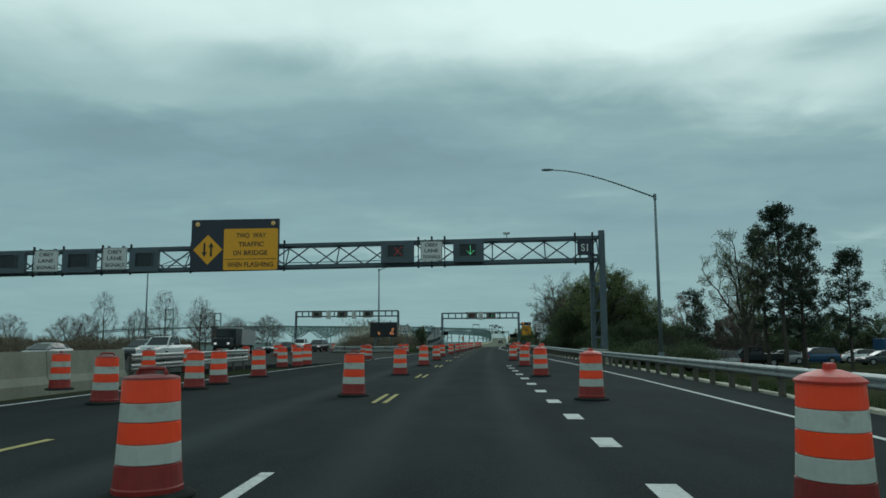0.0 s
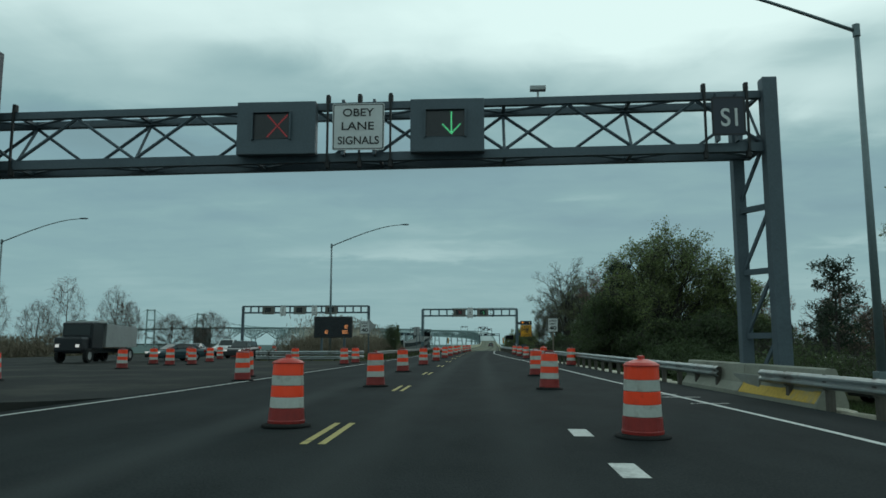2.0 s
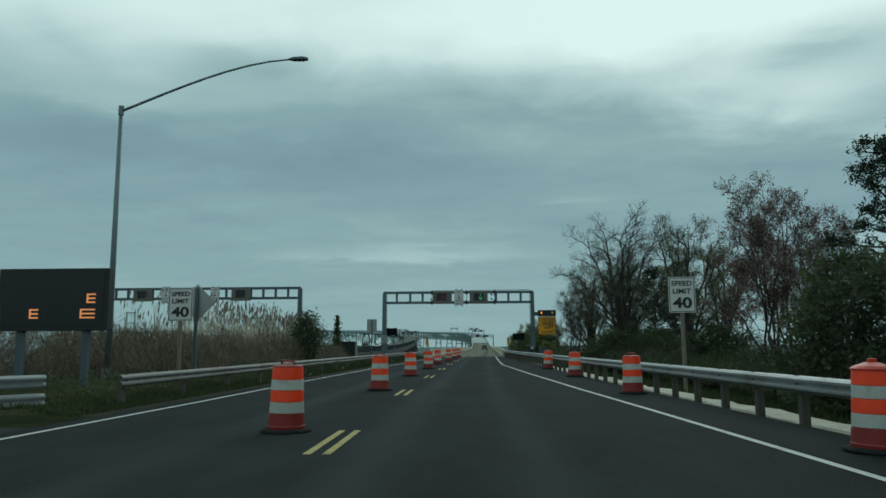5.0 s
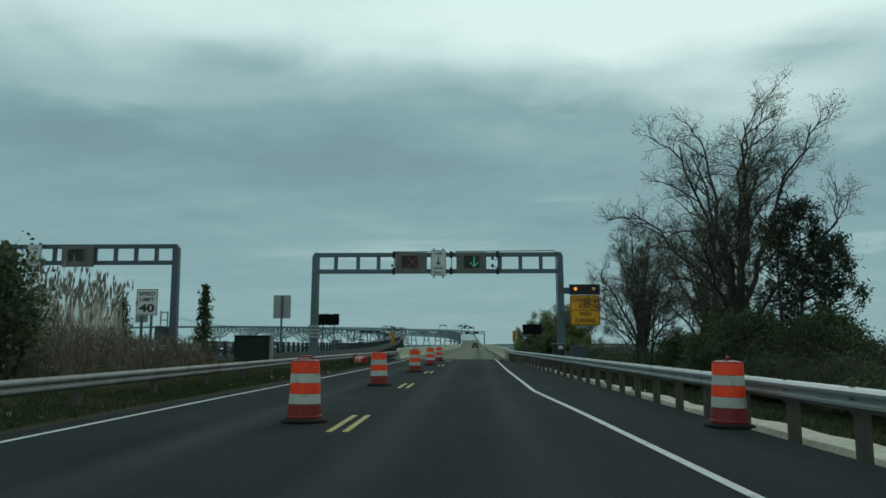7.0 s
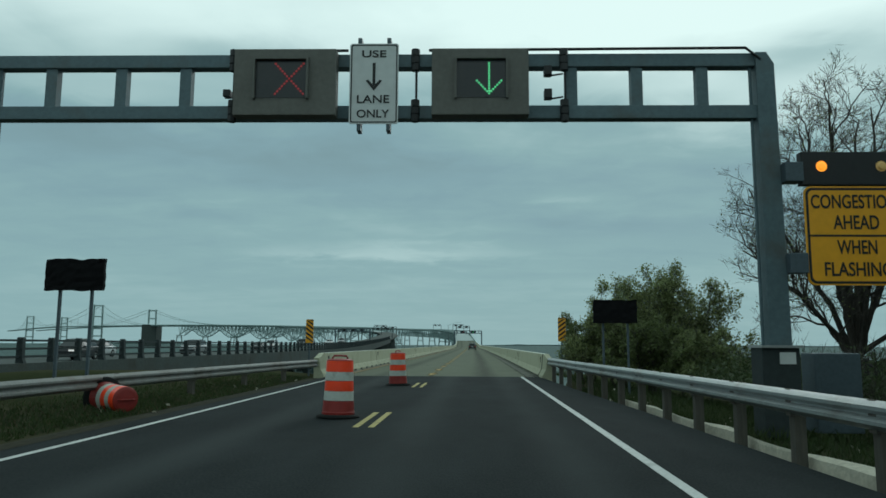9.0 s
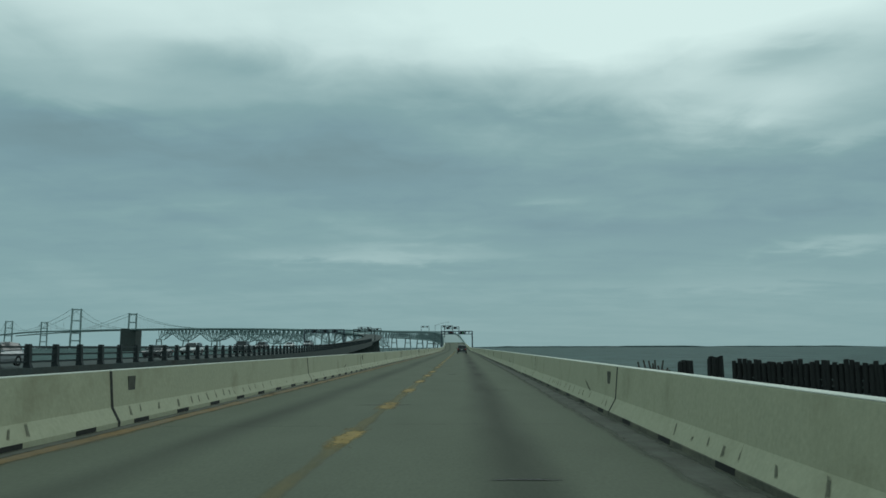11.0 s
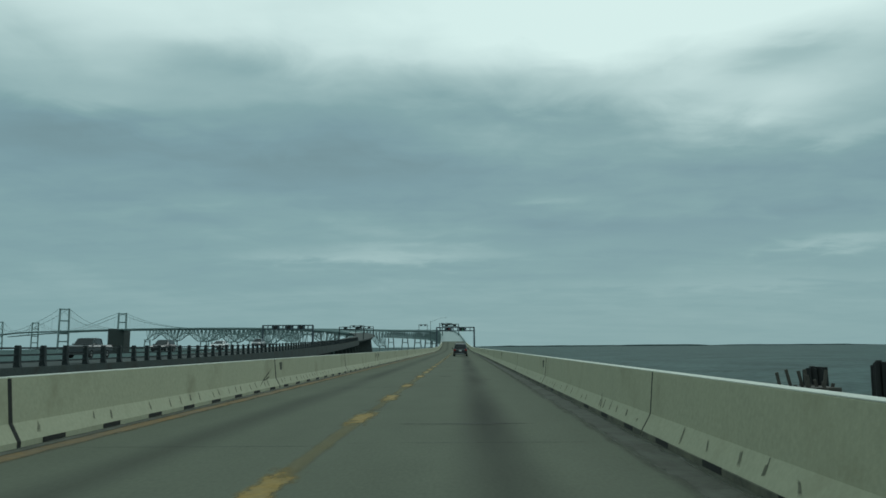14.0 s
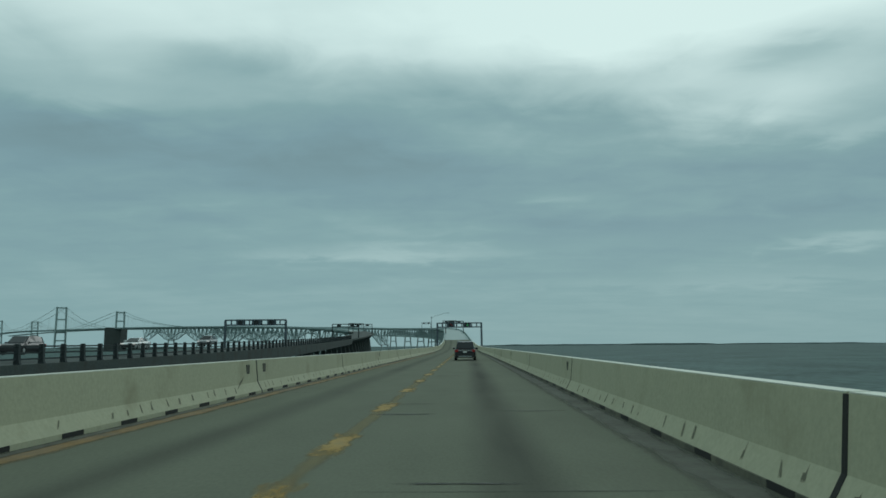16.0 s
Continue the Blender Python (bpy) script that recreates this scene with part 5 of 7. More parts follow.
cg = thing("warning_sign", "yellow congestion warning sign with a black beacon board", "road sign", 0, 158.55, 0)
bm = bmesh.new()
box(bm, 5.53, 7.52, -0.02, 0.18, 4.6, 5.28, 0.02)
part("beacon_board", bm, "black", cg)
sgn = prism(bmesh.new(), rounded(5.55, 7.5, 2.58, 4.57, 0.14), -0.01, 0.02)
part("panel", sgn, "sign_yellow", cg)
bm = bmesh.new()
o, i = rounded(5.58, 7.47, 2.61, 4.54, 0.13), rounded(5.63, 7.42, 2.66, 4.49, 0.10)
vo, vi = [bm.verts.new((a, -0.014, b)) for a, b in o], [bm.verts.new((a, -0.014, b)) for a, b in i]
for k in range(len(vo)):
    bm.faces.new((vo[k], vo[(k + 1) % len(vo)], vi[(k + 1) % len(vi)], vi[k]))
box(bm, 5.62, 7.43, -0.016, -0.011, 3.55, 3.59)
part("border", bm, "sign_text", cg)
for txt, a, b, z in (("CONGESTION", 5.68, 7.38, 4.12), ("AHEAD", 6.1, 7.0, 3.70), ("WHEN", 6.15, 6.93, 3.20), ("FLASHING", 5.88, 7.2, 2.76)):
    letters(txt, a, b, z, 0.28, -0.011, cg)
bm = lathe(bmesh.new(), [(0.001, 0.045), (0.06, 0.035), (0.085, 0.0), (0.11, 0.0), (0.11, -0.03)], 16)
bmesh.ops.transform(bm, matrix=pose(5.93, -0.03, 4.98, 90), verts=bm.verts)
part("beacon", bm, "lit_amber", cg, "lit amber beacon")
bm = lathe(bmesh.new(), [(0.001, 0.045), (0.06, 0.035), (0.085, 0.0), (0.11, 0.0), (0.11, -0.03)], 16)
bmesh.ops.transform(bm, matrix=pose(7.12, -0.03, 4.98, 90), verts=bm.verts)
part("beacon", bm, "amber_off", cg, "dull amber beacon")
for z in (4.85, 3.0):
    part("bracket", box(bmesh.new(), 5.2, 5.56, -0.05, 0.3, z - 0.18, z + 0.22, 0.02), "gantry", cg)
cab = thing("control_cabinet", "grey steel control cabinet at the gantry foot", "cabinet", 4.75, 158.2, 0)
bm = bmesh.new()
box(bm, -0.42, 0.28, -0.25, 0.3, -0.3, 1.35, 0.02)
part("body", bm, "near_rail", cab)
bm = bmesh.new()
box(bm, -0.46, 0.33, -0.32, 0.35, 1.35, 1.40)
part("roof", bm, "alu", cab)
bm = bmesh.new()
box(bm, -0.1, 0.2, -0.262, -0.253, 1.05, 1.27)
part("notice", bm, "sign_white", cab, "small white notice")
cab = thing("control_cabinet", "dull grey cabinet behind the rail", "cabinet", 6.1, 159.0, -0.3)
bm = bmesh.new()
box(bm, -0.45, 0.45, -0.3, 0.3, 0, 1.55, 0.03)
part("body", bm, "gantry", cab)

g = frame_gantry(158.9, -43.4, -20.9, 8.1, 1.40, None, "gantry", 0, "dark steel frame gantry over the opposing lanes", 16)
for a in (-39.8, -34.2, -28.6):
    lane_signal(None, a, a + 2.1, 6.55, 7.95, 158.4, "off", a + 0.5, a + 1.55, 6.9, 7.7)
for a in (-31.0, -36.6):
    word_sign([("USE", 0.25, 0.75, 7.72, 0.15), ("LANE", 0.16, 0.82, 6.75, 0.17), ("ONLY", 0.16, 0.82, 6.45, 0.17)], a, a + 1.0, 6.32, 8.05, 158.45, "white lane use sign with a black down arrow", arrow=True)
g = frame_gantry(417, -46.9, -34.1, 7.0, 1.3, None, "gantry", 1.2, "dark steel frame gantry over the opposing bridge lanes", 10)
for a in (-44.5, -41.2, -38.0):
    lane_signal(None, a, a + 1.9, 5.7, 7.0, 416.5, "off", a + 0.45, a + 1.4, 5.95, 6.75, "gantry")
g = frame_gantry(451, -3.2, 8.1, 7.05, 1.3, None, "gantry", 0, "dark steel frame gantry over the bridge lanes", 9)
lane_signal(None, -0.7, 1.3, 5.8, 7.05, 450.5, "x", -0.3, 0.8, 6.05, 6.85, "gantry")
lane_signal(None, 3.4, 5.4, 5.8, 7.05, 450.5, "arrow", 3.8, 4.9, 6.05, 6.85, "gantry")

# variable message board on the median
vm = thing("message_board", "black variable message board with amber characters on two posts", "message board", 0, 100.6, 0)
bm = bmesh.new()
box(bm, -17.15, -13.43, 0, 0.35, 1.95, 4.0, 0.03)
part("cabinet", bm, "black", vm)
bm = bmesh.new()
box(bm, -17.0, -13.58, -0.012, 0.0, 2.1, 3.86)
part("screen", bm, "screen", vm)
for a, b, z in ((-16.05, -15.75, 2.35), (-14.35, -13.85, 2.35), (-14.15, -13.85, 2.85)):
    bm = bmesh.new()
    for k in range(3):
        box(bm, a, b, -0.02, -0.013, z + 0.13 * k, z + 0.13 * k + 0.05)
    box(bm, a, a + 0.06, -0.021, -0.014, z, z + 0.31)
    part("lit_row", bm, "led_amber", vm, "amber lit characters")
for px in (-16.4, -14.2):
    bm = bmesh.new()
    box(bm, px - 0.1, px + 0.1, 0.1, 0.3, -0.5, 2.0)
    part("post", bm, "gantry", vm)


# ---- street lamps ----
def street_lamp(x, y, top, dx, dz, label):
    s = thing("street_lamp", label, "street lamp", x, y, 0, group="highway lamps")
    part("pole", tube(bmesh.new(), [(0, 0, -0.3), (0, 0, top * 0.5), (0, 0, top)], 0.15, 10, 0.085), "lamp_pole", s, smooth=True)
    pts = []
    for k in range(9):
        u = k / 8
        pts.append((dx * u * 0.93, 0, top - 0.12 + dz * (1.35 * u - 0.35 * u ** 3.5) * 0.98))
    part("arm", tube(bmesh.new(), pts, 0.065, 8, 0.04), "lamp_pole", s, smooth=True)
    bm = bmesh.new()
    s_ = 1 if dx > 0 else -1
    e = pts[-1]
    ring = []
    for u, wdt, h in ((0, 0.06, 0.05), (0.2, 0.16, 0.08), (0.6, 0.18, 0.09), (0.85, 0.12, 0.06)):
        ring.append([bm.verts.new((e[0] + s_ * u, a * wdt, e[2] + b * h)) for a, b in ((-1, -0.4), (1, -0.4), (0.7, 1), (-0.7, 1))])
    for a, b in zip(ring, ring[1:]):
        for k in range(4):
            bm.faces.new((a[k], a[(k + 1) % 4], b[(k + 1) % 4], b[k]))
    bm.faces.new(ring[0])
    bm.faces.new(ring[-1])
    part("head", bm, "gantry", s)
    bm = bmesh.new()
    tube(bm, [(0, 0, top - 0.3), (0, 0, top + 0.12)], 0.12, 10)
    part("cap", bm, "lamp_pole", s)
    bm = bmesh.new()
    box(bm, -0.2, 0.2, -0.2, 0.2, -0.3, 0.5, 0.03)
    part("base", bm, "lamp_pole", s)


street_lamp(11.8, 54.2, 11.9, -7.9, 2.25, "tall grey steel highway lamp with a long arm")
street_lamp(-17.15, 108.2, 12.0, 8.1, 2.3, "tall grey steel highway lamp on the median with one long arm")
street_lamp(-48.6, 100.0, 11.6, 8.4, 2.3, "tall grey steel highway lamp beside the opposing carriageway")
street_lamp(-5.2 - 1.5, 520, 11.0, 6.0, 1.6, "grey highway lamp on the far bridge")


# ---- vehicles ----
def ring_loft(bm, rings):
    vs = [[bm.verts.new(p) for p in r] for r in rings]
    n = len(vs[0])
    for a, b in zip(vs, vs[1:]):
        for k in range(n):
            bm.faces.new((a[k], a[(k + 1) % n], b[(k + 1) % n], b[k]))
    bm.faces.new(vs[0])
    bm.faces.new(vs[-1])
    return bm


SHAPES = {
    "suv": dict(L=4.75, W=1.92, body=[(-2.37, 0.72, 0.35, 0.80), (-2.30, 0.90, 0.28, 1.02), (-1.9, 0.96, 0.24, 1.08), (-0.6, 0.96, 0.22, 1.06), (0.9, 0.96, 0.22, 1.03), (1.9, 0.93, 0.25, 0.98), (2.3, 0.82, 0.32, 0.86), (2.37, 0.70, 0.40, 0.70)],
                cabin=[(-2.22, 0.80, 0.76, 1.10), (-1.85, 0.84, 0.66, 1.62), (-0.6, 0.86, 0.68, 1.70), (0.35, 0.86, 0.66, 1.64), (1.15, 0.84, 0.78, 1.08)]),
    "sedan": dict(L=4.7, W=1.82, body=[(-2.35, 0.70, 0.38, 0.72), (-2.25, 0.86, 0.28, 0.96), (-1.6, 0.91, 0.22, 1.0), (-0.2, 0.91, 0.2, 0.96), (1.0, 0.91, 0.2, 0.92), (1.9, 0.88, 0.24, 0.82), (2.28, 0.78, 0.3, 0.70), (2.35, 0.66, 0.38, 0.58)],
                  cabin=[(-1.95, 0.74, 0.72, 0.98), (-1.15, 0.80, 0.62, 1.36), (-0.3, 0.82, 0.64, 1.44), (0.4, 0.82, 0.62, 1.38), (1.25, 0.80, 0.74, 0.95)]),
    "pickup": dict(L=5.7, W=2.0, body=[(-2.85, 0.92, 0.5, 1.12), (-2.8, 0.98, 0.42, 1.22), (-0.9, 1.0, 0.36, 1.22), (0.9, 1.0, 0.34, 1.2), (2.0, 1.0, 0.36, 1.2), (2.7, 0.95, 0.42, 1.1), (2.85, 0.88, 0.5, 0.85)],
                   cabin=[(-0.85, 0.88, 0.84, 1.22), (-0.7, 0.88, 0.74, 1.82), (0.2, 0.9, 0.74, 1.88), (0.75, 0.9, 0.74, 1.84), (1.4, 0.9, 0.82, 1.22)]),
}


def car(kind, colour, x, y, rz, label, z=0.0, rails=False):
    """A vehicle whose nose points to its own +y."""
    sh = SHAPES[kind]
    c = thing({"suv": "suv", "sedan": "car", "pickup": "pickup_truck"}[kind], label, "car", x, y, z, rz)
    rings = [[(-w * 0.90, q, z0), (-w, q, z0 + (z1 - z0) * 0.35), (-w, q, z0 + (z1 - z0) * 0.75), (-w * 0.90, q, z1), (w * 0.90, q, z1), (w, q, z0 + (z1 - z0) * 0.75), (w, q, z0 + (z1 - z0) * 0.35), (w * 0.90, q, z0)]
             for q, w, z0, z1 in sh["body"]]
    part("body", ring_loft(bmesh.new(), rings), colour, c)
    cab_ = sh["cabin"]
    base = 0.9 if kind != "pickup" else 1.12
    rings = [[(-wb, q, base), (-(wb * 0.985), q, base + (zt - base) * 0.3), (-wt, q, zt), (wt, q, zt), (wb * 0.985, q, base + (zt - base) * 0.3), (wb, q, base)] for q, wb, wt, zt in cab_]
    part("glasshouse", ring_loft(bmesh.new(), rings), "glass", c)
    mid = cab_[1:-1]
    rings = [[(-wt - 0.02, q, zt - 0.05), (-wt * 0.9, q, zt + 0.015), (wt * 0.9, q, zt + 0.015), (wt + 0.02, q, zt - 0.05)] for q, wb, wt, zt in mid]
    part("roof", ring_loft(bmesh.new(), rings), colour, c)
    for s in (-1, 1):
        for (q0, b0, t0, z0), (q1, b1, t1, z1), lo in ((cab_[0], cab_[1], 0), (cab_[-1], cab_[-2], 0)):
            bm = beam(bmesh.new(), (s * b0 * 0.98, q0, base + 0.05), (s * (t1 + 0.01), q1, z1 - 0.03), 0.09, 0.07)
            part("pillar", bm, colour, c)
    r = 0.36 if kind != "sedan" else 0.33
    for qx in (-1, 1):
        for qy in (-0.29, 0.30):
            wy = sh["L"] * qy
            w = part("wheel", lathe(bmesh.new(), [(r * 0.62, -0.11), (r * 0.95, -0.11), (r, -0.07), (r, 0.07), (r * 0.95, 0.11), (r * 0.62, 0.11)], 20), "rubber", c, "black tyre")
            w.matrix_basis = pose(qx * (sh["W"] / 2 - 0.10), wy, r, 0, 90, 0)
            part("rim", lathe(bmesh.new(), [(0.001, 0.1 * qx), (r * 0.3, 0.105 * qx), (r * 0.62, 0.09 * qx)], 16), "alu", w)
            bm = lathe(bmesh.new(), [(r * 0.9, 0.0), (r * 1.14, 0.0), (r * 1.14, 0.03)], 20)
            a = part("wheel_arch", bm, "black", c)
            a.matrix_basis = pose(qx * (sh["W"] / 2 + 0.002) - (0.03 if qx > 0 else 0), wy, r, 0, 90, 0)
    back, front = sh["body"][0][0], sh["body"][-1][0]
    zt = sh["body"][1][3]
    for s in (-1, 1):
        bm = bmesh.new()
        a, b = sorted((s * sh["W"] * 0.30, s * sh["W"] * 0.478))
        box(bm, a, b, back + 0.0, back + 0.16, zt - 0.27, zt - 0.06, 0.02)
        part("tail_light", bm, "tail", c, "red tail light")
        bm = bmesh.new()
        box(bm, a, b, front - 0.2, front + 0.005, zt - 0.32, zt - 0.18, 0.02)
        part("headlight", bm, "head", c)
        bm = bmesh.new()
        a, b = sorted((s * sh["W"] * 0.5, s * (sh["W"] * 0.5 + 0.2)))
        box(bm, a, b, sh["L"] * 0.16, sh["L"] * 0.16 + 0.12, base + 0.08, base + 0.24, 0.03)
        part("mirror", bm, colour, c)
    bm = bmesh.new()
    box(bm, -sh["W"] * 0.44, sh["W"] * 0.44, back - 0.06, back + 0.14, 0.33, 0.60, 0.04)
    part("rear_bumper", bm, "black", c)
    bm = bmesh.new()
    box(bm, -sh["W"] * 0.44, sh["W"] * 0.44, front - 0.14, front + 0.05, 0.30, 0.56, 0.04)
    part("front_bumper", bm, "black", c)
    bm = bmesh.new()
    box(bm, -0.16, 0.16, back - 0.02, back + 0.0, zt - 0.34, zt - 0.19)
    part("number_plate", bm, "plate", c)
    if rails:
        bm = bmesh.new()
        for s in (-1, 1):
            tube(bm, [(s * 0.62, -1.6, 1.66), (s * 0.62, -1.4, 1.74), (s * 0.62, 0.2, 1.77), (s * 0.62, 0.4, 1.66)], 0.02, 6)
        part("roof_rail", bm, "chrome", c)
        bm = bmesh.new()
        box(bm, -0.62, 0.62, back - 0.01, back + 0.05, zt - 0.155, zt - 0.115)
        part("trim_strip", bm, "chrome", c, "chrome tailgate strip")
        bm = bmesh.new()
        box(bm, -0.6, 0.6, back - 0.075, back - 0.055, 0.33, 0.40)
        part("skid_plate", bm, "chrome", c)
    return c


car("suv", "car_black", 2.05, 331, -1.2, "black SUV with chrome trim driving away on the bridge", at(DECK_Z, 331) + 0.01, rails=True)
car("pickup", "car_white", -26.5, 58, 178, "white pickup truck waiting in the opposing lanes")
car("suv", "car_grey", -30.8, 63, 180, "dark grey SUV in the opposing lanes")
car("sedan", "car_silver", -34.5, 55, 180, "silver car in the opposing lanes")
car("suv", "car_black", -24.9, 103, 176, "black SUV in the opposing lanes")
car("sedan", "car_teal", -26.6, 91, 150, "dark grey car in the opposing lanes")
car("pickup", "car_white", -30.8, 116, 182, "white pickup truck in the opposing lanes")
car("suv", "car_silver", -26.6, 140, 182, "silver SUV in the opposing lanes")
car("sedan", "car_black", -33.3, 112, 181, "black car in the opposing lanes")
for k, (kind, col, x, y, z) in enumerate((("suv", "car_white", -29.2, 172, 0), ("sedan", "car_silver", -32.6, 181, 0), ("pickup", "car_white", -36.0, 190, 0), ("suv", "car_black", -29.5, 203, 0),
                                          ("sedan", "car_white", -33.2, 214, 0.05), ("suv", "car_silver", -30.0, 231, 0.1), ("sedan", "car_grey", -30.6, 262, 0.2), ("suv", "car_white", -34.0, 283, 0.35),
                                          ("pickup", "car_grey", -31.6, 300, 0.5), ("suv", "car_black", -36.0, 330, 0.8), ("sedan", "car_white", -35.0, 352, 1.1), ("suv", "car_silver", -36.6, 383, 1.5))):
    names = {"suv": "SUV", "sedan": "car", "pickup": "pickup truck"}
    car(kind, col, x - (2.6 if y > 195 else 0.0), y, 181, f"{col[4:]} {names[kind]} queuing on the opposing bridge", z)
for kind, col, x, y, rz in (("suv", "car_white", 21.4, 79, 80), ("sedan", "car_white", 24.5, 81, 85), ("suv", "car_silver", 17.6, 63, 95), ("pickup", "car_black", 24.0, 72, 90), ("sedan", "car_silver", 29, 78, 88),
                            ("suv", "car_blue", 33, 80, 92), ("sedan", "car_white", 38.5, 82, 90), ("sedan", "car_grey", 38, 76, 88), ("suv", "car_white", 19, 118, 70), ("sedan", "car_white", 24, 150, 40)):
    car(kind, col, x, y, rz, f"{col[4:]} parked vehicle on the lot behind the trees", land(x, y))

# dump truck in the opposing lanes
dt = thing("dump_truck", "dark dump truck with a pale steel bed in the opposing lanes", "truck", -31.0, 87, 0, 181)
bm = bmesh.new()
box(bm, -1.15, 1.15, 1.9, 3.6, 1.0, 3.0, 0.12)
part("cab", bm, "car_black", dt)
bm = bmesh.new()
box(bm, -1.0, 1.0, 3.55, 4.9, 0.8, 1.9, 0.15)
part("bonnet", bm, "car_black", dt)
bm = bmesh.new()
box(bm, -1.0, 1.0, 3.56, 3.63, 2.05, 2.8)
part("windscreen", bm, "glass", dt)
bm = bmesh.new()
ring_loft(bm, [[(-1.2, q, 1.15), (-1.25, q, zt), (1.25, q, zt), (1.2, q, 1.15)] for q, zt in ((-3.6, 2.75), (1.6, 2.95))])
box(bm, -1.25, 1.25, 1.6, 2.9, 2.95, 3.12, 0.03)
part("bed", bm, "alu", dt, "pale steel dump bed")
bm = bmesh.new()
box(bm, -0.5, 0.5, -3.5, 4.6, 0.7, 1.05)
part("chassis", bm, "black", dt)
for qx in (-1, 1):
    for wy in (-2.6, -1.4, 3.9):
        w = part("wheel", lathe(bmesh.new(), [(0.3, -0.16), (0.5, -0.16), (0.53, -0.1), (0.53, 0.1), (0.5, 0.16), (0.3, 0.16)], 18), "rubber", dt)
        w.matrix_basis = pose(qx * 1.05, wy, 0.53, 0, 90, 0)
        part("rim", lathe(bmesh.new(), [(0.001, 0.12 * qx), (0.31, 0.13 * qx)], 14), "alu", w)
    bm = bmesh.new()
    box(bm, qx * 0.75 - 0.14, qx * 0.75 + 0.14, 4.85, 4.93, 1.15, 1.38, 0.03)
    part("headlight", bm, "head", dt)


# ---- the two long bridges in the distance ----
EAST = [(2.3, 520, 1.9), (2.1, 560, 3.6), (1.0, 660, 8.0), (-4, 800, 12.5), (-22, 980, 17), (-77, 1162, 21.5), (-178, 1360, 28), (-380, 1560, 34), (-659, 1719, 37),
        (-900, 1990, 40), (-1195, 2362, 42), (-1500, 2750, 42)]
WEST = [(-32.0, 176, 0), (-32.5, 190, 0), (-33.6, 250, -0.05), (-36.6, 330, 0.1), (-40.5, 417, 1.1), (-45, 520, 3.0), (-50.5, 640, 6), (-60, 760, 9.5), (-82, 870, 13.5), (-130, 990, 18.5),
        (-222, 1130, 24), (-360, 1300, 29), (-550, 1500, 33.5), (-778, 1721, 36), (-1000, 1960, 39), (-1300, 2362, 41), (-1600, 2750, 41)]


class Track:
    """A smooth line through points, walked by distance."""

    def __init__(self, pts):
        pts = np.array(pts, float)
        t = np.arange(len(pts))
        fine = np.linspace(0, len(pts) - 1, 40 * len(pts))
        out = []
        for q in fine:
            i = min(int(q), len(pts) - 2)
            u = q - i
            p0, p1, p2, p3 = (pts[max(i - 1, 0)], pts[i], pts[i + 1], pts[min(i + 2, len(pts) - 1)])
            out.append(0.5 * (2 * p1 + (p2 - p0) * u + (2 * p0 - 5 * p1 + 4 * p2 - p3) * u * u + (3 * p1 - p0 - 3 * p2 + p3) * u ** 3))
        self.p = np.array(out)
        self.s = np.concatenate([[0], np.cumsum(np.linalg.norm(np.diff(self.p, axis=0), axis=1))])
        self.length = self.s[-1]

    def at(self, s):
        return Vector([np.interp(s, self.s, self.p[:, k]) for k in range(3)])

    def side(self, s):
        d = self.at(s + 1) - self.at(s - 1)
        return Vector((d.y, -d.x, 0)).normalized()

    def near_y(self, y):
        return float(np.interp(y, self.p[:, 1], self.s))


east, west = Track(EAST), Track(WEST)
SEA = -5.6


def deck_sweep(tr, s0, s1, half, depth, step, wall=0.9):
    n = max(2, int((s1 - s0) / step))
    path = [tr.at(s0 + (s1 - s0) * k / n) for k in range(n + 1)]
    prof = [(-half, wall), (-half + 0.3, wall), (-half + 0.35, 0), (half - 0.35, 0), (half - 0.3, wall), (half, wall), (half, -0.5), (half * 0.7, -depth), (-half * 0.7, -depth), (-half, -0.5)]
    return sweep(bmesh.new(), path, prof)


def pier(parent, tr, s, half, top, mat="pier"):
    p, sd = tr.at(s), tr.side(s)
    bm = bmesh.new()
    w = max(1.2, p.z * 0.045)
    for k in (-1, 1):
        beam(bm, p + sd * k * half * 0.55 + Vector((0, 0, -top)), Vector((p.x + sd.x * k * half * 0.85, p.y + sd.y * k * half * 0.85, SEA - 2)), w, w)
    beam(bm, p - sd * half * 0.8 + Vector((0, 0, -top)), p + sd * half * 0.8 + Vector((0, 0, -top)), w, w * 0.9)
    if p.z > 14:
        zc = SEA + (p.z - SEA) * 0.45
        beam(bm, Vector((p.x - sd.x * half * 0.72, p.y - sd.y * half * 0.72, zc)), Vector((p.x + sd.x * half * 0.72, p.y + sd.y * half * 0.72, zc)), w * 0.7, w * 0.7)
    part("pier", bm, mat, parent)


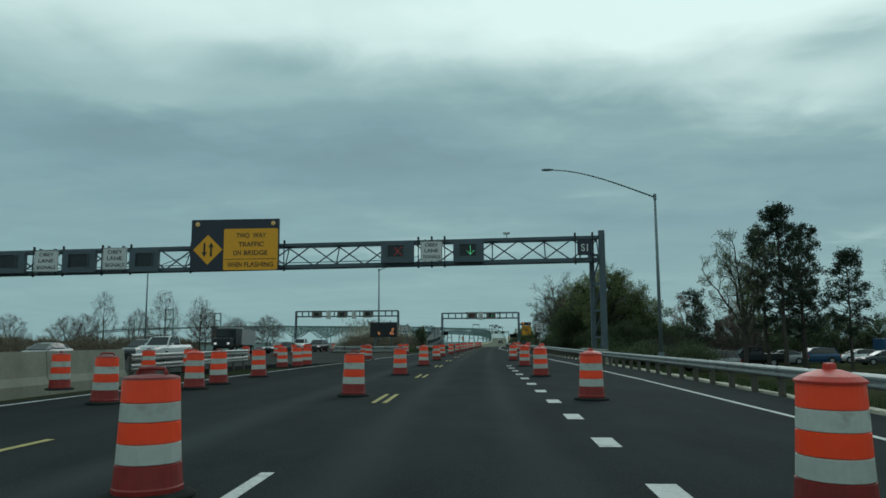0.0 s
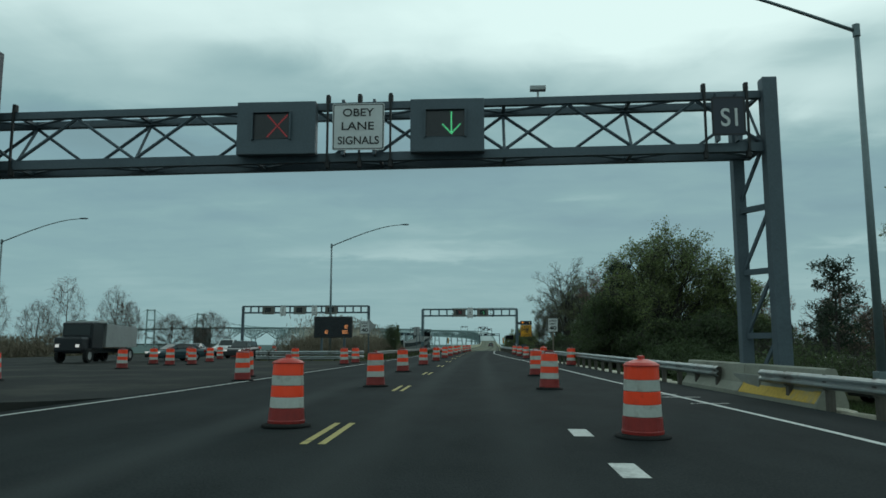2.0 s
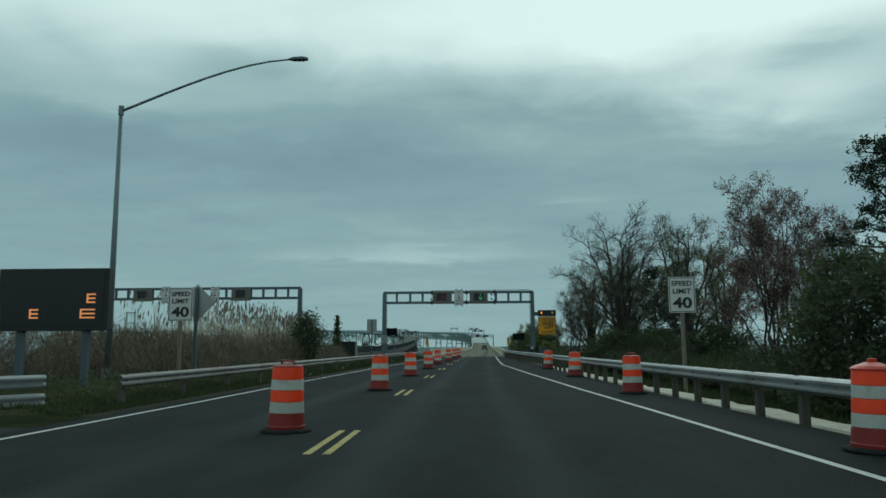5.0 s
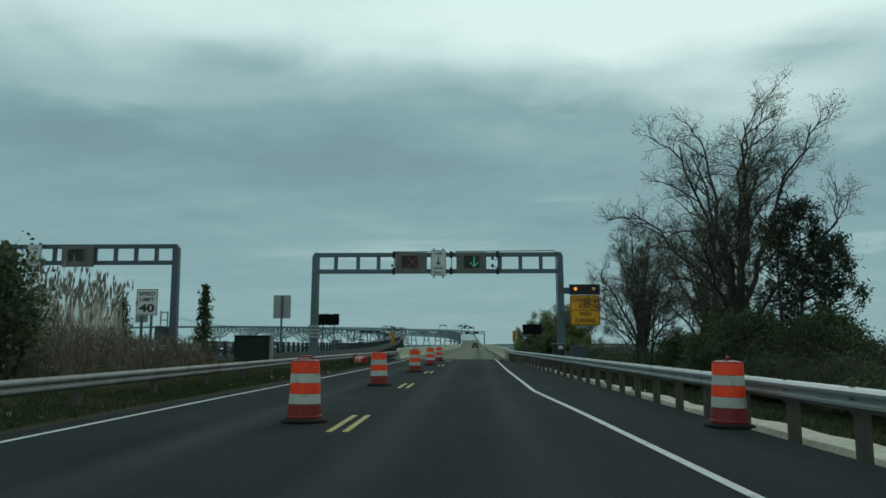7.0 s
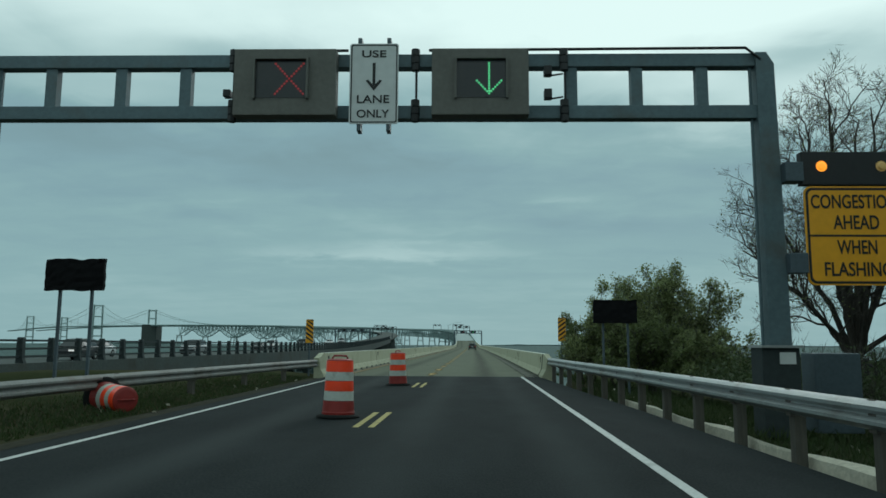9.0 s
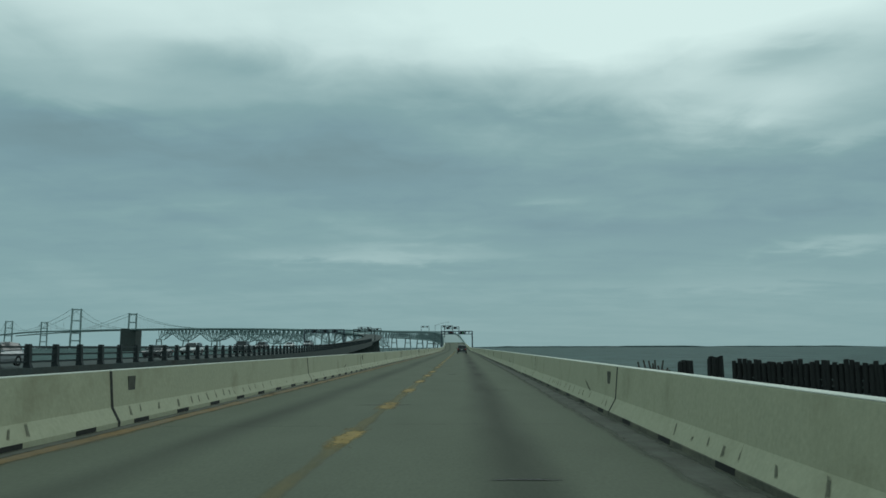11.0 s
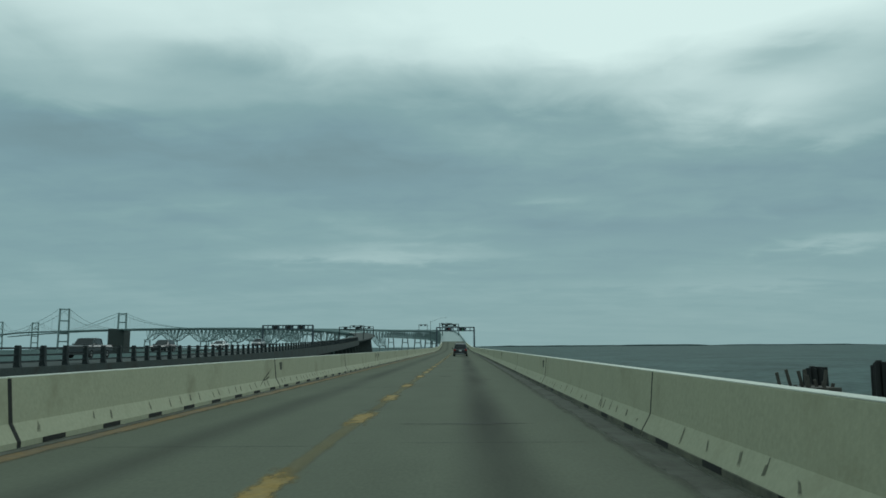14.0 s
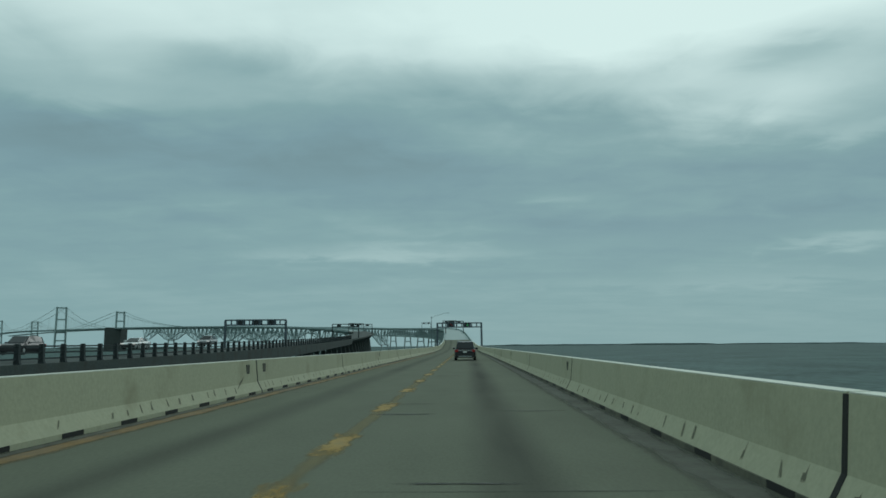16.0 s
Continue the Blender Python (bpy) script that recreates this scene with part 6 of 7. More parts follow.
def truss(parent, tr, s0, s1, half, panel, depth_of):
    """Deck truss below the roadway, both faces, with lower chord depth given along the span."""
    n = int((s1 - s0) / panel)
    for face in (-1, 1):
        bm = bmesh.new()
        for k in range(n):
            a, b = s0 + k * panel, s0 + (k + 1) * panel
            m = (a + b) / 2
            A, B, C_ = tr.at(a), tr.at(b), tr.at(m)
            oa, ob_, om = tr.side(a) * half * 0.75 * face, tr.side(b) * half * 0.75 * face, tr.side(m) * half * 0.75 * face
            ta, tb = A + oa - Vector((0, 0, 1)), B + ob_ - Vector((0, 0, 1))
            la, lb, lm = A + oa - Vector((0, 0, depth_of(a))), B + ob_ - Vector((0, 0, depth_of(b))), C_ + om - Vector((0, 0, depth_of(m)))
            th = 0.55 + 0.0003 * A.length
            beam(bm, la, lb, th, th * 1.2)
            beam(bm, ta, lm, th * 0.7, th * 0.7)
            beam(bm, lm, tb, th * 0.7, th * 0.7)
            beam(bm, ta, la, th * 0.6, th * 0.6)
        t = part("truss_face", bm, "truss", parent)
        tagged(t, kind="stuff")


def suspension(parent, tr, s_list, tops, half):
    for s, top in zip(s_list, tops):
        p, sd = tr.at(s), tr.side(s)
        bm = bmesh.new()
        for k in (-1, 1):
            beam(bm, Vector((p.x + sd.x * half * k, p.y + sd.y * half * k, SEA)), Vector((p.x + sd.x * half * 0.85 * k, p.y + sd.y * half * 0.85 * k, top)), 2.8, 2.8)
        for z in (top - 2, p.z + (top - p.z) * 0.45, p.z - 5, (p.z + SEA) * 0.5):
            beam(bm, Vector((p.x - sd.x * half, p.y - sd.y * half, z)), Vector((p.x + sd.x * half, p.y + sd.y * half, z)), 2.2, 2.4)
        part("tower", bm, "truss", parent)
    for k in (-1, 1):
        bm = bmesh.new()
        anchors = [(s_list[0] - 230, None), (s_list[0], tops[0]), (s_list[1], tops[1]), (s_list[1] + 230, None)]
        for (a, ta), (b, tb) in zip(anchors, anchors[1:]):
            b = min(b, tr.length - 2)
            pts = []
            for i in range(17):
                u = i / 16
                s = a + (b - a) * u
                p = tr.at(s)
                za, zb = (ta or p.z + 2), (tb or p.z + 2)
                sag = 4 * u * (1 - u) * ((za + zb) / 2 - p.z - 4 if ta and tb else 9)
                q = Vector((p.x, p.y, za + (zb - za) * u - sag)) + tr.side(s) * half * 0.85 * k
                pts.append(q)
                if 0 < i < 16 and q.z > p.z + 1:
                    beam(bm, q, Vector((q.x, q.y, p.z)), 0.16, 0.16)
            tube(bm, pts, 0.38, 5)
        part("cable", bm, "truss", parent)


eb = thing("far_bridge_east", "long truss and suspension bridge curving away, haze in its colour", "bridge", kind="structure")
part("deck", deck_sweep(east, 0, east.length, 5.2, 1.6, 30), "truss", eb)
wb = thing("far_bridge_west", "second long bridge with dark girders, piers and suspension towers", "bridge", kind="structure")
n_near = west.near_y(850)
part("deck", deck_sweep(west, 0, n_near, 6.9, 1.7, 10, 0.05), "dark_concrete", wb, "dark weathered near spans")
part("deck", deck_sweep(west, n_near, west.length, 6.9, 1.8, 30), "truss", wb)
for s in np.arange(20, n_near, 15):
    pier(wb, west, s, 6.5, 1.6, "dark_concrete")
for s in np.arange(30, east.near_y(660), 16):
    pier(eb, east, s, 4.8, 1.6)
e0, e1, e2 = east.near_y(660), east.near_y(1180), east.near_y(1600)
w0, w1, w2 = west.near_y(900), west.near_y(1040), west.near_y(1440)


def arch(span, start, low, high):
    return lambda s: low + (high - low) * (abs(math.cos(math.pi * (s - start) / span))) ** 2.2


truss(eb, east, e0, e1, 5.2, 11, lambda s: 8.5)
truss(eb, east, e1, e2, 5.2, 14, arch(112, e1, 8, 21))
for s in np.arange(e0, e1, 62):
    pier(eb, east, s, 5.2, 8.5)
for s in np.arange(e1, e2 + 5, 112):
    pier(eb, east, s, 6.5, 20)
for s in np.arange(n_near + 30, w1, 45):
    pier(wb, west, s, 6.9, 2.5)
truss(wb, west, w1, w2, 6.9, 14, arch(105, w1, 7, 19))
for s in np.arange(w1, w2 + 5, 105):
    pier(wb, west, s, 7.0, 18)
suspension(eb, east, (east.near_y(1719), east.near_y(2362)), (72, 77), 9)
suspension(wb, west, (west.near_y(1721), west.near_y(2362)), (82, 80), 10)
p = west.at(west.near_y(1530))
anch = part("anchorage", box(bmesh.new(), p.x - 14, p.x + 14, p.y - 12, p.y + 14, SEA - 3, p.z + 1), "pier", wb, "dark masonry cable anchorage")
anch.data.materials[0] = M["dark_concrete"]
# sign gantries standing small on the far spans
for tr, y, w, owner in ((east, 640, 9, eb), (east, 760, 9, eb), (east, 1000, 9, eb), (west, 600, 12, wb), (west, 730, 12, wb), (west, 850, 12, wb)):
    s = tr.near_y(y)
    p, sd = tr.at(s), tr.side(s)
    bm = bmesh.new()
    for k in (-1, 1):
        beam(bm, p + sd * k * w / 2, p + sd * k * w / 2 + Vector((0, 0, 6.2)), 0.4, 0.4)
    beam(bm, p - sd * w / 2 + Vector((0, 0, 6.2)), p + sd * w / 2 + Vector((0, 0, 6.2)), 0.35, 0.35)
    beam(bm, p - sd * w / 2 + Vector((0, 0, 5.0)), p + sd * w / 2 + Vector((0, 0, 5.0)), 0.35, 0.35)
    for k in (-0.25, 0.25):
        c = p + sd * k * w + Vector((0, 0, 5.6))
        beam(bm, c - sd * 0.9, c + sd * 0.9, 0.4, 1.2)
    part("sign_gantry", bm, "near_rail", owner)

# dark post-and-rail parapet of the opposing bridge, on its concrete curb
rail = thing("bridge_railing", "dark steel post and rail parapet on a concrete curb", "railing", kind="structure")
s0, s1 = west.near_y(178), west.near_y(560)
EDGE = 6.6


def edge_path(a, b, step, dz):
    n = int((b - a) / step)
    return [west.at(a + (b - a) * k / n) + west.side(a + (b - a) * k / n) * EDGE + Vector((0, 0, dz)) for k in range(n + 1)]


part("curb", sweep(bmesh.new(), edge_path(s0, s1, 8, 0), [(-0.25, -0.6), (-0.25, 0.22), (0.35, 0.22), (0.35, -1.9), (-0.25, -1.9)]), "dark_concrete", rail)
for dz in (0.58, 1.02, 1.48):
    part("rail", sweep(bmesh.new(), edge_path(s0, s1, 8, dz), [(-0.05, -0.06), (0.05, -0.06), (0.05, 0.06), (-0.05, 0.06)]), "near_rail", rail)
bm = bmesh.new()
ring_loft(bm, [[(-0.14 - a, -0.15, z), (0.18 + b, -0.15, z), (0.18 + b, 0.15, z), (-0.14 - a, 0.15, z)] for z, a, b in ((0.2, 0.02, 0.14), (0.5, 0.0, 0.04), (1.58, 0.0, 0.0), (1.66, -0.04, -0.03))])
rp = bpy.data.meshes.new("rail_post")
bmesh.ops.recalc_face_normals(bm, faces=bm.faces)
bm.to_mesh(rp)
bm.free()
rp.materials.append(M["near_rail"])
s = s0
while s < s1:
    p = west.at(s) + west.side(s) * EDGE
    d = west.side(s)
    ob = part("rail_post", rp, "", rail)
    ob.matrix_world = pose(p.x, p.y, p.z, 0, 0, math.degrees(math.atan2(d.y, d.x)))
    s += 3.3
# the land-side wall of the opposing approach
bm = bmesh.new()
sweep(bm, [(-25.2, 150, -0.1), (-25.5, 165, -0.05), (-25.7, 178, 0.0)], [(-0.2, -0.4), (-0.2, 0.75), (0.2, 0.75), (0.3, -0.4)])
ob = part("approach_wall", bm, "dark_concrete", None)
tagged(ob, "low grey concrete wall at the bridge approach", "wall", kind="structure")

# ---- far shore, ship, breakwater piles ----
bm = bmesh.new()
for a, b, yy, h in ((60, 1500, 4600, 9), (900, 1500, 4400, 12), (1500, 2600, 4700, 8), (-2600, -1500, 4700, 12)):
    n = 24
    row = []
    for k in range(n + 1):
        x = a + (b - a) * k / n
        e = min(1, 5 * k / n, 5 * (n - k) / n)
        top = SEA + 0.3 + h * e * (0.7 + 0.3 * noise.noise((x * 0.01, yy, 0)))
        row.append([bm.verts.new((x, yy, SEA - 1)), bm.verts.new((x, yy, top)), bm.verts.new((x, yy + 120, top)), bm.verts.new((x, yy + 120, SEA - 1))])
    for u, v in zip(row, row[1:]):
        for k in range(3):
            bm.faces.new((u[k], u[k + 1], v[k + 1], v[k]))
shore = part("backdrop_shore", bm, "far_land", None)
tagged(shore, "thin far shore on the horizon, haze put into its colour", "shore", kind="structure")
ship = thing("cargo_ship", "distant dark cargo ship at anchor on the horizon", "ship", 2080, 3400, SEA)
bm = ring_loft(bmesh.new(), [[(q, -w, 0), (q, -w, h), (q, w, h), (q, w, 0)] for q, w, h in ((-110, 3, 11), (-95, 14, 9), (85, 14, 9), (105, 12, 10))])
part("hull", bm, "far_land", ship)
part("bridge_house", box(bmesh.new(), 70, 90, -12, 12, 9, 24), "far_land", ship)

for k in range(72):
    x, y = 43.6 + k * 0.52 + random.uniform(-0.1, 0.1), 300.4 - k * 0.6 + random.uniform(-0.25, 0.25)
    if k < 3:
        continue
    pl = thing("timber_pile", "dark weathered timber pile of an old breakwater", "pile", x, y, SEA - 1, group="breakwater piles")
    h = 5.75 + random.uniform(-0.5, 0.25)
    bm = tube(bmesh.new(), [(0, 0, 0), (random.uniform(-0.05, 0.05), 0, h * 0.5), (random.uniform(-0.12, 0.12), 0, h)], 0.40, 9, 0.34)
    part("shaft", bm, "pile_wood", pl)
    part("cap", lathe(bmesh.new(), [(0.36, h - 0.02), (0.30, h + 0.08), (0.001, h + 0.1)], 9), "pile_wood", pl)
wale = thing("timber_wale", "dark horizontal timbers tying the breakwater piles", "timber")
for z in (-4.9, -4.0, -3.1, -2.3, -1.75):
    part("timber", beam(bmesh.new(), (45.0, 299.4, z), (81.0, 257.8, z), 0.35, 0.82), "pile_wood", wale)
for x, y, w, top in ((43.2, 301.5, 2.8, 6.3), (41.8, 313.0, 2.6, 5.4)):
    d = thing("dolphin", "cluster of dark timber piles bound together in the water", "pile cluster", x, y, SEA - 1)
    for k in range(24):
        u, v = random.uniform(-w / 2, w / 2), random.uniform(-0.9, 0.9)
        h = top + random.uniform(-0.45, 0.1)
        part("timber", tube(bmesh.new(), [(u, v, 0), (u * 0.94, v, h)], 0.33, 8, 0.28), "pile_wood", d)
boat = thing("wreck_frame", "low tangle of grey dock timbers in the water", "dock remains", 30.0, 290, SEA)
for k in range(14):
    a = (random.uniform(-1.6, 1.6), random.uniform(-1.5, 1.5), 0)
    part("timber", beam(bmesh.new(), a, (a[0] + random.uniform(-1.2, 1.2), a[1], random.uniform(3.4, 5.0)), 0.2, 0.2), "post_wood", boat)
bm = ring_loft(bmesh.new(), [[(-1.8 + 0.1 * z, -1.5, z), (1.8, -1.5, z), (1.8, 1.5, z), (-1.8, 1.5, z)] for z in (0, 3.5)])
part("deck", bm, "post_wood", boat)

# equipment box behind the left rail
eq = thing("equipment_box", "dark green steel equipment box behind the rail", "cabinet", -16.3, 162, -0.2)
part("body", box(bmesh.new(), -1.2, 1.2, -0.8, 0.8, 0, 2.1, 0.05), "box_green", eq)
part("roof", box(bmesh.new(), -1.26, 1.26, -0.86, 0.86, 2.1, 2.17, 0.02), "box_green", eq)
for k in range(4):
    part("door_panel", box(bmesh.new(), -1.14 + 0.58 * k, -0.60 + 0.58 * k, -0.815, -0.80, 0.12, 2.0, 0.006), "box_green", eq)
part("post", box(bmesh.new(), 1.25, 1.45, -0.6, -0.4, 0, 2.2), "alu", eq)


# ---- trees ----
def grow(seed, height, spread, lean=0.0, first=0.2, mid=0.55, stems=1, count=420, lump=0.35, tip=0.011, droop=0.0):
    """Branches that grow towards free places in a lumpy crown; returns segments (a, b, ra, rb, order) and twig tips."""
    rng = np.random.default_rng(seed)
    count = int(count * 1.9)
    step = max(0.13, height / 52)
    hh = first + (1 - first) * rng.uniform(0, 1, count * 3) ** 0.9
    up = (hh - mid) / (1 - mid)
    low = (mid - hh) / max(0.05, mid - first * 0.6)
    env = np.where(hh > mid, np.sqrt(np.clip(1 - up ** 2, 0, 1)), 1 - 0.62 * np.clip(low, 0, 1) ** 1.6)
    ang = rng.uniform(0, 2 * math.pi, len(hh))
    bulge = np.array([noise.noise((2.2 * math.cos(q), 2.2 * math.sin(q), 4.5 * z + seed)) for q, z in zip(ang, hh)])
    rho = rng.uniform(0, 1, len(hh)) ** 0.42
    rad = spread * env * rho * (1 + lump * bulge * 1.6)
    keep = rng.uniform(0, 1, len(hh)) < (0.25 + 0.75 * env)
    goal = np.stack([rad * np.cos(ang) + lean * height * hh, rad * np.sin(ang), height * hh * (1 + 0.06 * bulge)], 1)[keep][:count]
    pos, parent = [], []
    for s in range(stems):
        a = 2 * math.pi * s / stems + seed
        foot = np.array([0.12 * math.cos(a), 0.12 * math.sin(a), -0.4]) * (1 if stems > 1 else (0, 0, 1))
        out = np.array([math.cos(a), math.sin(a), 0]) * (0.32 if stems > 1 else 0.0)
        n = int(height * (first + (0.16 if stems == 1 else 0.05)) / step) + 2
        for k in range(n):
            u = k * step
            pos.append(foot + np.array([lean * u * 0.8, 0, u]) + out * u + rng.normal(0, 0.02, 3) * (k > 0))
            parent.append(len(pos) - 2 if k else -1)
    pos = [np.array(p) for p in pos]
    P = np.array(pos)
    d = np.linalg.norm(goal[:, None] - P[None], axis=2)
    near, dist = d.argmin(1), d.min(1)
    kids = collections.defaultdict(list)
    for _ in range(110):
        if len(goal) == 0:
            break
        votes = collections.defaultdict(lambda: np.zeros(3))
        for i, (g, k) in enumerate(zip(goal, near)):
            votes[k] += (g - pos[k]) / max(dist[i], 1e-6)
        fresh = []
        for k, v in votes.items():
            n = np.linalg.norm(v)
            if n < 1e-3:
                continue
            v = v / n + rng.normal(0, 0.16, 3) + np.array([0, 0, 0.06 - droop])
            v /= np.linalg.norm(v)
            if any(float(v @ w) > 0.93 for w in kids[k]) or len(kids[k]) > 3:
                continue
            kids[k].append(v)
            pos.append(pos[k] + v * step)
            parent.append(k)
            fresh.append(len(pos) - 1)
        if not fresh:
            break
        F = np.array([pos[k] for k in fresh])
        d = np.linalg.norm(goal[:, None] - F[None], axis=2)
        j = d.argmin(1)
        m = d[np.arange(len(goal)), j]
        closer = m < dist
        near = np.where(closer, np.array(fresh)[j], near)
        dist = np.minimum(dist, m)
        live = dist > step * 1.35
        goal, near, dist = goal[live], near[live], dist[live]
    n = len(pos)
    load = np.zeros(n)
    ends = np.ones(n, bool)
    for k in range(n - 1, -1, -1):
        if load[k] == 0:
            load[k] = tip ** 2.25
        else:
            ends[k] = False
        if parent[k] >= 0:
            load[parent[k]] += load[k]
    r = load ** (1 / 2.25)
    segs, tips = [], []
    for k in range(n):
        q = parent[k]
        if q < 0:
            continue
        order = 0 if r[k] > 0.07 else (2 if r[k] > 0.026 else 4)
        segs.append((Vector(pos[q]), Vector(pos[k]), min(r[q], r[k] * 1.25), r[k], order))
        if ends[k]:
            tips.append((Vector(pos[k]), Vector(pos[k] - pos[q]).normalized(), 4))
    return segs, tips


def seg_mesh(name, segs, mat, min_r=0.006):
    vs, fs = [], []
    for a, b, ra, rb, depth in segs:
        n = 7 if depth == 0 else (5 if depth < 3 else 3)
        d = (b - a).normalized()
        s = d.cross((0, 0, 1) if abs(d.z) < 0.9 else (0, 1, 0)).normalized()
        t = s.cross(d)
        i = len(vs)
        for p, r in ((a, max(ra, min_r)), (b, max(rb, min_r))):
            for k in range(n):
                an = 2 * math.pi * k / n
                vs.append(p + (s * math.cos(an) + t * math.sin(an)) * r)
        fs += [(i + k, i + (k + 1) % n, i + n + (k + 1) % n, i + n + k) for k in range(n)]
    me = bpy.data.meshes.new(name)
    me.from_pydata([tuple(v) for v in vs], [], fs)
    me.materials.append(M[mat])
    return me


def leaf_mesh(name, points, rng, size, spread, per, mat, long=1.5, droop=0.0, dirs=None, jitter=0.6):
    """Many small leaf blades scattered round the given points."""
    pts = np.repeat(np.array([tuple(p) for p in points]), per, axis=0)
    n = len(pts)
    c = pts + rng.normal(0, spread, (n, 3))
    a = rng.normal(size=(n, 3))
    a[:, 2] -= droop
    if dirs is not None:
        a = np.repeat(np.array([tuple(d) for d in dirs]), per, axis=0) + a * jitter
    a /= np.linalg.norm(a, axis=1)[:, None]
    b = np.cross(a, rng.normal(size=(n, 3)))
    b /= np.linalg.norm(b, axis=1)[:, None] + 1e-9
    sz = size * rng.uniform(0.6, 1.35, (n, 1))
    v = np.stack([c - a * sz * long * 0.5, c + b * sz * 0.42, c + a * sz * long * 0.5, c - b * sz * 0.42], 1).reshape(-1, 3)
    me = bpy.data.meshes.new(name)
    me.vertices.add(4 * n)
    me.vertices.foreach_set("co", v.ravel())
    me.loops.add(4 * n)
    me.loops.foreach_set("vertex_index", np.arange(4 * n))
    me.polygons.add(n)
    me.polygons.foreach_set("loop_start", np.arange(n) * 4)
    me.polygons.foreach_set("loop_total", np.full(n, 4))
    me.update()
    me.validate()
    me.materials.append(M[mat])
    return me


def tree(x, y, seed, height, spread, leaf, per, size, label, leaf_spread=0.25, twigs=7, twig=0.017, **kw):
    """A broadleaf tree with limbs, twigs and loose leaves."""
    t = thing("tree", label, "tree", x, y, land(x, y), 0, group="roadside trees")
    segs, tips = grow(seed, height, spread, **kw)
    part("trunk", seg_mesh("trunk", segs, "bark", 0.007 if y < 130 else 0.010), "", t)
    rng = np.random.default_rng(seed)
    fine = [s for s in segs if s[4] == 4 and s[1].z > height * 0.12]
    tw = leaf_mesh("twig_mass", [s[1] + (s[1] - s[0]) * 0.5 for s in fine], rng, twig, twig * 7, twigs, "twig", long=27, dirs=[(s[1] - s[0]).normalized() for s in fine], jitter=0.75)
    tagged(part("twig_mass", tw, "", t), kind="stuff")
    if per:
        pts = [s[1] for s in fine] + [(s[0] + s[1]) / 2 for s in fine]
        cr = part("crown", leaf_mesh("crown", pts, rng, size, leaf_spread, per, leaf), "", t)
        tagged(cr, kind="stuff")
    return t


def limbs(seed, height, spread, fork=0.2, mains=9, sub=7, fine=6, shoots=4, low=-8.0, centre=0.42, lean=0.0, stems=1, lump=0.3):
    """Arching main limbs that fan from the trunk to a domed crown, with three finer orders; returns segments and shoot tips."""
    rnd = random.Random(seed)
    segs, tips = [], []

    def bow(p0, p1, p2, n, r0, r1, order, wob):
        pts = []
        for k in range(n + 1):
            u = k / n
            q = p0 * (1 - u) ** 2 + p1 * 2 * u * (1 - u) + p2 * u * u
            if 0 < k:
                q = q + Vector((rnd.gauss(0, wob), rnd.gauss(0, wob), rnd.gauss(0, wob)))
            pts.append(q)
        for k in range(n):
            segs.append((pts[k], pts[k + 1], r0 + (r1 - r0) * k / n, r0 + (r1 - r0) * (k + 1) / n, order))
        return pts

    def spawn(pts, count, reach, r0, order, lo):
        out = []
        n = len(pts) - 1
        for k in range(count):
            u = lo + (0.98 - lo) * (k + rnd.random()) / count
            i = min(int(u * n), n - 1)
            base = pts[i].lerp(pts[i + 1], u * n - i)
            ahead = (pts[i + 1] - pts[i]).normalized()
            side = Vector((rnd.gauss(0, 1), rnd.gauss(0, 1), rnd.gauss(0.15, 0.7)))
            side = (side - ahead * side.dot(ahead)).normalized()
            ln = reach * (1.15 - 0.55 * u) * rnd.uniform(0.6, 1.2)
            mid = base + (ahead * 0.75 + side * 0.5).normalized() * ln * 0.5
            end = base + (ahead * 0.62 + side * 0.8 + Vector((0, 0, 0.22))).normalized() * ln
            out.append(bow(base, mid, end, 5 if order == 2 else (4 if order == 3 else 2), r0 * (1.1 - 0.5 * u), r0 * 0.3, order, ln * 0.025))
        return out

    thick = height * 0.0185 / stems ** 0.45
    for st in range(stems):
        a = 6.283 * st / stems + seed
        off = Vector((math.cos(a), math.sin(a), 0)) * (0.25 if stems > 1 else 0.0)
        top = Vector((lean * height * fork, 0, height * fork)) + off * (1 + 3.0 * height * fork / 4)
        trunk = bow(off + Vector((0, 0, -0.4)), off + Vector((0, 0, height * fork * 0.5)), top, 4, thick, thick * 0.78, 0, 0.03)
        share = max(3, mains // stems)
        for k in range(share):
            u = (k + 0.5) / share
            el = radians(low + (84 - low) * u ** 0.8)
            ph = k * 2.4 + a + rnd.uniform(-0.4, 0.4)
            bulge = 1 + lump * noise.noise((math.cos(ph) * 1.7, math.sin(ph) * 1.7, 3 * u + seed))
            c = Vector((lean * height * 0.5, 0, height * centre)) + off * 2.0
            end = c + Vector((spread * math.cos(el) * math.cos(ph), spread * math.cos(el) * math.sin(ph), height * (1 - centre) * math.sin(el))) * bulge * 0.86
            start = trunk[-1].lerp(trunk[2], rnd.uniform(0.0, 0.8) * (1 - u))
            gap = end - start
            ctrl = start + Vector((gap.x * 0.42, gap.y * 0.42, max(gap.z * 0.55, gap.length * 0.22)))
            limb = bow(start, ctrl, end, 8, thick * (0.42 + 0.26 * u), thick * 0.10, 0, gap.length * 0.012)
            for sec in spawn(limb, sub, spread * 0.52, thick * 0.22, 2, 0.22):
                for ter in spawn(sec, fine, spread * 0.24, thick * 0.085, 3, 0.15):
                    for tw in spawn(ter, shoots, spread * 0.10 + 0.12, 0.010, 4, 0.2):
                        tips.append(tw[-1])
                        tips.append(tw[1])
    return segs, tips


